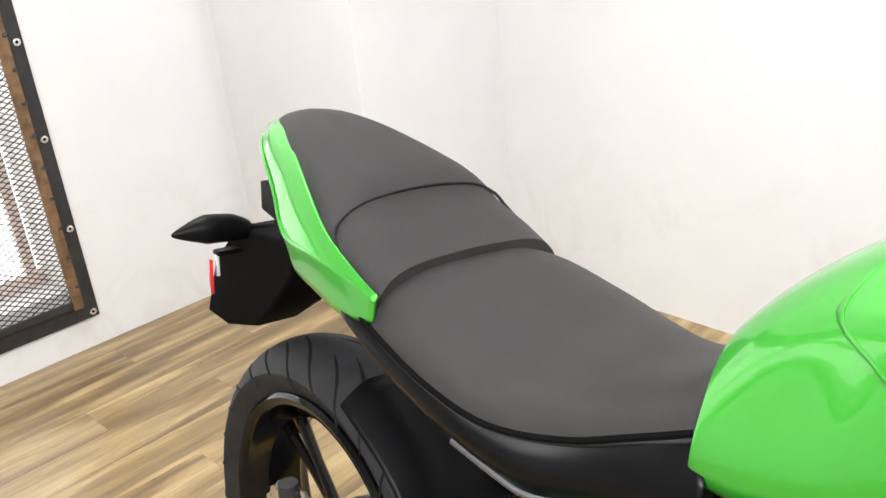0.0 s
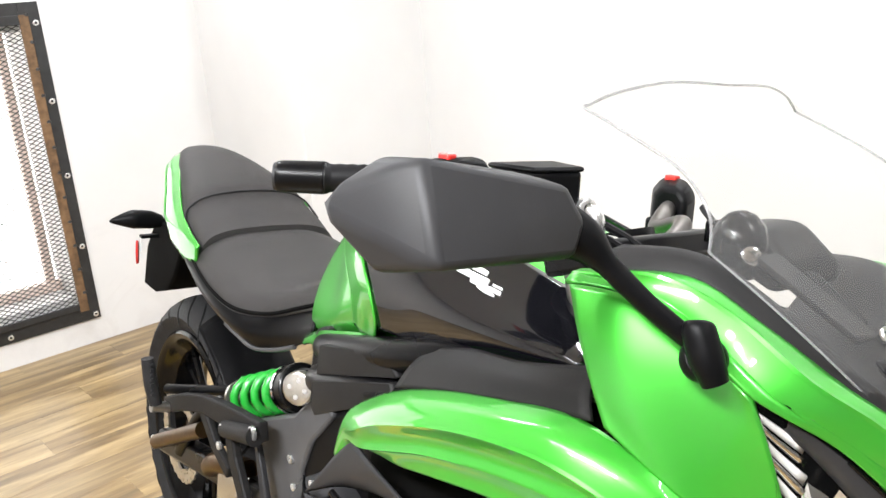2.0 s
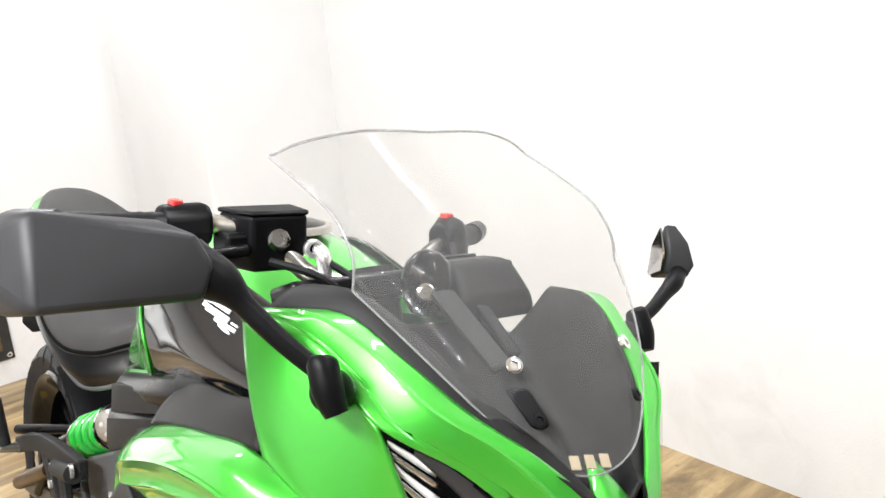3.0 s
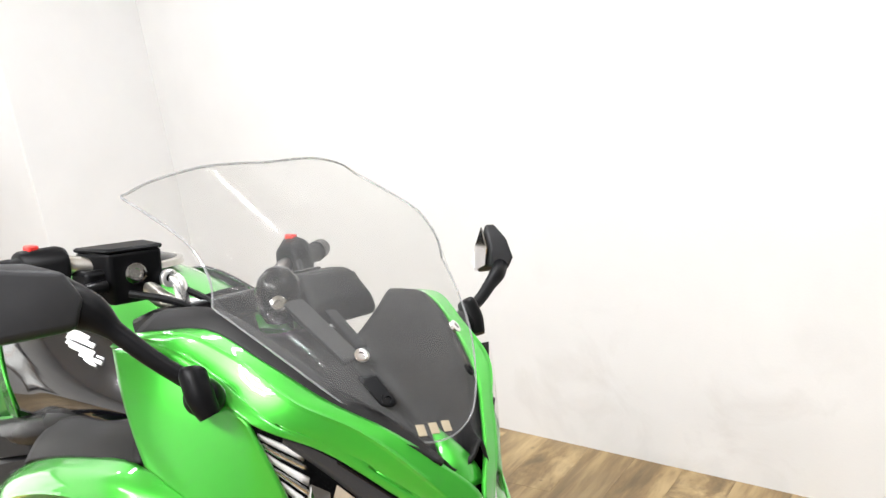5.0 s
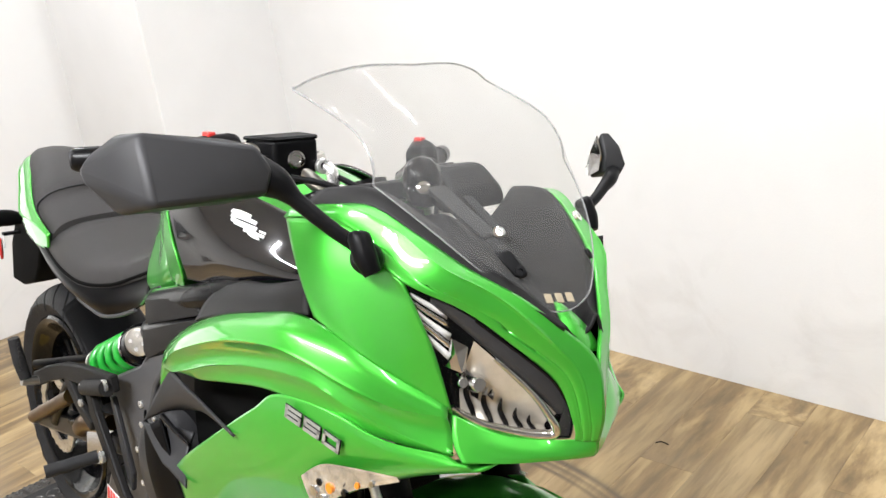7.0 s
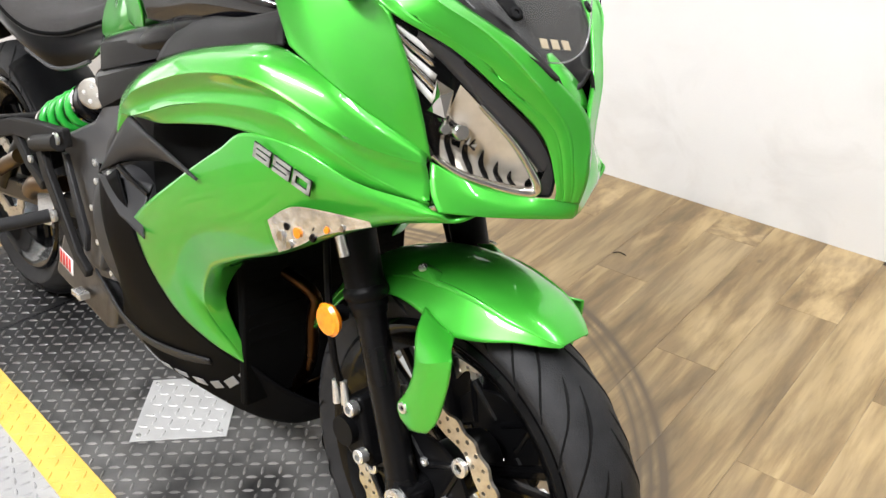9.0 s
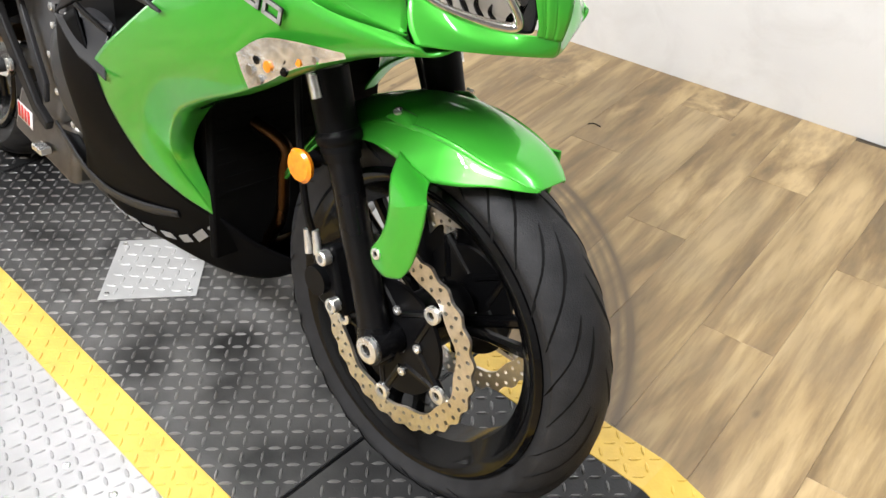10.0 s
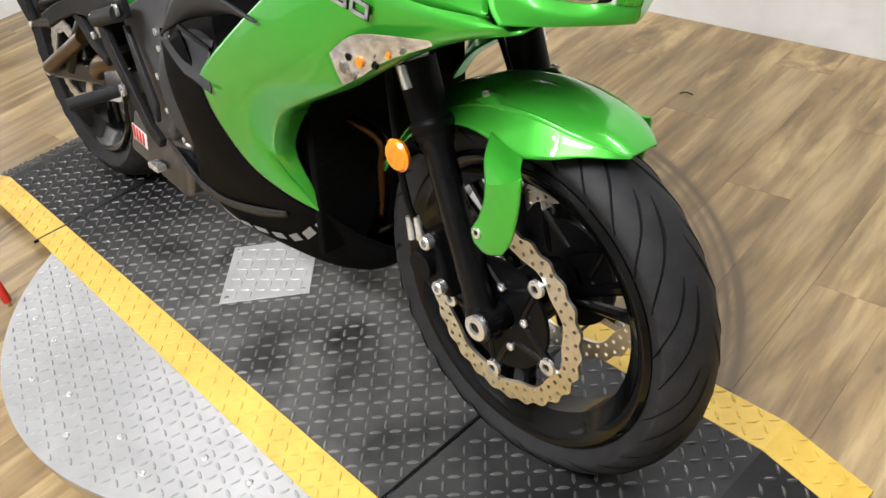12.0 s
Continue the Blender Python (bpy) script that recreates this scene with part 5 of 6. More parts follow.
for s in (-1, 1):
    bolt_head((1.452, s * 0.070, 0.989), 0.0075, screen, mat=CHROME, way=(0.75, s * 0.35, 0.6), depth=0.004)
    bolt_head((1.478, s * 0.062, 0.947), 0.007, screen, mat=PLASTIC, way=(0.75, s * 0.35, 0.6), depth=0.003)
DASH = [mirror_row([(1.250, -0.198, 1.009), (1.262, -0.165, 1.032), (1.275, -0.120, 1.010), (1.285, -0.060, 0.985), (1.290, 0.000, 0.980)]),
        mirror_row([(1.335, -0.167, 1.019), (1.332, -0.148, 1.036), (1.330, -0.110, 1.000), (1.335, -0.060, 0.962), (1.340, 0.000, 0.955)]),
        mirror_row([(1.395, -0.143, 0.989), (1.394, -0.122, 1.002), (1.390, -0.085, 0.962), (1.392, -0.050, 0.928), (1.394, 0.000, 0.920)]),
        mirror_row([(1.446, -0.113, 0.952), (1.443, -0.097, 0.963), (1.440, -0.068, 0.930), (1.442, -0.040, 0.900), (1.444, 0.000, 0.892)]),
        mirror_row([(1.490, -0.073, 0.916), (1.484, -0.057, 0.922), (1.484, -0.037, 0.898), (1.486, -0.020, 0.880), (1.488, 0.000, 0.875)]),
        mirror_row([(1.524, -0.037, 0.883), (1.519, -0.030, 0.884), (1.518, -0.020, 0.874), (1.518, -0.010, 0.866), (1.518, 0.000, 0.864)])]
DASH = [[(x, y, z - (0.036 if y > 0.03 else 0.0)) for x, y, z in row] for row in DASH]
part("dash_panel", sheet(DASH, 4, 5), DASHBLACK, bike, "dark grey inner dash trough under the screen", solid=0.004)
# green tongue of the nose between the two tips of the dash
part("nose_tongue", sheet([[(1.480, -0.004, 0.899), (1.482, 0.000, 0.900), (1.480, 0.004, 0.899)], [(1.508, -0.020, 0.872), (1.511, 0.000, 0.876), (1.508, 0.020, 0.872)], [(1.524, -0.030, 0.842), (1.528, 0.000, 0.848), (1.524, 0.030, 0.842)]], 4, 4), GREEN, bike, solid=0.004)
housing = part("lock_housing", lathe([(-0.034, 0.004), (-0.030, 0.016), (-0.014, 0.025), (0.004, 0.027), (0.020, 0.022), (0.030, 0.012), (0.033, 0.003)], (1.296, -0.045, 1.030), 32, axis="z"), GLOSS, bike, "gloss black rounded lock housing")
bolt_head((1.322, -0.066, 1.026), 0.009, housing, mat=CHROME, way=(0.7, -0.6, 0.3), depth=0.006)
part("screen_bracket", hull([(1.448, -0.078, 0.972), (1.458, -0.058, 0.972), (1.482, -0.072, 0.942), (1.486, -0.052, 0.942), (1.446, -0.064, 0.960), (1.474, -0.056, 0.936)]), PLASTIC, bike, bevel=0.004)
pod = part("instrument_pod", hull([(1.235, -0.02, 1.015), (1.235, 0.085, 1.015), (1.245, -0.015, 1.040), (1.245, 0.08, 1.040), (1.29, -0.01, 1.046), (1.29, 0.07, 1.046), (1.34, -0.03, 1.015), (1.34, 0.06, 1.015), (1.34, -0.05, 0.99), (1.34, 0.07, 0.99)]), PLASTIC, bike, "black instrument pod", bevel=0.012, segments=4)
part("dial", boxed(1.230, 1.236, -0.01, 0.07, 1.018, 1.040), GLOSS, pod, "dark instrument face", bevel=0.002)
part("screen_strut", hull([(1.325, -0.066, 1.030), (1.336, -0.046, 1.032), (1.436, -0.080, 0.985), (1.446, -0.060, 0.985), (1.326, -0.064, 1.022), (1.436, -0.078, 0.977)]), DASHBLACK, bike, "black screen strut", bevel=0.003)
part("screen_strut", hull([(1.352, -0.030, 1.018), (1.360, -0.018, 1.018), (1.412, -0.040, 0.985), (1.420, -0.026, 0.985), (1.354, -0.028, 1.008), (1.412, -0.038, 0.975)]), PLASTIC, bike, bevel=0.003)
# grey lettering bars low on the screen's backing
for k in range(3):
    bm = boxed(-0.0045, 0.0045, -0.0006, 0.0006, -0.006, 0.006)
    mark = part("screen_mark", bm, SCREENMARK, bike, "plain pale lettering bar", smooth=False)
    mark.matrix_basis = facing((1.515 + 0.002 * k, -0.055 + 0.016 * k, 0.922 - 0.002 * k), (0.25, 0.9, -0.15), (-0.7, 0.2, 0.7)) @ Matrix.Rotation(radians(90), 4, "X")

# ---- mirrors ----
SHELL = [(1.295, -0.412, 1.119), (1.330, -0.419, 1.049), (1.304, -0.311, 1.103), (1.318, -0.311, 1.047), (1.306, -0.283, 1.072),
         (1.217, -0.454, 1.079), (1.247, -0.415, 1.115), (1.260, -0.299, 1.102), (1.263, -0.426, 1.034), (1.269, -0.299, 1.032), (1.269, -0.286, 1.066),
         (1.314, -0.288, 1.096), (1.322, -0.276, 1.072), (1.324, -0.286, 1.045)]

GLASS = [(1.213, -0.447, 1.079), (1.243, -0.413, 1.107), (1.255, -0.306, 1.096), (1.261, -0.299, 1.065), (1.263, -0.306, 1.039), (1.257, -0.423, 1.041)]
LEFT_GLASS = [(1.288, 0.334, 1.062), (1.269, 0.342, 1.032), (1.256, 0.348, 1.005), (1.264, 0.345, 0.993), (1.298, 0.329, 1.007), (1.302, 0.327, 1.032)]



def mirror_unit(side):
    m = empty("mirror", "", "")
    m.parent = bike
    m["label"] = "black faceted mirror on a slim stalk"
    base, neck = (Vector((1.385, -0.205, 0.972)), Vector((1.300, -0.277, 1.066))) if side < 0 else (Vector((1.352, 0.202, 0.952)), Vector((1.320, 0.330, 1.004)))
    if side < 0:
        pts = [Vector(p) for p in SHELL]
        glass = [Vector(p) for p in GLASS]
    else:
        # the left head is folded inwards, its glass turned towards the rider
        glass = [Vector(p) for p in LEFT_GLASS]
        mid = sum(glass, Vector()) / len(glass)
        pts = [mid + (p - mid) * 1.10 + Vector((0, 0.001, 0)) for p in glass] + [mid + (p - mid) * 1.08 + Vector((0.006, 0.014, 0)) for p in glass] + [Vector(p) for p in ((1.314, 0.352, 1.044), (1.328, 0.350, 1.016), (1.322, 0.346, 1.001), (1.300, 0.370, 1.030), (1.296, 0.368, 1.010))]
    part("mirror_shell", hull(pts), GREYPLASTIC, m, "matt black mirror shell", bevel=0.013 if side < 0 else 0.004, segments=4)
    bm = bmesh.new()
    c = sum(glass, Vector()) / len(glass)
    back = Vector((-0.003, 0, 0)) if side < 0 else Vector((-0.0016, -0.0036, 0))
    bm.faces.new([bm.verts.new(c + (p - c) * (0.88 if side < 0 else 0.96) + back) for p in glass])
    part("mirror_glass", bm, CHROME, m, "mirror glass", solid=0.002, smooth=False)
    part("stalk", tube([neck + Vector((-0.01, side * 0.012, 0.002)), neck.lerp(base, 0.12), neck.lerp(base, 0.3), neck.lerp(base, 0.6), base + Vector((-0.005, 0, 0.008))], [0.024, 0.018, 0.0095, 0.0085, 0.0085] if side < 0 else [0.0105, 0.0115, 0.009, 0.0078, 0.0078], n=4, sides=14), PLASTIC, m)
    out = Vector((0.45, side * 0.80, 0.38)).normalized()
    part("mount", tube([base - out * 0.010, base + out * 0.002, base + out * 0.010, base + out * 0.016], [0.016, 0.0185, 0.0175, 0.012], n=3, sides=24), PLASTIC, m, "round rubber mirror foot")
    part("pivot", tube([base + out * 0.010 + Vector((0.014, 0, -0.016)), base + out * 0.014 + Vector((0.004, 0, 0.000)), base + out * 0.014 + Vector((-0.006, 0, 0.020)), base + out * 0.013 + Vector((-0.008, 0, 0.026))], [0.010, 0.0135, 0.013, 0.009], n=3, sides=16), PLASTIC, m)
    return m


mirror_unit(-1)
mirror_unit(1)

# ---- handlebar ----
bar = empty("handlebar", "", "")
bar.parent = bike
bar["label"] = "handlebar with rubber grips, levers and switches"
for side in (-1, 1):
    P = lambda x, y, z: Vector((x, side * y, z)) if side < 0 or y < 0.1 else Vector((x - 0.032, y - 0.01, z - 0.055))
    a, b, c = P(0.954, 0.349, 1.060), P(1.026, 0.258, 1.062), P(1.075, 0.175, 1.066)
    part("bar_tube", tube([b, c, P(1.105, 0.12, 1.05), P(1.13, 0.085, 1.012), P(1.15, 0.04, 0.998), P(1.155, 0.0, 0.996)], 0.011, n=6, sides=16), STEEL if side < 0 else DARKSTEEL, bar, "bare steel bar")
    part("bar_end", tube([a, a.lerp(b, 0.05), a.lerp(b, 0.42)], [0.0145, 0.0165, 0.0170], n=3, sides=24), SATIN, bar, "black bar-end weight")
    part("bar_cap", lathe([(-0.001, 0.0075), (-0.001, 0.0145), (0.003, 0.0140), (0.003, 0.0075)], (0, 0, 0), 28, axis="z", closed=True), GREYPLASTIC, bar, "grey ring of the bar end").matrix_basis = Matrix.Translation(a) @ (a - b).to_track_quat("Z", "X").to_matrix().to_4x4()
    g0, g1 = a.lerp(b, 0.40), b.lerp(c, 0.35)
    grip = lathe([(0, 0.0155), (0.004, 0.0165), (0.008, 0.0145)] + [(0.012 + 0.006 * i, 0.0142 + 0.0008 * (i % 2)) for i in range(17)] + [(0.118, 0.0175), (0.124, 0.0175)], (0, 0, 0), 26, axis="x")
    go = part("grip", grip, GRIP, bar, "ribbed black rubber grip")
    d = (g1 - g0).normalized()
    go.matrix_basis = Matrix.Translation(g0) @ d.to_track_quat("X", "Z").to_matrix().to_4x4()
    sw = part("switch_housing", hull([b.lerp(c, f) + Vector((o, 0, h)) for f, w in (((0.42, 0.02), (0.95, 0.022)) if side < 0 else ((0.25, 0.030), (0.60, 0.036), (0.95, 0.026))) for o, h in ((-w, -0.6 * w), (-w, 0.6 * w), (-0.5 * w, 1.1 * w), (0.5 * w, 1.1 * w), (w, 0.6 * w), (w, -0.6 * w), (0.5 * w, -1.1 * w), (-0.5 * w, -1.1 * w))]), PLASTIC, bar, "black switch housing", bevel=0.008, segments=3)
    part("switch_button", boxed(-0.009, 0.009, -0.006, 0.006, -0.004, 0.005), RED, sw, "red switch", bevel=0.002).location = b.lerp(c, 0.62) + Vector((-0.004, 0, 0.0225 if side < 0 else 0.038))
    part("switch_button", boxed(-0.007, 0.007, -0.01, 0.01, -0.004, 0.004), RED if side < 0 else PLASTIC, sw, bevel=0.002).location = b.lerp(c, 0.66) + Vector((-0.012, 0, -0.024))
    part("lever", tube([P(1.118, 0.155, 1.042), P(1.122, 0.20, 1.040), P(1.108, 0.255, 1.034), P(1.084, 0.295, 1.030), P(1.077, 0.306, 1.031)], [0.008, 0.0065, 0.005, 0.0045, 0.0065], n=5, sides=10), SATIN, bar, "black hand lever")
    part("lever_perch", hull([P(x, y, z) for x in (1.075, 1.115) for y in (0.13, 0.175) for z in (1.035, 1.06)]), PLASTIC, bar, bevel=0.005)
cup = part("brake_reservoir", hull([(x, y, z) for x, y in ((1.068, -0.165), (1.122, -0.150), (1.128, -0.085), (1.075, -0.078)) for z in (1.040, 1.079)] + [(x, y, 1.016) for x, y in ((1.075, -0.158), (1.118, -0.146), (1.122, -0.092), (1.080, -0.085))]), PLASTIC, bar, "black square brake fluid reservoir", bevel=0.005, segments=3)
part("reservoir_lid", hull([(x, y, z) for x, y in ((1.067, -0.166), (1.123, -0.151), (1.1295, -0.084), (1.074, -0.077)) for z in (1.078, 1.084)]), PLASTIC, cup, bevel=0.003)
n = Vector((1.0, -0.22, 0.05))
bolt_head((1.1245, -0.120, 1.052), 0.0125, cup, mat=CHROME, way=tuple(n), depth=0.004, name="sight_glass")
part("hose_fitting", tube([(1.125, -0.075, 1.040), (1.14, -0.072, 1.030), (1.145, -0.072, 0.995), (1.14, -0.07, 0.97)], [0.010, 0.009, 0.007, 0.005], sides=12), BOLT, cup, "bright banjo fitting")
bolt_head((1.128, -0.080, 1.040), 0.011, cup, way=(1, -0.2, 0.1), depth=0.008)
for y0, zz in ((-0.055, 1.0), (-0.03, 0.99), (0.05, 0.99)):
    part("cable", tube([(1.13, y0 * 2.4, 1.03), (1.19, y0 * 1.6, zz + 0.01), (1.21, y0, zz - 0.06), (1.18, y0, 0.88)], 0.0045, n=6, sides=8), PLASTIC, bar)

# ---- tank ----
TANK = half_rings([(0.578, [(0, 0.885), (0.045, 0.880), (0.080, 0.860), (0.097, 0.815), (0.112, 0.760), (0.06, 0.75)]),
                   (0.620, [(0, 0.935), (0.050, 0.930), (0.090, 0.900), (0.103, 0.840), (0.125, 0.762), (0.06, 0.75)]),
                   (0.690, [(0, 0.990), (0.062, 0.982), (0.108, 0.945), (0.117, 0.865), (0.142, 0.785), (0.07, 0.76)]),
                   (0.745, [(0, 1.018), (0.078, 1.006), (0.130, 0.962), (0.143, 0.875), (0.150, 0.805), (0.07, 0.77)]),
                   (0.830, [(0, 1.036), (0.090, 1.022), (0.150, 0.972), (0.162, 0.892), (0.154, 0.828), (0.08, 0.78)]),
                   (0.930, [(0, 1.028), (0.092, 1.012), (0.156, 0.962), (0.165, 0.897), (0.156, 0.845), (0.08, 0.79)]),
                   (1.060, [(0, 0.992), (0.088, 0.978), (0.146, 0.938), (0.155, 0.892), (0.148, 0.858), (0.08, 0.80)]),
                   (1.150, [(0, 0.950), (0.075, 0.940), (0.120, 0.915), (0.128, 0.888), (0.12, 0.86), (0.06, 0.82)])])
tank_bm = ring_loft(TANK, 5, around=4)
for _ in range(14):
    bmesh.ops.smooth_vert(tank_bm, verts=tank_bm.verts, factor=0.5, use_axis_x=True, use_axis_y=True, use_axis_z=True)
tank = part("fuel_tank", tank_bm, GREEN, bike, "lime-green fuel tank")
part("tank_skirt", sheet([[(0.590, -0.118, 0.748), (0.64, -0.128, 0.772), (0.72, -0.148, 0.800), (0.84, -0.160, 0.832)], [(0.590, -0.124, 0.738), (0.64, -0.138, 0.756), (0.73, -0.158, 0.775), (0.87, -0.165, 0.822)]], 4, 2), GREEN, tank, solid=0.006)
for s, pick in ((-1, lambda g: g), (1, mirrored)):
    COVER = pick([[(0.782, -0.128, 0.982), (0.90, -0.122, 1.003), (1.02, -0.115, 0.985), (1.16, -0.10, 0.952)],
                  [(0.800, -0.153, 0.957), (0.90, -0.158, 0.968), (1.03, -0.155, 0.950), (1.22, -0.140, 0.930)],
                  [(0.850, -0.173, 0.926), (0.925, -0.178, 0.922), (1.05, -0.182, 0.918), (1.24, -0.175, 0.918)],
                  [(0.886, -0.183, 0.894), (0.950, -0.180, 0.890), (1.06, -0.180, 0.892), (1.25, -0.172, 0.900)],
                  [(0.892, -0.176, 0.856), (0.955, -0.170, 0.856), (1.07, -0.165, 0.866), (1.25, -0.16, 0.885)]])
    SHOULDER = [[(0.700, -0.070, 0.975), (0.706, -0.074, 0.982), (0.745, -0.098, 0.985), (0.780, -0.124, 0.985)],
                [(0.682, -0.098, 0.938), (0.690, -0.106, 0.942), (0.745, -0.128, 0.960), (0.797, -0.153, 0.960)],
                [(0.722, -0.124, 0.918), (0.731, -0.134, 0.921), (0.790, -0.156, 0.935), (0.848, -0.176, 0.929)],
                [(0.765, -0.144, 0.898), (0.774, -0.155, 0.900), (0.826, -0.172, 0.908), (0.882, -0.186, 0.899)],
                [(0.790, -0.152, 0.868), (0.798, -0.161, 0.869), (0.842, -0.172, 0.868), (0.889, -0.181, 0.862)],
                [(0.785, -0.146, 0.832), (0.792, -0.154, 0.832), (0.830, -0.164, 0.832), (0.872, -0.170, 0.836)]]
    part("tank_shoulder", sheet(pick(creased(SHOULDER, 1)), 5, 5), GREEN, tank, "raised green tank shoulder", solid=0.003)
    cov = part("tank_cover", sheet(COVER, 5, 5), COVERGLOSS, tank, "gloss black tank side cover", solid=0.005)
    if s < 0:
        # the script on the cover stands as plain brush strokes
        for u0, v0, u1, v1, wide in ((0.585, 0.65, 0.684, 0.60, 0.10), (0.596, 0.75, 0.718, 0.70, 0.10), (0.611, 0.85, 0.728, 0.85, 0.10), (0.629, 0.95, 0.735, 0.95, 0.05),
                                     (0.690, 1.00, 0.762, 1.00, 0.10), (0.708, 1.10, 0.750, 1.15, 0.05), (0.745, 0.90, 0.770, 0.90, 0.05)):
            mid = ((u0 + u1) / 2, (v0 + v1) / 2)
            g = [[on_skin(COVER, u, v + d, 0.0038, (0, -0.5, 0.86)) for u, v in ((u0, v0), mid, (u1, v1))] for d in (0, wide)]
            part("script_stroke", sheet(g, 4, 2), WHITE, cov, "plain white lettering stroke", smooth=False, solid=0.002)
bolt_head((1.155, -0.171, 0.905), 0.008, tank, mat=CHROME, way=(0.2, -1, 0.2), depth=0.004)
part("filler_cap", lathe([(0.0, 0.062), (0.006, 0.060), (0.010, 0.050), (0.012, 0.03), (0.012, 0.001)], (0.905, 0, 1.028), 36, axis="z"), GLOSS, tank, "black filler cap")
part("cap_ring", lathe([(-0.004, 0.070), (0.004, 0.068), (0.005, 0.060), (-0.004, 0.060)], (0.905, 0, 1.030), 40, axis="z", closed=True), STEEL, tank)
part("cap_label", boxed(-0.018, 0.018, -0.013, 0.013, 0, 0.002), RED, tank, "small red warning label", smooth=False).location = (0.885, -0.035, 1.038)

# ---- seats and tail ----
SEATR = half_rings([(0.150, [(0, 0.836), (0.070, 0.833), (0.118, 0.818), (0.142, 0.800), (0.135, 0.788), (0.07, 0.785)]),
                    (0.230, [(0, 0.842), (0.080, 0.839), (0.135, 0.818), (0.156, 0.788), (0.148, 0.772), (0.07, 0.770)]),
                    (0.320, [(0, 0.822), (0.085, 0.820), (0.142, 0.800), (0.163, 0.768), (0.155, 0.754), (0.07, 0.750)]),
                    (0.400, [(0, 0.803), (0.082, 0.802), (0.136, 0.785), (0.156, 0.755), (0.148, 0.742), (0.07, 0.740)]),
                    (0.470, [(0, 0.801), (0.072, 0.800), (0.112, 0.788), (0.128, 0.760), (0.122, 0.748), (0.06, 0.745)]),
                    (0.535, [(0, 0.825), (0.055, 0.822), (0.090, 0.810), (0.105, 0.782), (0.101, 0.770), (0.05, 0.765)]),
                    (0.580, [(0, 0.856), (0.042, 0.852), (0.072, 0.836), (0.090, 0.798), (0.088, 0.786), (0.05, 0.78)])])
part("rider_seat", ring_loft(SEATR, 5, around=4), SEAT, bike, "dark grey grained vinyl rider seat", bevel=0.0)
for s in (-1, 1):
    # black strip drawn for the dark gap between seat and side cover
    part("seat_gap_strip", tube([(0.165, s * 0.1460, 0.800), (0.230, s * 0.1575, 0.784), (0.320, s * 0.1645, 0.764), (0.400, s * 0.1575, 0.752), (0.470, s * 0.1300, 0.757), (0.535, s * 0.1065, 0.780), (0.578, s * 0.0915, 0.797)], 0.0035, n=6, sides=8), INNERBLACK, bike, "black strip for the shaded gap below the seat edge")
SEATP = half_rings([(0.208, [(0, 0.853), (0.075, 0.850), (0.120, 0.839), (0.142, 0.815), (0.134, 0.80), (0.07, 0.80)]),
                    (0.170, [(0, 0.872), (0.080, 0.868), (0.125, 0.854), (0.144, 0.826), (0.136, 0.81), (0.07, 0.81)]),
                    (0.118, [(0, 0.896), (0.080, 0.892), (0.122, 0.876), (0.143, 0.846), (0.135, 0.83), (0.07, 0.82)]),
                    (0.090, [(0, 0.922), (0.078, 0.917), (0.116, 0.898), (0.138, 0.862), (0.130, 0.84), (0.065, 0.825)]),
                    (0.040, [(0, 0.944), (0.068, 0.938), (0.104, 0.918), (0.122, 0.884), (0.114, 0.855), (0.06, 0.84)]),
                    (-0.060, [(0, 0.970), (0.048, 0.965), (0.076, 0.950), (0.092, 0.924), (0.084, 0.89), (0.05, 0.87)]),
                    (-0.140, [(0, 0.977), (0.034, 0.973), (0.052, 0.962), (0.064, 0.944), (0.058, 0.91), (0.035, 0.90)]),
                    (-0.195, [(0, 0.964), (0.020, 0.961), (0.032, 0.952), (0.038, 0.940), (0.034, 0.92), (0.02, 0.915)])])
pillion = part("pillion_seat", ring_loft(SEATP, 5, around=4), SEAT, bike, "raised dark grey vinyl pillion seat with piped seam")
part("piping", tube([(0.138, -0.1440, 0.848), (0.116, -0.138, 0.866), (0.108, -0.122, 0.885), (0.107, -0.08, 0.9025), (0.106, 0, 0.9085), (0.107, 0.08, 0.9025), (0.108, 0.122, 0.885), (0.116, 0.138, 0.866), (0.138, 0.1440, 0.848)], 0.0022, n=6, sides=8), RUBBER, pillion, "black seat piping")
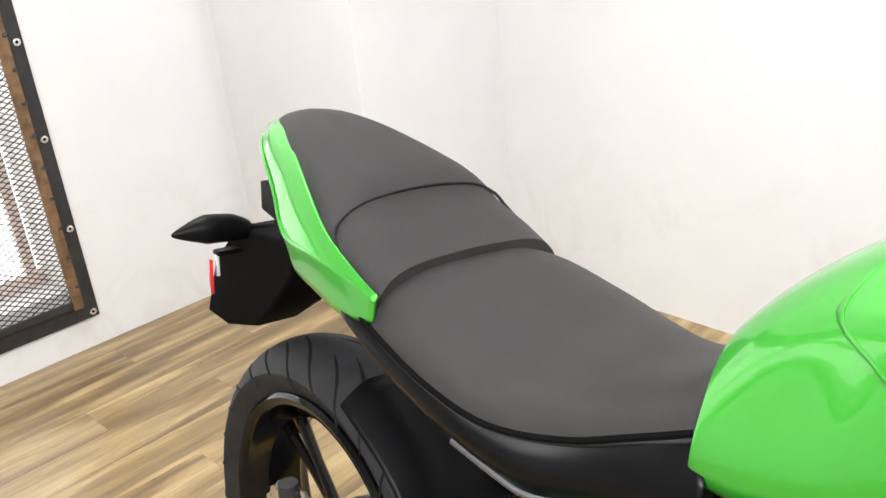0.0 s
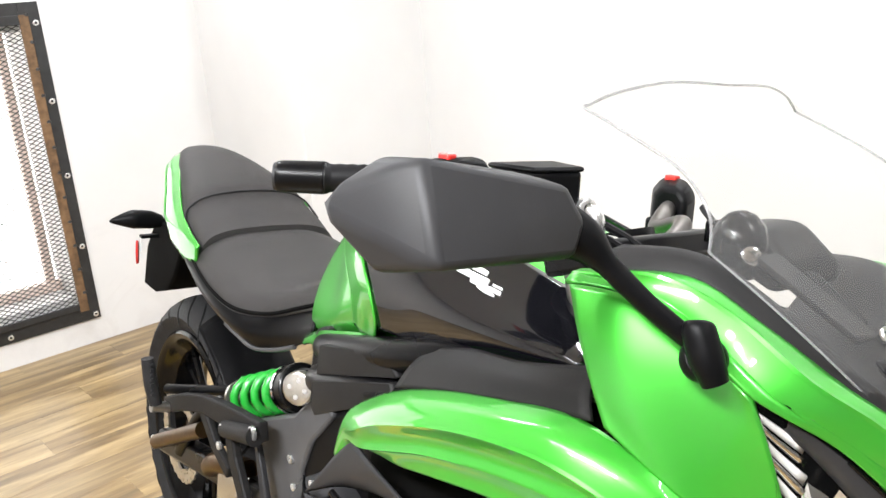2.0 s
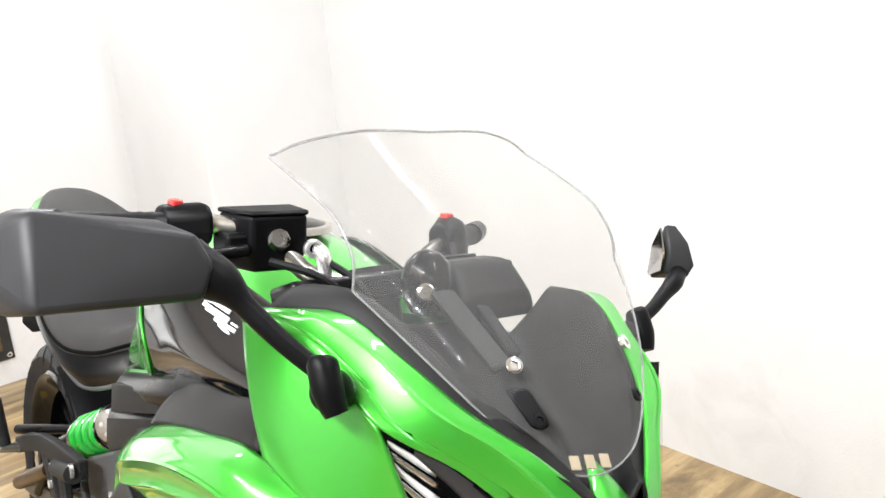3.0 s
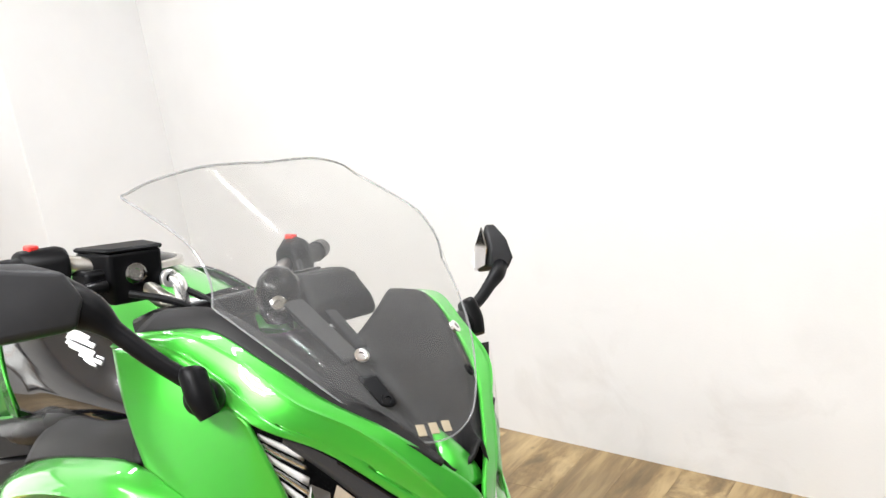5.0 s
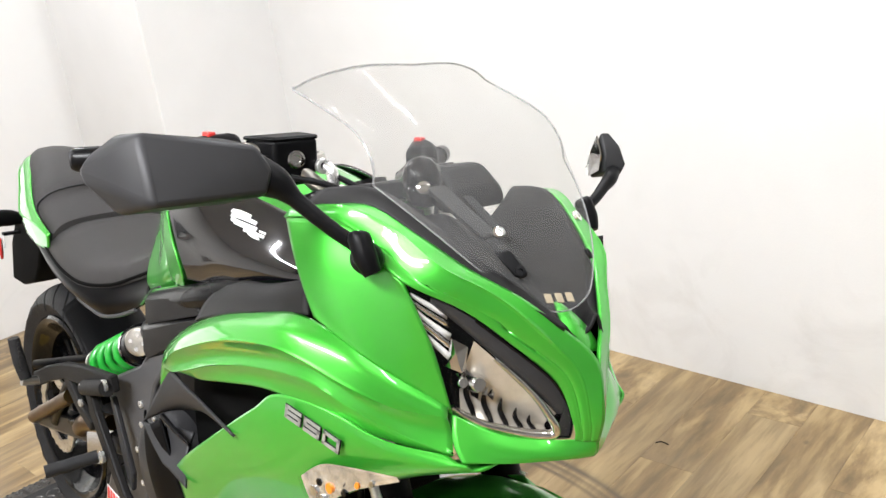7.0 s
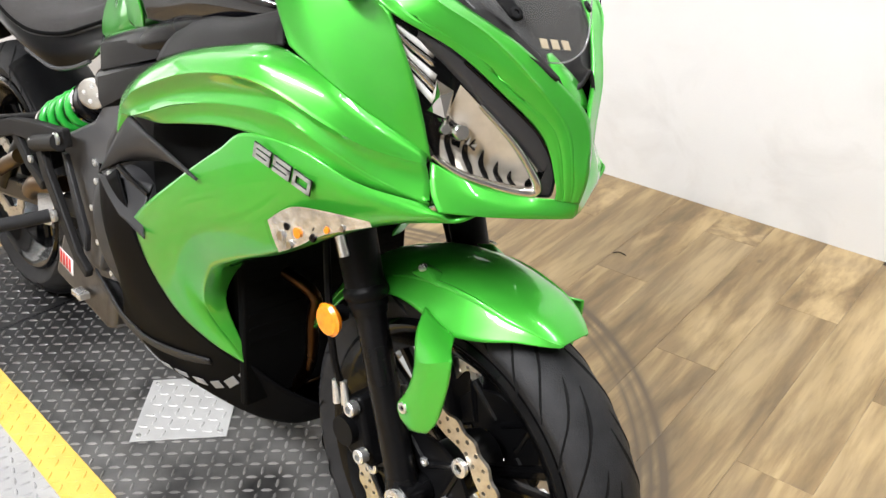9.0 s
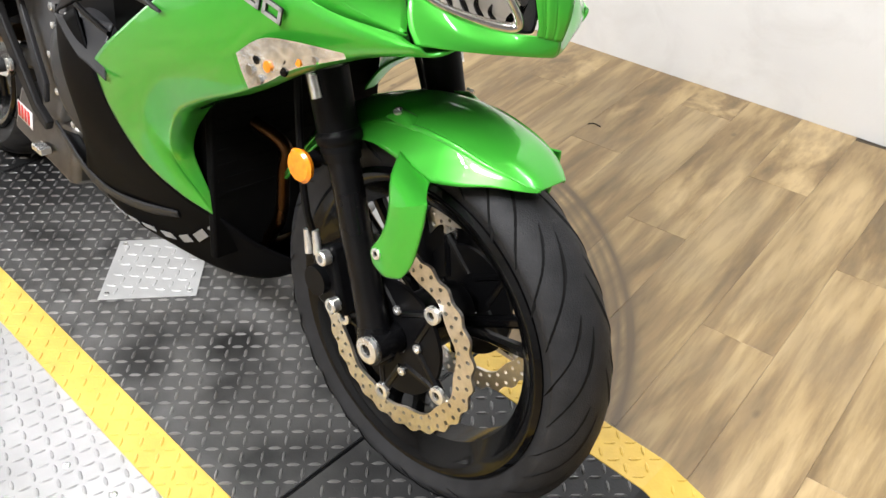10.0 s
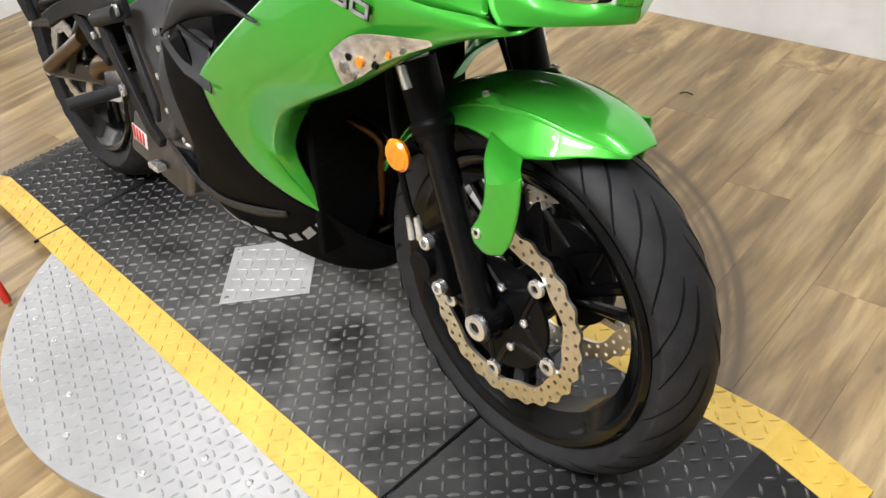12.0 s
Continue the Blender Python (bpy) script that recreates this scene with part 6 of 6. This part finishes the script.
for s, pick in ((-1, lambda g: g), (1, mirrored)):
    TAIL = [[(-0.195, -0.025, 0.957), (-0.205, -0.035, 0.950), (-0.210, -0.042, 0.935), (-0.195, -0.040, 0.900)],
            [(-0.125, -0.058, 0.957), (-0.140, -0.072, 0.945), (-0.150, -0.080, 0.925), (-0.120, -0.078, 0.880)],
            [(-0.035, -0.092, 0.930), (-0.050, -0.104, 0.915), (-0.062, -0.113, 0.886), (-0.035, -0.105, 0.845)],
            [(0.035, -0.118, 0.901), (0.020, -0.130, 0.880), (0.005, -0.139, 0.846), (0.012, -0.132, 0.808)],
            [(0.100, -0.137, 0.870), (0.092, -0.145, 0.857), (0.085, -0.151, 0.840), (0.080, -0.143, 0.795)],
            [(0.165, -0.147, 0.846), (0.158, -0.150, 0.841), (0.150, -0.154, 0.835), (0.150, -0.150, 0.785)],
            [(0.218, -0.149, 0.826), (0.218, -0.151, 0.823), (0.218, -0.153, 0.820), (0.212, -0.152, 0.795)]]
    TAIL = creased(TAIL, 2)
    part("tail_cowl", sheet(pick(TAIL if s < 0 else TAIL[:5]), 5, 5), GREEN, bike, "lime-green tail cowl", solid=0.004, sharp=24)
    COVERS = [[(0.150, -0.140, 0.800), (0.150, -0.150, 0.792), (0.160, -0.152, 0.782), (0.175, -0.146, 0.770)],
              [(0.240, -0.140, 0.790), (0.240, -0.160, 0.772), (0.250, -0.160, 0.750), (0.262, -0.145, 0.735)],
              [(0.330, -0.140, 0.775), (0.330, -0.166, 0.752), (0.345, -0.163, 0.728), (0.360, -0.142, 0.705)],
              [(0.410, -0.130, 0.765), (0.410, -0.158, 0.738), (0.425, -0.155, 0.715), (0.440, -0.136, 0.690)],
              [(0.480, -0.105, 0.770), (0.480, -0.128, 0.744), (0.490, -0.132, 0.722), (0.485, -0.120, 0.697)],
              [(0.545, -0.085, 0.795), (0.545, -0.104, 0.770), (0.555, -0.118, 0.748), (0.552, -0.116, 0.722)],
              [(0.590, -0.070, 0.815), (0.590, -0.090, 0.790), (0.606, -0.112, 0.772), (0.608, -0.116, 0.752)]]
    sc = part("seat_side_cover", sheet(pick(COVERS), 5, 5), SATIN, bike, "black side cover below the seat", solid=0.004)
    part("cover_trim", tube(pick([[(0.345, -0.150, 0.709), (0.400, -0.147, 0.698), (0.440, -0.140, 0.690), (0.485, -0.124, 0.697), (0.552, -0.119, 0.721)]])[0], 0.0042, n=5, sides=8), PIVOTGREY, sc, "grey lower edge")
part("tail_end", hull([(-0.20, y, z) for y, z in ((-0.04, 0.94), (0.04, 0.94), (-0.045, 0.875), (0.045, 0.875))] + [(-0.235, -0.03, 0.925), (-0.235, 0.03, 0.925), (-0.225, -0.03, 0.88), (-0.225, 0.03, 0.88)]), RED, bike, "dark red tail lamp", bevel=0.008)
plate = part("rear_mudguard", hull([(x, s * w, z) for x, w, z in ((-0.08, 0.075, 0.80), (-0.10, 0.07, 0.745), (-0.25, 0.075, 0.79), (-0.20, 0.05, 0.66), (-0.365, 0.06, 0.70), (-0.425, 0.05, 0.595), (-0.37, 0.04, 0.582), (-0.27, 0.04, 0.610)) for s in (-1, 1)]), INNERBLACK, bike, "black number plate holder", bevel=0.006)
for side in (-1, 1):
    sig = part("rear_turn_signal", tube([(-0.225, side * 0.07, 0.790), (-0.228, side * 0.095, 0.796), (-0.230, side * 0.135, 0.799), (-0.232, side * 0.165, 0.798), (-0.233, side * 0.186, 0.797)], [0.014, 0.021, 0.022, 0.012, 0.002], n=5, sides=16), PLASTIC, bike, "black stalk turn signal")
    part("stalk", tube([(-0.215, side * 0.03, 0.786), (-0.222, side * 0.055, 0.788), (-0.226, side * 0.078, 0.791)], [0.011, 0.009, 0.012], sides=12), PLASTIC, sig)
    ref = part("rear_reflector", lathe([(0.0, 0.018), (side * 0.005, 0.019), (side * 0.007, 0.001)], (0, 0, 0), 24), RED, bike, "oval red side reflector")
    ref.matrix_basis = Matrix.Translation((-0.255, side * 0.115, 0.715)) @ Matrix.Rotation(radians(side * 25), 4, "Z") @ Matrix.Diagonal((0.7, 1, 1.5, 1))
    part("reflector_stay", boxed(-0.265, -0.245, min(side * 0.04, side * 0.11), max(side * 0.04, side * 0.11), 0.748, 0.756), PLASTIC, bike, bevel=0.002)
    part("reflector_drop", boxed(-0.258, -0.252, min(side * 0.105, side * 0.110), max(side * 0.105, side * 0.110), 0.715, 0.752), WHITE, bike, "white reflector tab", bevel=0.001)

# ---- frame, engine, running gear ----
engine = part("engine_block", hull([(x, y, z) for x, z in ((0.62, 0.33), (0.60, 0.62), (0.80, 0.72), (1.02, 0.70), (1.05, 0.40), (0.95, 0.22), (0.72, 0.24)) for y in ((-0.135, 0.135) if z > 0.3 else (-0.08, 0.08))]), PLASTIC, bike, "black engine block", bevel=0.015)
# the box reaches past the radiator to fill the shaded hollow with black
part("radiator", boxed(1.050, 1.066, -0.140, 0.190, 0.27, 0.72), INNERBLACK, bike, "black radiator, widened to stand for the dark hollow around it", bevel=0.004)
for k in range(14):
    part("radiator_fin", boxed(1.0662, 1.0672, -0.130, 0.180, 0.380 + 0.024 * k, 0.386 + 0.024 * k), INNERBLACK, bike, smooth=False)
for y in (-0.08, 0.08):
    part("header_pipe", tube([(1.00, y, 0.50), (1.112, y * 0.6, 0.47), (1.118, y * 0.6, 0.42), (1.09, y * 0.5, 0.31), (0.98, y * 0.5, 0.20), (0.80, y * 0.5, 0.175)], 0.0105, n=6, sides=14), DARKBRONZE, bike, "heat-tinted exhaust header")
clutch = part("clutch_cover", lathe([(-0.130, 0.112), (-0.165, 0.110), (-0.180, 0.098), (-0.190, 0.070), (-0.192, 0.001)], (0.745, 0, 0.470), 48), GREYPLASTIC, bike, "dark grey round clutch cover")
for k in range(7):
    a = radians(100 + 36 * k)
    bolt_head((0.745 + 0.104 * math.cos(a), -0.176, 0.470 + 0.104 * math.sin(a)), 0.006, clutch, depth=0.004)
for side in (-1, 1):
    for a, b, c, d in (((0.66, 0.120, 0.755), (0.76, 0.158, 0.785), (0.98, 0.172, 0.845), (1.22, 0.13, 0.905)), ((0.655, 0.125, 0.700), (0.74, 0.165, 0.735), (0.95, 0.176, 0.785), (1.20, 0.13, 0.85))):
        flip = lambda p: (p[0], side * p[1], p[2])
        part("frame_tube", tube([flip(a), flip(b), flip(c), flip(d)], 0.0225, n=6, sides=18), SATIN, bike, "black steel frame tube")
    part("frame_joint", hull([(x, side * y, z) for x, z in ((0.635, 0.70), (0.655, 0.785), (0.70, 0.80), (0.74, 0.76), (0.735, 0.685), (0.69, 0.645), (0.645, 0.64)) for y in (0.09, 0.140)]), SATIN, bike, bevel=0.010, segments=3)
    cover = [[(1.005, side * 0.180, 0.862), (1.09, side * 0.186, 0.888), (1.17, side * 0.192, 0.900), (1.28, side * 0.198, 0.930)],
             [(0.996, side * 0.200, 0.842), (1.09, side * 0.208, 0.870), (1.18, side * 0.213, 0.890), (1.285, side * 0.216, 0.915)],
             [(0.985, side * 0.212, 0.815), (1.09, side * 0.222, 0.848), (1.19, side * 0.226, 0.873), (1.30, side * 0.228, 0.895)]]
    part("frame_cover", sheet(cover, 5, 4), DASHBLACK, bike, "soft black frame cover", solid=0.005)
    for pts, y0 in ((((0.752, 0.752), (0.760, 0.797), (0.800, 0.806), (0.930, 0.838), (0.955, 0.812), (0.800, 0.766)), 0.190), (((0.748, 0.706), (0.752, 0.744), (0.800, 0.760), (0.950, 0.806), (0.960, 0.786), (0.860, 0.745), (0.760, 0.695)), 0.196)):
        part("frame_shield", hull([(x, side * y, z) for x, z in pts for y in (0.12, y0)] + [(sum(p[0] for p in pts) / len(pts), side * (y0 + 0.008), sum(p[1] for p in pts) / len(pts))]), DASHBLACK, bike, "soft black faceted frame shield", bevel=0.004)
    side_plate = part("pivot_plate", slab([(0.445, 0.560), (0.60, 0.628), (0.68, 0.70), (0.72, 0.665), (0.655, 0.60), (0.625, 0.54), (0.610, 0.40), (0.56, 0.315), (0.50, 0.318), (0.47, 0.43)], side * 0.118, side * 0.142), PIVOTGREY, bike, "grey cast pivot plate", bevel=0.006)
    bolt_head((0.592, side * 0.142, 0.548), 0.0075, side_plate, way=(0, side, 0), depth=0.004)
    # footrest hanger
    bm = ribbon([(0.128, 0.484, 0.034), (0.22, 0.522, 0.034), (0.325, 0.556, 0.034), (0.43, 0.572, 0.042), (0.572, 0.594, 0.034)], side * 0.172, side * 0.190)
    ribbon([(0.425, 0.575, 0.030), (0.452, 0.50, 0.034), (0.505, 0.43, 0.032), (0.560, 0.36, 0.026), (0.602, 0.338, 0.022)], side * 0.170, side * 0.186, bm)
    ribbon([(0.30, 0.545, 0.028), (0.365, 0.490, 0.026), (0.430, 0.462, 0.026)], side * 0.170, side * 0.184, bm)
    hang = part("footrest_hanger", bm, DASHBLACK, bike, "soft black cast footrest hanger", smooth=False, bevel=0.004)
    part("hanger_boss", rod((0.440, side * 0.188, 0.552), (0.572, side * 0.196, 0.590), 0.016, 18), DASHBLACK, hang)
    part("hanger_stay", rod((0.135, side * 0.185, 0.520), (0.30, side * 0.120, 0.560), 0.010, 14), BLACKMETAL, hang)
    # a black tube; the brown floor it reflects is put into its colour
    part("lower_stay", rod((-0.04, side * 0.150, 0.330), (0.235, side * 0.150, 0.463), 0.0165, 18), BRONZE, hang, "dark tube with the floor's brown reflection in its colour")
    for x, z, r in ((0.566, 0.594, 0.012), (0.445, 0.556, 0.0085), (0.432, 0.520, 0.0075), (0.136, 0.486, 0.009)):
        bolt_head((x, side * (0.196 if x > 0.4 else 0.190), z), r, hang, way=(0, side, 0), depth=0.005)
    part("heel_guard", slab([(0.51, 0.55), (0.525, 0.55), (0.585, 0.41), (0.575, 0.37), (0.555, 0.40)], side * 0.160, side * 0.171), GREYPLASTIC, hang, bevel=0.003)
    part("rider_footrest", rod((0.47, side * 0.19, 0.415), (0.445, side * 0.285, 0.405), 0.013, 16), RUBBER, hang, "black rubber footrest")
    bolt_head((0.50, side * 0.19, 0.425), 0.012, hang, way=(0, side, 0), depth=0.006)
    part("passenger_footrest", tube([(0.155, side * 0.215, 0.500), (0.150, side * 0.222, 0.54), (0.148, side * 0.228, 0.595)], [0.012, 0.014, 0.012], n=4, sides=14), RUBBER, hang, "folded passenger footrest")
    for k in range(7):
        part("footrest_rib", rod((0.138, side * 0.224, 0.525 + 0.01 * k), (0.165, side * 0.224, 0.525 + 0.01 * k), 0.0035, 6), RUBBER, hang)
    part("hanger_pin", rod((0.155, side * 0.185, 0.488), (0.155, side * 0.225, 0.496), 0.010, 14), STEEL, hang)
    arm = part("swingarm", hull([(0.52, side * 0.135, 0.40), (0.52, side * 0.10, 0.40), (0.52, side * 0.135, 0.45), (0.52, side * 0.10, 0.45), (-0.08, side * 0.135, 0.288), (-0.08, side * 0.10, 0.288), (-0.08, side * 0.135, 0.342), (-0.08, side * 0.10, 0.342)]), BLACKMETAL, bike, "black swingarm", bevel=0.008)
    bolt_head((-0.07, side * 0.137, 0.316), 0.016, arm, way=(0, side, 0), depth=0.012, name="axle_nut")
    part("swingarm_stay", tube([(0.06, side * 0.13, 0.345), (0.18, side * 0.125, 0.475), (0.30, side * 0.115, 0.545)], 0.016, sides=12), BLACKMETAL, arm)
# rear brake disc and hugger
part("rear_brake_disc", petal_disc((-0.07, -0.085, 0.316), 0.108, 0.078, 48, 0.005), DISCSTEEL, rear, "petal rear brake disc", smooth=False, solid=0.005)
HUG = []
for dd in (20, 45, 70, 95):
    a = radians(dd)
    rr = 0.328
    HUG.append([(-0.07 + rr * math.cos(a), y, 0.316 + (rr + (0.006 if abs(y) < 0.05 else -0.02)) * math.sin(a)) for y in (-0.085, -0.045, 0, 0.045, 0.085)])
part("hugger", sheet(HUG[:3], 4, 4), PLASTIC, bike, "black rear tyre hugger", solid=0.003)
# shock with a green spring
S0, S1 = Vector((0.285, -0.105, 0.535)), Vector((0.60, -0.112, 0.670))
way = (S1 - S0).normalized()
shock = part("rear_shock", rod(S0, S1 - way * 0.02, 0.017, 18), BLACKMETAL, bike, "side-mounted rear shock with a green spring")
part("shock_eye", rod(S0 - way * 0.012, S0 + way * 0.02, 0.022, 16), BOLT, shock)
coil, side_v = [], way.cross(Vector((0, 1, 0))).normalized()
up_v = side_v.cross(way)
for k in range(4 * 14 + 8):
    a = 2 * math.pi * k / 14
    coil.append(S0 + way * (0.042 + 0.226 * k / 63) + 0.033 * (math.cos(a) * side_v + math.sin(a) * up_v))
part("spring", tube(coil, 0.0080, n=1, sides=10), SPRING, shock, "lime-green coil spring")
part("spring_collar", tube([S0 + way * 0.276, S0 + way * 0.284, S0 + way * 0.286, S0 + way * 0.302, S0 + way * 0.306], [0.038, 0.038, 0.041, 0.041, 0.036], n=2, sides=28), BLACKMETAL, shock, "notched preload collar")
part("spring_ring", rod(S0 + way * 0.270, S0 + way * 0.279, 0.042, 28), CHROME, shock)
part("shock_cap", tube([S0 + way * 0.304, S0 + way * 0.312, S0 + way * 0.335], [0.028, 0.032, 0.026], n=2, sides=28), BLACKMETAL, shock)
cap = Vector((0.634, -0.146, 0.686))
knob_way = Vector((0.55, -0.80, 0.12)).normalized()
knob = part("shock_knob", tube([cap, cap + knob_way * 0.004, cap + knob_way * 0.016, cap + knob_way * 0.019], [0.024, 0.0265, 0.0265, 0.022], n=3, sides=36), STEEL, shock, "polished aluminium shock end")
for k in range(4):
    a = radians(45 + 90 * k)
    kx = knob_way.orthogonal().normalized()
    spot = cap + knob_way * 0.0185 + 0.013 * (math.cos(a) * kx + math.sin(a) * knob_way.cross(kx))
    part("knob_dimple", tube([spot, spot + knob_way * 0.001], [0.0045, 0.004], sides=12), CHROME, knob)
part("spring_seat", rod(S0 + way * 0.030, S0 + way * 0.043, 0.034, 24), STEEL, shock)
# muffler under the engine and its end cap
muf = part("muffler", hull([(x, y, z) for x, y, z in ((0.60, -0.15, 0.20), (0.60, -0.13, 0.32), (0.60, 0.0, 0.34), (0.60, 0.0, 0.18), (0.36, -0.155, 0.245), (0.36, -0.13, 0.33), (0.36, -0.02, 0.34), (0.36, -0.02, 0.22))]), DARKSTEEL, bike, "short steel under-engine muffler", bevel=0.015)
label_grid = [[(0.415, -0.1575, 0.322), (0.475, -0.1575, 0.312)], [(0.415, -0.1605, 0.288), (0.475, -0.1605, 0.278)]]
sticker = part("muffler_label", sheet(label_grid, 3, 3), WHITE, muf, "white warning label with red bars", solid=0.001)
for k in range(4):
    x = 0.420 + 0.013 * k
    part("label_mark", sheet([[(x, -0.1590, 0.319 - 0.0022 * k), (x + 0.008, -0.1590, 0.3175 - 0.0022 * k)], [(x, -0.1617, 0.292 - 0.0022 * k), (x + 0.008, -0.1617, 0.2905 - 0.0022 * k)]], 2, 2), CARD, sticker, "plain red lettering bar", solid=0.001)
part("muffler_cover", hull([(0.30, -0.15, 0.40), (0.33, -0.165, 0.345), (0.40, -0.165, 0.36), (0.42, -0.155, 0.43), (0.36, -0.14, 0.46), (0.31, -0.11, 0.40), (0.40, -0.11, 0.42)]), CHROME, bike, "polished muffler end cap", bevel=0.006)
part("exhaust_tip", tube([(0.24, -0.135, 0.385), (0.30, -0.14, 0.42), (0.40, -0.13, 0.44)], 0.022, n=4, sides=16), BRONZE, bike, "bronze-tinted pipe")
part("silver_clip", boxed(0.485, 0.525, -0.172, -0.150, 0.245, 0.258), BOLT, bike, smooth=False, bevel=0.002)
part("side_stand", tube([(0.62, 0.12, 0.27), (0.60, 0.20, 0.12), (0.585, 0.262, -0.036)], [0.014, 0.012, 0.012], n=4, sides=12), BLACKMETAL, bike, "black side stand")
part("stand_foot", boxed(0.555, 0.615, 0.245, 0.285, -0.050, -0.040), BLACKMETAL, bike, bevel=0.003)
part("under_tray", hull([(x, y, z) for x, z in ((0.0, 0.80), (0.18, 0.76), (0.6, 0.72), (0.6, 0.76), (0.15, 0.83), (-0.15, 0.88), (-0.15, 0.84)) for y in (-0.085, 0.085)]), PLASTIC, bike)
part("air_box", hull([(x, y, z) for x, z in ((0.62, 0.60), (0.62, 0.74), (1.15, 0.84), (1.15, 0.70)) for y in (-0.11, 0.11)]), PLASTIC, bike)
part("head_stock", rod(on_fork(0.50, 0, -0.03), on_fork(0.76, 0, -0.03), 0.035, 20), BLACKMETAL, bike)
part("inner_shroud", hull([(x, y, z) for x, z in ((1.12, 0.76), (1.26, 0.91), (1.40, 0.85), (1.40, 0.80), (1.25, 0.70)) for y in (-0.12, 0.12)]), PLASTIC, bike)
# badge that can be read on the side fairing
DIGITS = {"6": ((0, 0, 0, 1), (0, 0, 1, 0), (0, 1, 1, 1), (0, 0.5, 1, 0.5), (1, 0, 1, 0.5)), "5": ((0, 0, 1, 0), (1, 0, 1, 0.5), (0, 0.5, 1, 0.5), (0, 0.5, 0, 1), (0, 1, 1, 1)), "0": ((0, 0, 1, 0), (1, 0, 1, 1), (0, 1, 1, 1), (0, 0, 0, 1))}
PLATE = facing((1.319, -0.2445, 0.765), (0.083, 0.006, -0.016), (0.02, -0.05, 1.0))
SLANT = PLATE @ Matrix(((1, 0.25, 0, 0), (0, 1, 0, 0), (0, 0, 1, 0), (0, 0, 0, 1)))
badge = empty("badge", "", "")
badge.parent = bike
badge["label"] = "squared silver model number badge"
for nm, mat, half, z0, z1, text in (("digit_outline", GREYPLASTIC, 0.0027, -0.0010, 0.0006, "dark outline of the digit"), ("digit", BADGE, 0.0021, 0.0, 0.0014, "squared silver digit")):
    for k, digit in enumerate("650"):
        bm = bmesh.new()
        for x0, y0, x1, y1 in DIGITS[digit]:
            ax, ay, bx, by = (k - 1) * 0.031 - 0.011 + 0.022 * x0, 0.0145 * (y0 - 0.5), (k - 1) * 0.031 - 0.011 + 0.022 * x1, 0.0145 * (y1 - 0.5)
            box(bm, ax - half, bx + half, ay - half, by + half, z0, z1)
        part(nm, bm, mat, badge, text, smooth=False).matrix_basis = SLANT


# ---- floor planks, last of the large pieces ----
PW, PL = 0.152, 0.92
bm = boxed(-PW / 2 + 0.0002, PW / 2 - 0.0002, -PL / 2 + 0.0002, PL / 2 - 0.0002, -0.004, 0)
bmesh.ops.bevel(bm, geom=[e for e in bm.edges if all(v.co.z > -0.001 for v in e.verts)], offset=0.0003, segments=1, affect="EDGES")
plank_mesh = bpy.data.meshes.new("plank")
bm.to_mesh(plank_mesh)
bm.free()
plank_mesh.materials.append(WOOD)
ALONG = Matrix.Rotation(math.atan(0.095), 4, "Z")
UNTURN = ALONG.inverted()
for i in range(-18, 33):
    for j in range(-5, 4):
        low, high = (j + (i * 0.37) % 1.0 - 0.5) * PL, (j + (i * 0.37) % 1.0 + 0.5) * PL
        spot = ALONG @ Vector((i * PW, (low + high) / 2, 0))
        north = (UNTURN @ Vector((spot.x, 1.553 + 0.038 * spot.x, 0))).y + 0.006
        south = (UNTURN @ Vector((spot.x, -3.19, 0))).y
        low, high = max(low, south), min(high, north)
        at = ALONG @ Vector((i * PW, (low + high) / 2, FLOOR))
        if high - low < 0.03 or at.x < -1.845 - 0.095 * at.y - 0.06 or at.x > 4.33:
            continue
        ob = new("plank", plank_mesh)
        ob.parent = floor
        ob.matrix_world = Matrix.Translation(at) @ ALONG @ Matrix.Rotation(math.pi * ((i * 7 + j * 3) % 2), 4, "Z") @ Matrix.Diagonal((1, (high - low) / PL, 1, 1))
# a curled splinter lying on the floor
tagged(part("splinter", tube([(0.885, 1.17, FLOOR + 0.002), (0.9, 1.178, FLOOR + 0.006), (0.92, 1.18, FLOOR + 0.003)], 0.0016, sides=6), PLASTIC), "small dark curled scrap lying on the floor", "scrap")
